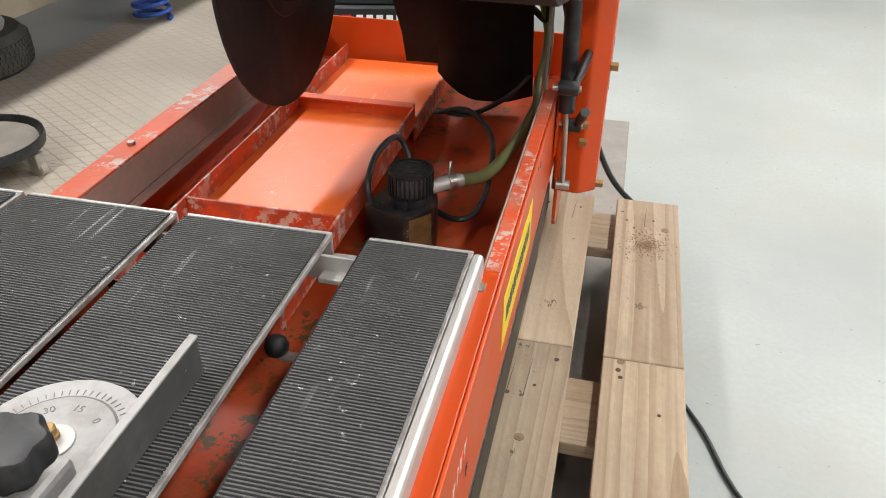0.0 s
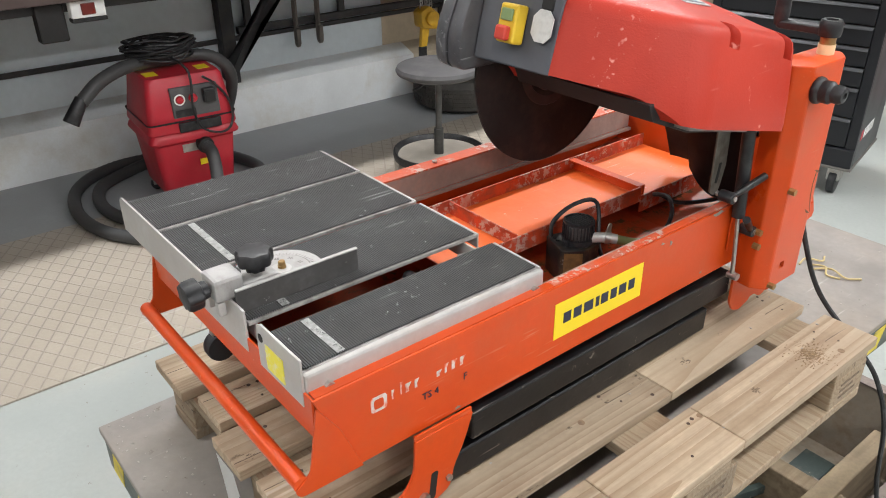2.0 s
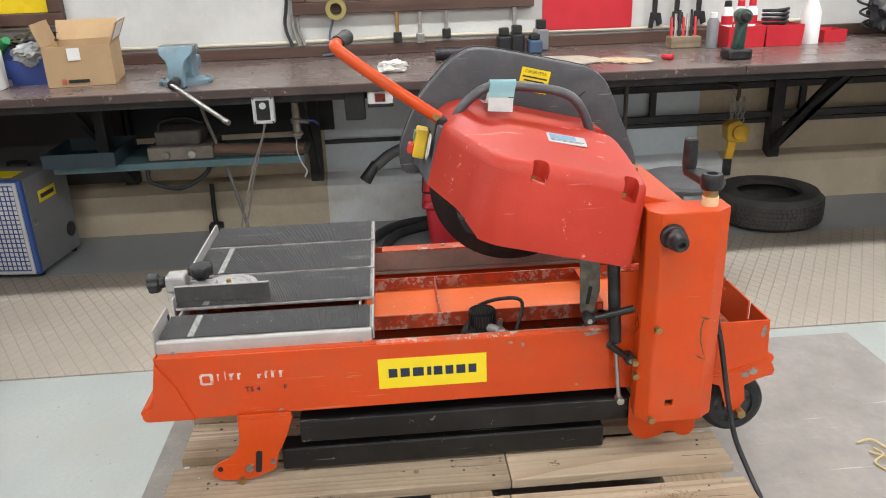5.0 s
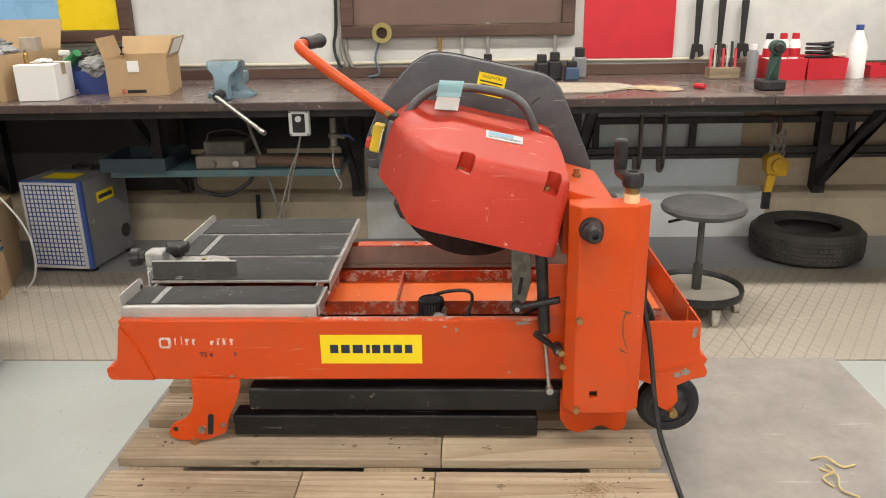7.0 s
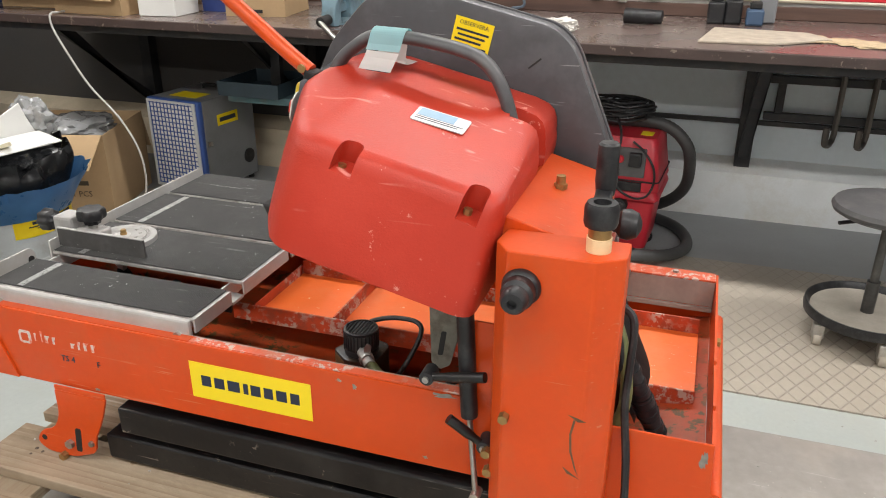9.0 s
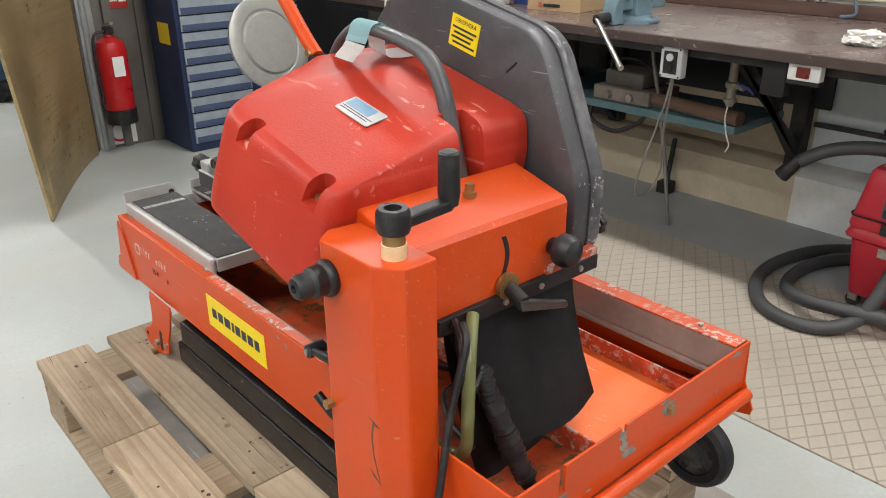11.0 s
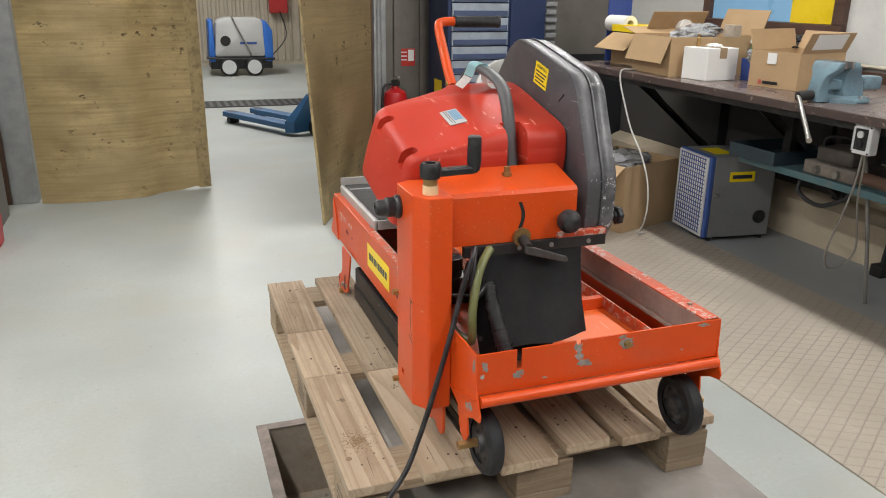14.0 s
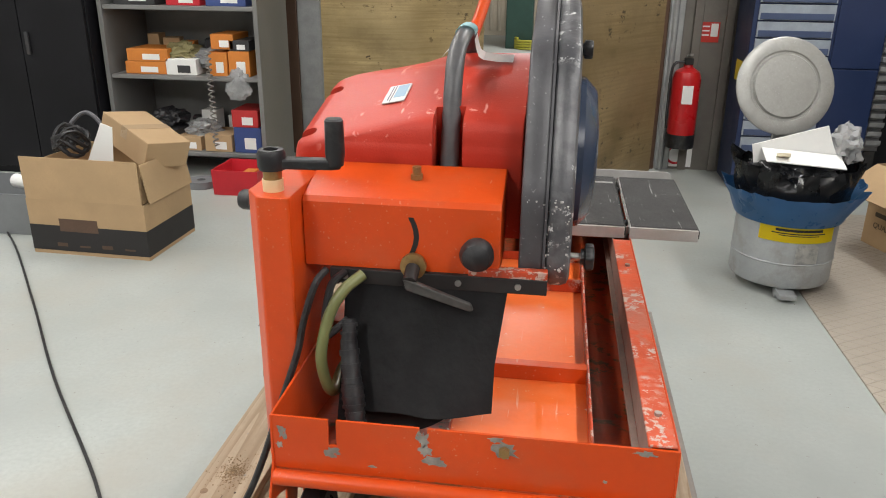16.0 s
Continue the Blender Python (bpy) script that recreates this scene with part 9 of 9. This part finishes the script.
solo("disc_stack", lathe([(0.03, 0.002), (0.10, 0.002), (0.10, 0.05), (0.03, 0.05), (0.03, 0.002)], (2.18, -3.3, 0), n=28), GREYBODY, "stack of grey discs on the floor", "disc stack", smooth=True)
CABBLACK = surface("black_cabinet_paint", (0.007, 0.007, 0.009), 0.5, var=0.3, scale=4, spec=0.25)
bc = thing("black_cabinet", pose(3.5, -3.7, 0), "tall black steel cabinet beside the shelf", "cabinet")
part("body", box((2.93, -4.15, 0.0), (4.3, -3.42, 2.3), 0.006), CABBLACK, bc)
for xa, xb in ((2.94, 3.42), (3.425, 3.9)):
    d_ = part("door", box((xa, -3.4195, 0.05), (xb, -3.395, 2.28), 0.004), CABBLACK, bc)
    part("door_handle", box((xb - 0.06, -3.394, 0.85), (xb - 0.035, -3.375, 1.0), 0.004), BENCHSTEEL, d_)

# extinguisher, signs, drawer cabinet, chain by the doorway
def extinguisher(x, y, z, label):
    e = thing("fire_extinguisher", pose(x, y, z), label, "fire extinguisher", "fire extinguishers")
    ER = surface("extinguisher_red", (0.48, 0.012, 0.015), 0.3, var=0.08)
    part("cylinder", lathe([(0, z + 0.10), (0.098, z + 0.10), (0.1, z + 0.12), (0.1, z + 0.50), (0.085, z + 0.55), (0.035, z + 0.58), (0.03, z + 0.60), (0, z + 0.60)], (x, y, 0), n=32), ER, e, "", True)
    part("skirt", lathe([(0, z + 0.0), (0.102, z + 0.0), (0.104, z + 0.10), (0.0, z + 0.10)], (x, y, 0), n=32), BLACK, e, "black base skirt", True)
    part("valve", box((x - 0.03, y - 0.02, z + 0.60), (x + 0.03, y + 0.04, z + 0.645), 0.006), DARK, e)
    part("lever", prism([(y - 0.02, z + 0.65), (y + 0.10, z + 0.67), (y + 0.10, z + 0.685), (y - 0.02, z + 0.665)], "x", x - 0.012, x + 0.012), STEEL, e)
    part("label", box((x - 0.04, y + 0.0985, z + 0.33), (x + 0.035, y + 0.102, z + 0.46)), PAPER, e, "white instruction label")
    part("hose", tube([(x + 0.03, y + 0.02, z + 0.62), (x + 0.11, y + 0.03, z + 0.58), (x + 0.118, y + 0.03, z + 0.3), (x + 0.112, y + 0.03, z + 0.14)], 0.010, 8), BLACK, e, "", True)


extinguisher(-1.13, -4.285, 0.20, "red fire extinguisher hung on the grey partition")
sign = thing("door_sign", pose(-1.27, -4.395, 0.95), "red fire equipment sign with white marks on the partition", "sign")
part("plate", box((-1.335, -4.399, 0.945), (-1.205, -4.394, 1.085)), surface("red_sign", (0.50, 0.035, 0.025), 0.4, var=0.05), sign)
part("picture_mark", box((-1.325, -4.394, 0.985), (-1.275, -4.3925, 1.075)), PAPER, sign, "white picture field")
for k in range(3):
    part("text_bar", box((-1.265, -4.394, 1.050 - 0.03 * k), (-1.215, -4.3925, 1.060 - 0.03 * k)), PAPER, sign)
solo("door_sign", box((-1.26, -4.399, 1.55), (-1.0, -4.394, 1.70)), surface("green_sign", (0.02, 0.22, 0.09), 0.4, var=0.05), "green emergency exit sign on the partition", "sign")
nos = thing("no_entry_sign", pose(-1.12, -4.39, 0.1), "white prohibition sign with a red ring", "sign")
part("plate", box((-1.25, -4.399, -0.0 + 0.02), (-1.02, -4.394, 0.20)), PAPER, nos)
part("ring", lathe([(0.055, 0), (0.072, 0), (0.072, 0.003), (0.055, 0.003), (0.055, 0)], m=Matrix.Translation((-1.13, -4.394, 0.11)) @ pose(0, 0, 0, -90), n=32), PLASTICRED, nos, "red ring")
solo("steel_pipe", rod((-1.02, -4.37, 0.0), (-1.02, -4.37, 3.2), 0.022, n=12), GALV, "grey conduit beside the doorway", "pipe")
for x in (-1.40, -1.18):
    solo("wall_batten", box((x - 0.03, -4.40, 0.0), (x + 0.03, -4.375 - 0.0, 3.4), 0.003), SHEETGREY, "vertical grey sheet-metal batten", "trim", "structure")
dc = thing("drawer_cabinet", pose(-1.9, -4.0, 0), "tall blue cabinet with many pale drawers", "drawer cabinet")
DRAWERGREY = surface("pale_drawer_plastic", (0.30, 0.34, 0.39), 0.35, var=0.15, scale=14)
NAVY = surface("navy_enamel", (0.016, 0.03, 0.085), 0.4, var=0.1)
part("body", box((-2.27, -4.36, 0.0), (-1.44, -3.90, 2.3), 0.006), NAVY, dc)
for k in range(20):
    z = 0.06 + k * 0.108
    dr = part("drawer", box((-1.94, -3.8995, z), (-1.47, -3.885, z + 0.098), 0.003), DRAWERGREY, dc)
    part("label_rail", box((-1.93, -3.8848, z + 0.004), (-1.48, -3.878, z + 0.045), 0.002), surface("blue_grey_rail", (0.06, 0.085, 0.16), 0.4, var=0.1), dr, "blue-grey label rail")
part("door", box((-2.26, -3.8995, 0.03), (-1.96, -3.885, 0.84), 0.004), NAVY, dc, "navy door")
part("door", box((-2.26, -3.8995, 0.845), (-1.96, -3.885, 2.28), 0.004), NAVY, dc, "navy door")
part("yellow_sticker", box((-1.4395, -4.2, 0.72), (-1.4385, -4.02, 0.86)), YELLOW, dc)
rack = thing("louvred_rack", pose(-2.32, -3.9, 0), "narrow grey louvred rack beside the blue cabinet", "louvred rack")
LOUVRE = surface("pale_louvre_steel", (0.42, 0.43, 0.44), 0.4, 0.4, var=0.25, scale=20)
part("back", box((-2.372, -3.96, 0.30), (-2.272, -3.935, 2.28), 0.003), surface("grey_rack_back", (0.20, 0.20, 0.21), 0.5, var=0.2), rack)
part("foot", box((-2.36, -3.97, 0.0), (-2.285, -3.925, 0.30), 0.004), BENCHSTEEL, rack)
for k in range(32):
    z = 0.33 + k * 0.0605
    part("louvre", prism([(-3.934, z), (-3.895, z + 0.020), (-3.890, z + 0.048), (-3.894, z + 0.050), (-3.900, z + 0.024), (-3.934, z + 0.006)], "x", -2.368 + 0.006 * (k % 2), -2.276), LOUVRE, rack)

# ---- wash bay beyond the doorway ----
pw = thing("pressure_washer", pose(-0.75, -13.2, 0), "blue and grey hot-water pressure washer on wheels", "pressure washer")
PWG = surface("washer_grey", (0.48, 0.48, 0.47), 0.5, var=0.06)
PWB = surface("washer_blue", (0.03, 0.15, 0.55), 0.4, var=0.08)
part("cowl", prism(rounded([(-0.30, 0.34), (-0.36, 0.95), (-0.50, 1.02), (-1.10, 1.02), (-1.18, 0.95), (-1.20, 0.34)], 0.06), "y", -13.6, -12.98, 0.03), PWG, pw, "grey plastic cowl", True)
part("blue_end", prism(rounded([(-1.19, 0.25), (-1.17, 0.96), (-1.22, 0.98), (-1.34, 0.80), (-1.34, 0.25)], 0.03), "y", -13.6, -12.97, 0.02), PWB, pw, "blue end panel", True)
part("blue_end", prism(rounded([(-0.20, 0.25), (-0.22, 0.98), (-0.30, 1.0), (-0.31, 0.25)], 0.03), "y", -13.6, -12.97, 0.02), PWB, pw, "blue end panel", True)
part("chassis", box((-1.32, -13.58, 0.12), (-0.22, -13.0, 0.335), 0.02), BLACK, pw)
part("bumper", tube([(-0.15, -12.95, 0.33), (-0.75, -12.92, 0.30), (-1.36, -12.95, 0.30)], 0.02, 8, 4), BLACK, pw, "", True)
for x in (-0.53, -0.98):
    w_ = part("wheel", rod((x, -13.02, 0.165), (x, -12.90, 0.165), 0.165, n=32, bevel=0.015), BLACK, pw, "", True)
    part("rim", rod((x, -12.90, 0.165), (x, -12.885, 0.165), 0.125, n=32), WHITEMETAL, w_, "pale wheel disc", True)
part("lance", rod((-0.62, -12.94, 1.05), (-0.95, -12.90, 0.38), 0.014, n=10), STEEL, pw)
part("vent", rod((-0.50, -12.985, 0.62), (-0.50, -12.972, 0.62), 0.09, n=24), DARK, pw, "dark round vent")
part("mark", box((-1.05, -12.979, 0.56), (-0.75, -12.974, 0.60)), BLUETRIM, pw, "blue maker's mark")
solo("yellow_hose", tube([(0.28 + 0.30 * math.cos(i * 0.6), -12.6 + 0.3 * math.sin(i * 0.6), 0.02 + 0.004 * i) for i in range(44)], 0.02, 8, 2), surface("yellow_green_hose", (0.45, 0.42, 0.05), 0.5, var=0.1), "yellow-green hose coiled on the wash bay floor", "hose", smooth=True)
extinguisher(-2.32, -14.85, 0.72, "red fire extinguisher on the wash bay wall")
solo("hose_reel_box", box((-1.92, -14.95, 1.05), (-1.56, -14.75, 1.75), 0.02), RED, "red box on the wash bay wall", "wall box")
solo("wall_cable", tube([(-1.75, -14.74, 1.1), (-1.85, -14.7, 0.6), (-1.5, -14.6, 0.2), (-1.2, -14.5, 0.02)], 0.012, 8), BLACK, "black cable hanging on the wash bay wall", "cable", smooth=True)
gc = thing("green_cabinet", pose(0.48, -12.5, 0), "dark green steel locker in the wash bay", "locker")
part("body", box((0.27, -13.0, 0.0), (0.74, -12.55, 2.0), 0.01), DG, gc)
part("door", box((0.285, -12.549, 0.06), (0.725, -12.53, 1.96), 0.004), DG, gc)
grate = thing("floor_grate", pose(-0.7, -9.3, 0), "dark slotted drain grate in the wash bay floor", "drain grate")
part("frame", box((-2.6, -9.62, 0.001), (1.2, -8.98, 0.006)), DARK, grate)
for k in range(38):
    part("bar", box((-2.58 + k * 0.1, -9.60, 0.006), (-2.53 + k * 0.1, -9.0, 0.012)), surface("grate_steel", (0.10, 0.10, 0.10), 0.5, 0.5, var=0.2) if k == 0 else bpy.data.materials["grate_steel"], grate)
jk = thing("pallet_jack", pose(-0.55, -7.2, 0), "blue hand pallet jack with lowered forks", "pallet jack")
JB = surface("jack_blue", (0.03, 0.11, 0.24), 0.45, var=0.12, scale=6)
axis = (Vector((-0.05, -8.1, 0)) - Vector((-0.75, -6.75, 0))).normalized()
side_ = Vector((-axis.y, axis.x, 0))
for s in (-0.19, 0.19):
    a = Vector((-0.80, -6.75, 0)) + side_ * s
    b = a + axis * 1.25
    q = [(a + side_ * 0.08), (b + side_ * 0.075), (b + axis * 0.06), (b - side_ * 0.075), (a - side_ * 0.08)]
    part("fork", prism([(v.x, v.y) for v in q], "z", 0.075, 0.135, 0.008), JB, jk, "blue fork")
    m_ = b - axis * 0.16
    part("fork_slot", prism([((m_ + side_ * 0.04).x, (m_ + side_ * 0.04).y), ((m_ + side_ * 0.04 + axis * 0.16).x, (m_ + side_ * 0.04 + axis * 0.16).y), ((m_ - side_ * 0.04 + axis * 0.16).x, (m_ - side_ * 0.04 + axis * 0.16).y), ((m_ - side_ * 0.04).x, (m_ - side_ * 0.04).y)], "z", 0.1352, 0.1365), BLACK, jk, "dark opening over the fork roller")
    part("fork_roller", rod(b - axis * 0.1 - side_ * 0.06 + Vector((0, 0, 0.04)), b - axis * 0.1 + side_ * 0.06 + Vector((0, 0, 0.04)), 0.04, n=16), BLACK, jk)
a = Vector((-0.80, -6.75, 0))
q = [a + side_ * 0.27, a - side_ * 0.27, a - side_ * 0.22 - axis * 0.10, a + side_ * 0.22 - axis * 0.10]
part("frame", loft([[(v.x, v.y, 0.04) for v in q], [(v.x, v.y, 0.16) for v in q], [((v * 0.3 + a * 0.7 - axis * 0.16).x, (v * 0.3 + a * 0.7 - axis * 0.16).y, 0.46) for v in q]]), JB, jk, "blue upright frame")
part("steer_wheel", rod(a - axis * 0.22 - side_ * 0.05 + Vector((0, 0, 0.09)), a - axis * 0.22 + side_ * 0.05 + Vector((0, 0, 0.09)), 0.09, n=20), BLACK, jk)
part("tow_bar", rod(a - axis * 0.18 + Vector((0, 0, 0.36)), a - axis * 0.62 - side_ * 0.25 + Vector((0, 0, 1.1)), 0.018, n=12), BLACK, jk)
SCRAP = surface("yellow_scrap", (0.55, 0.43, 0.20), 0.6, var=0.2)
for x, y, turn, ln in ((0.039, 1.073, 70, 0.05), (0.119, 1.049, 15, 0.06), (0.089, 1.039, -20, 0.045)):
    scrap_bm = tube([(-ln, 0, 0), (-ln * 0.3, 0.014, 0.006), (ln * 0.4, -0.010, 0.002), (ln, 0.012, 0)], 0.0028, 5, 4)
    scrap_bm.transform(Matrix.Translation((x, y, 0.459)) @ pose(0, 0, 0, 0, 0, turn))
    solo("plastic_scrap", scrap_bm, SCRAP, "curled yellow plastic scrap on the lift", "scrap", group="plastic scraps")
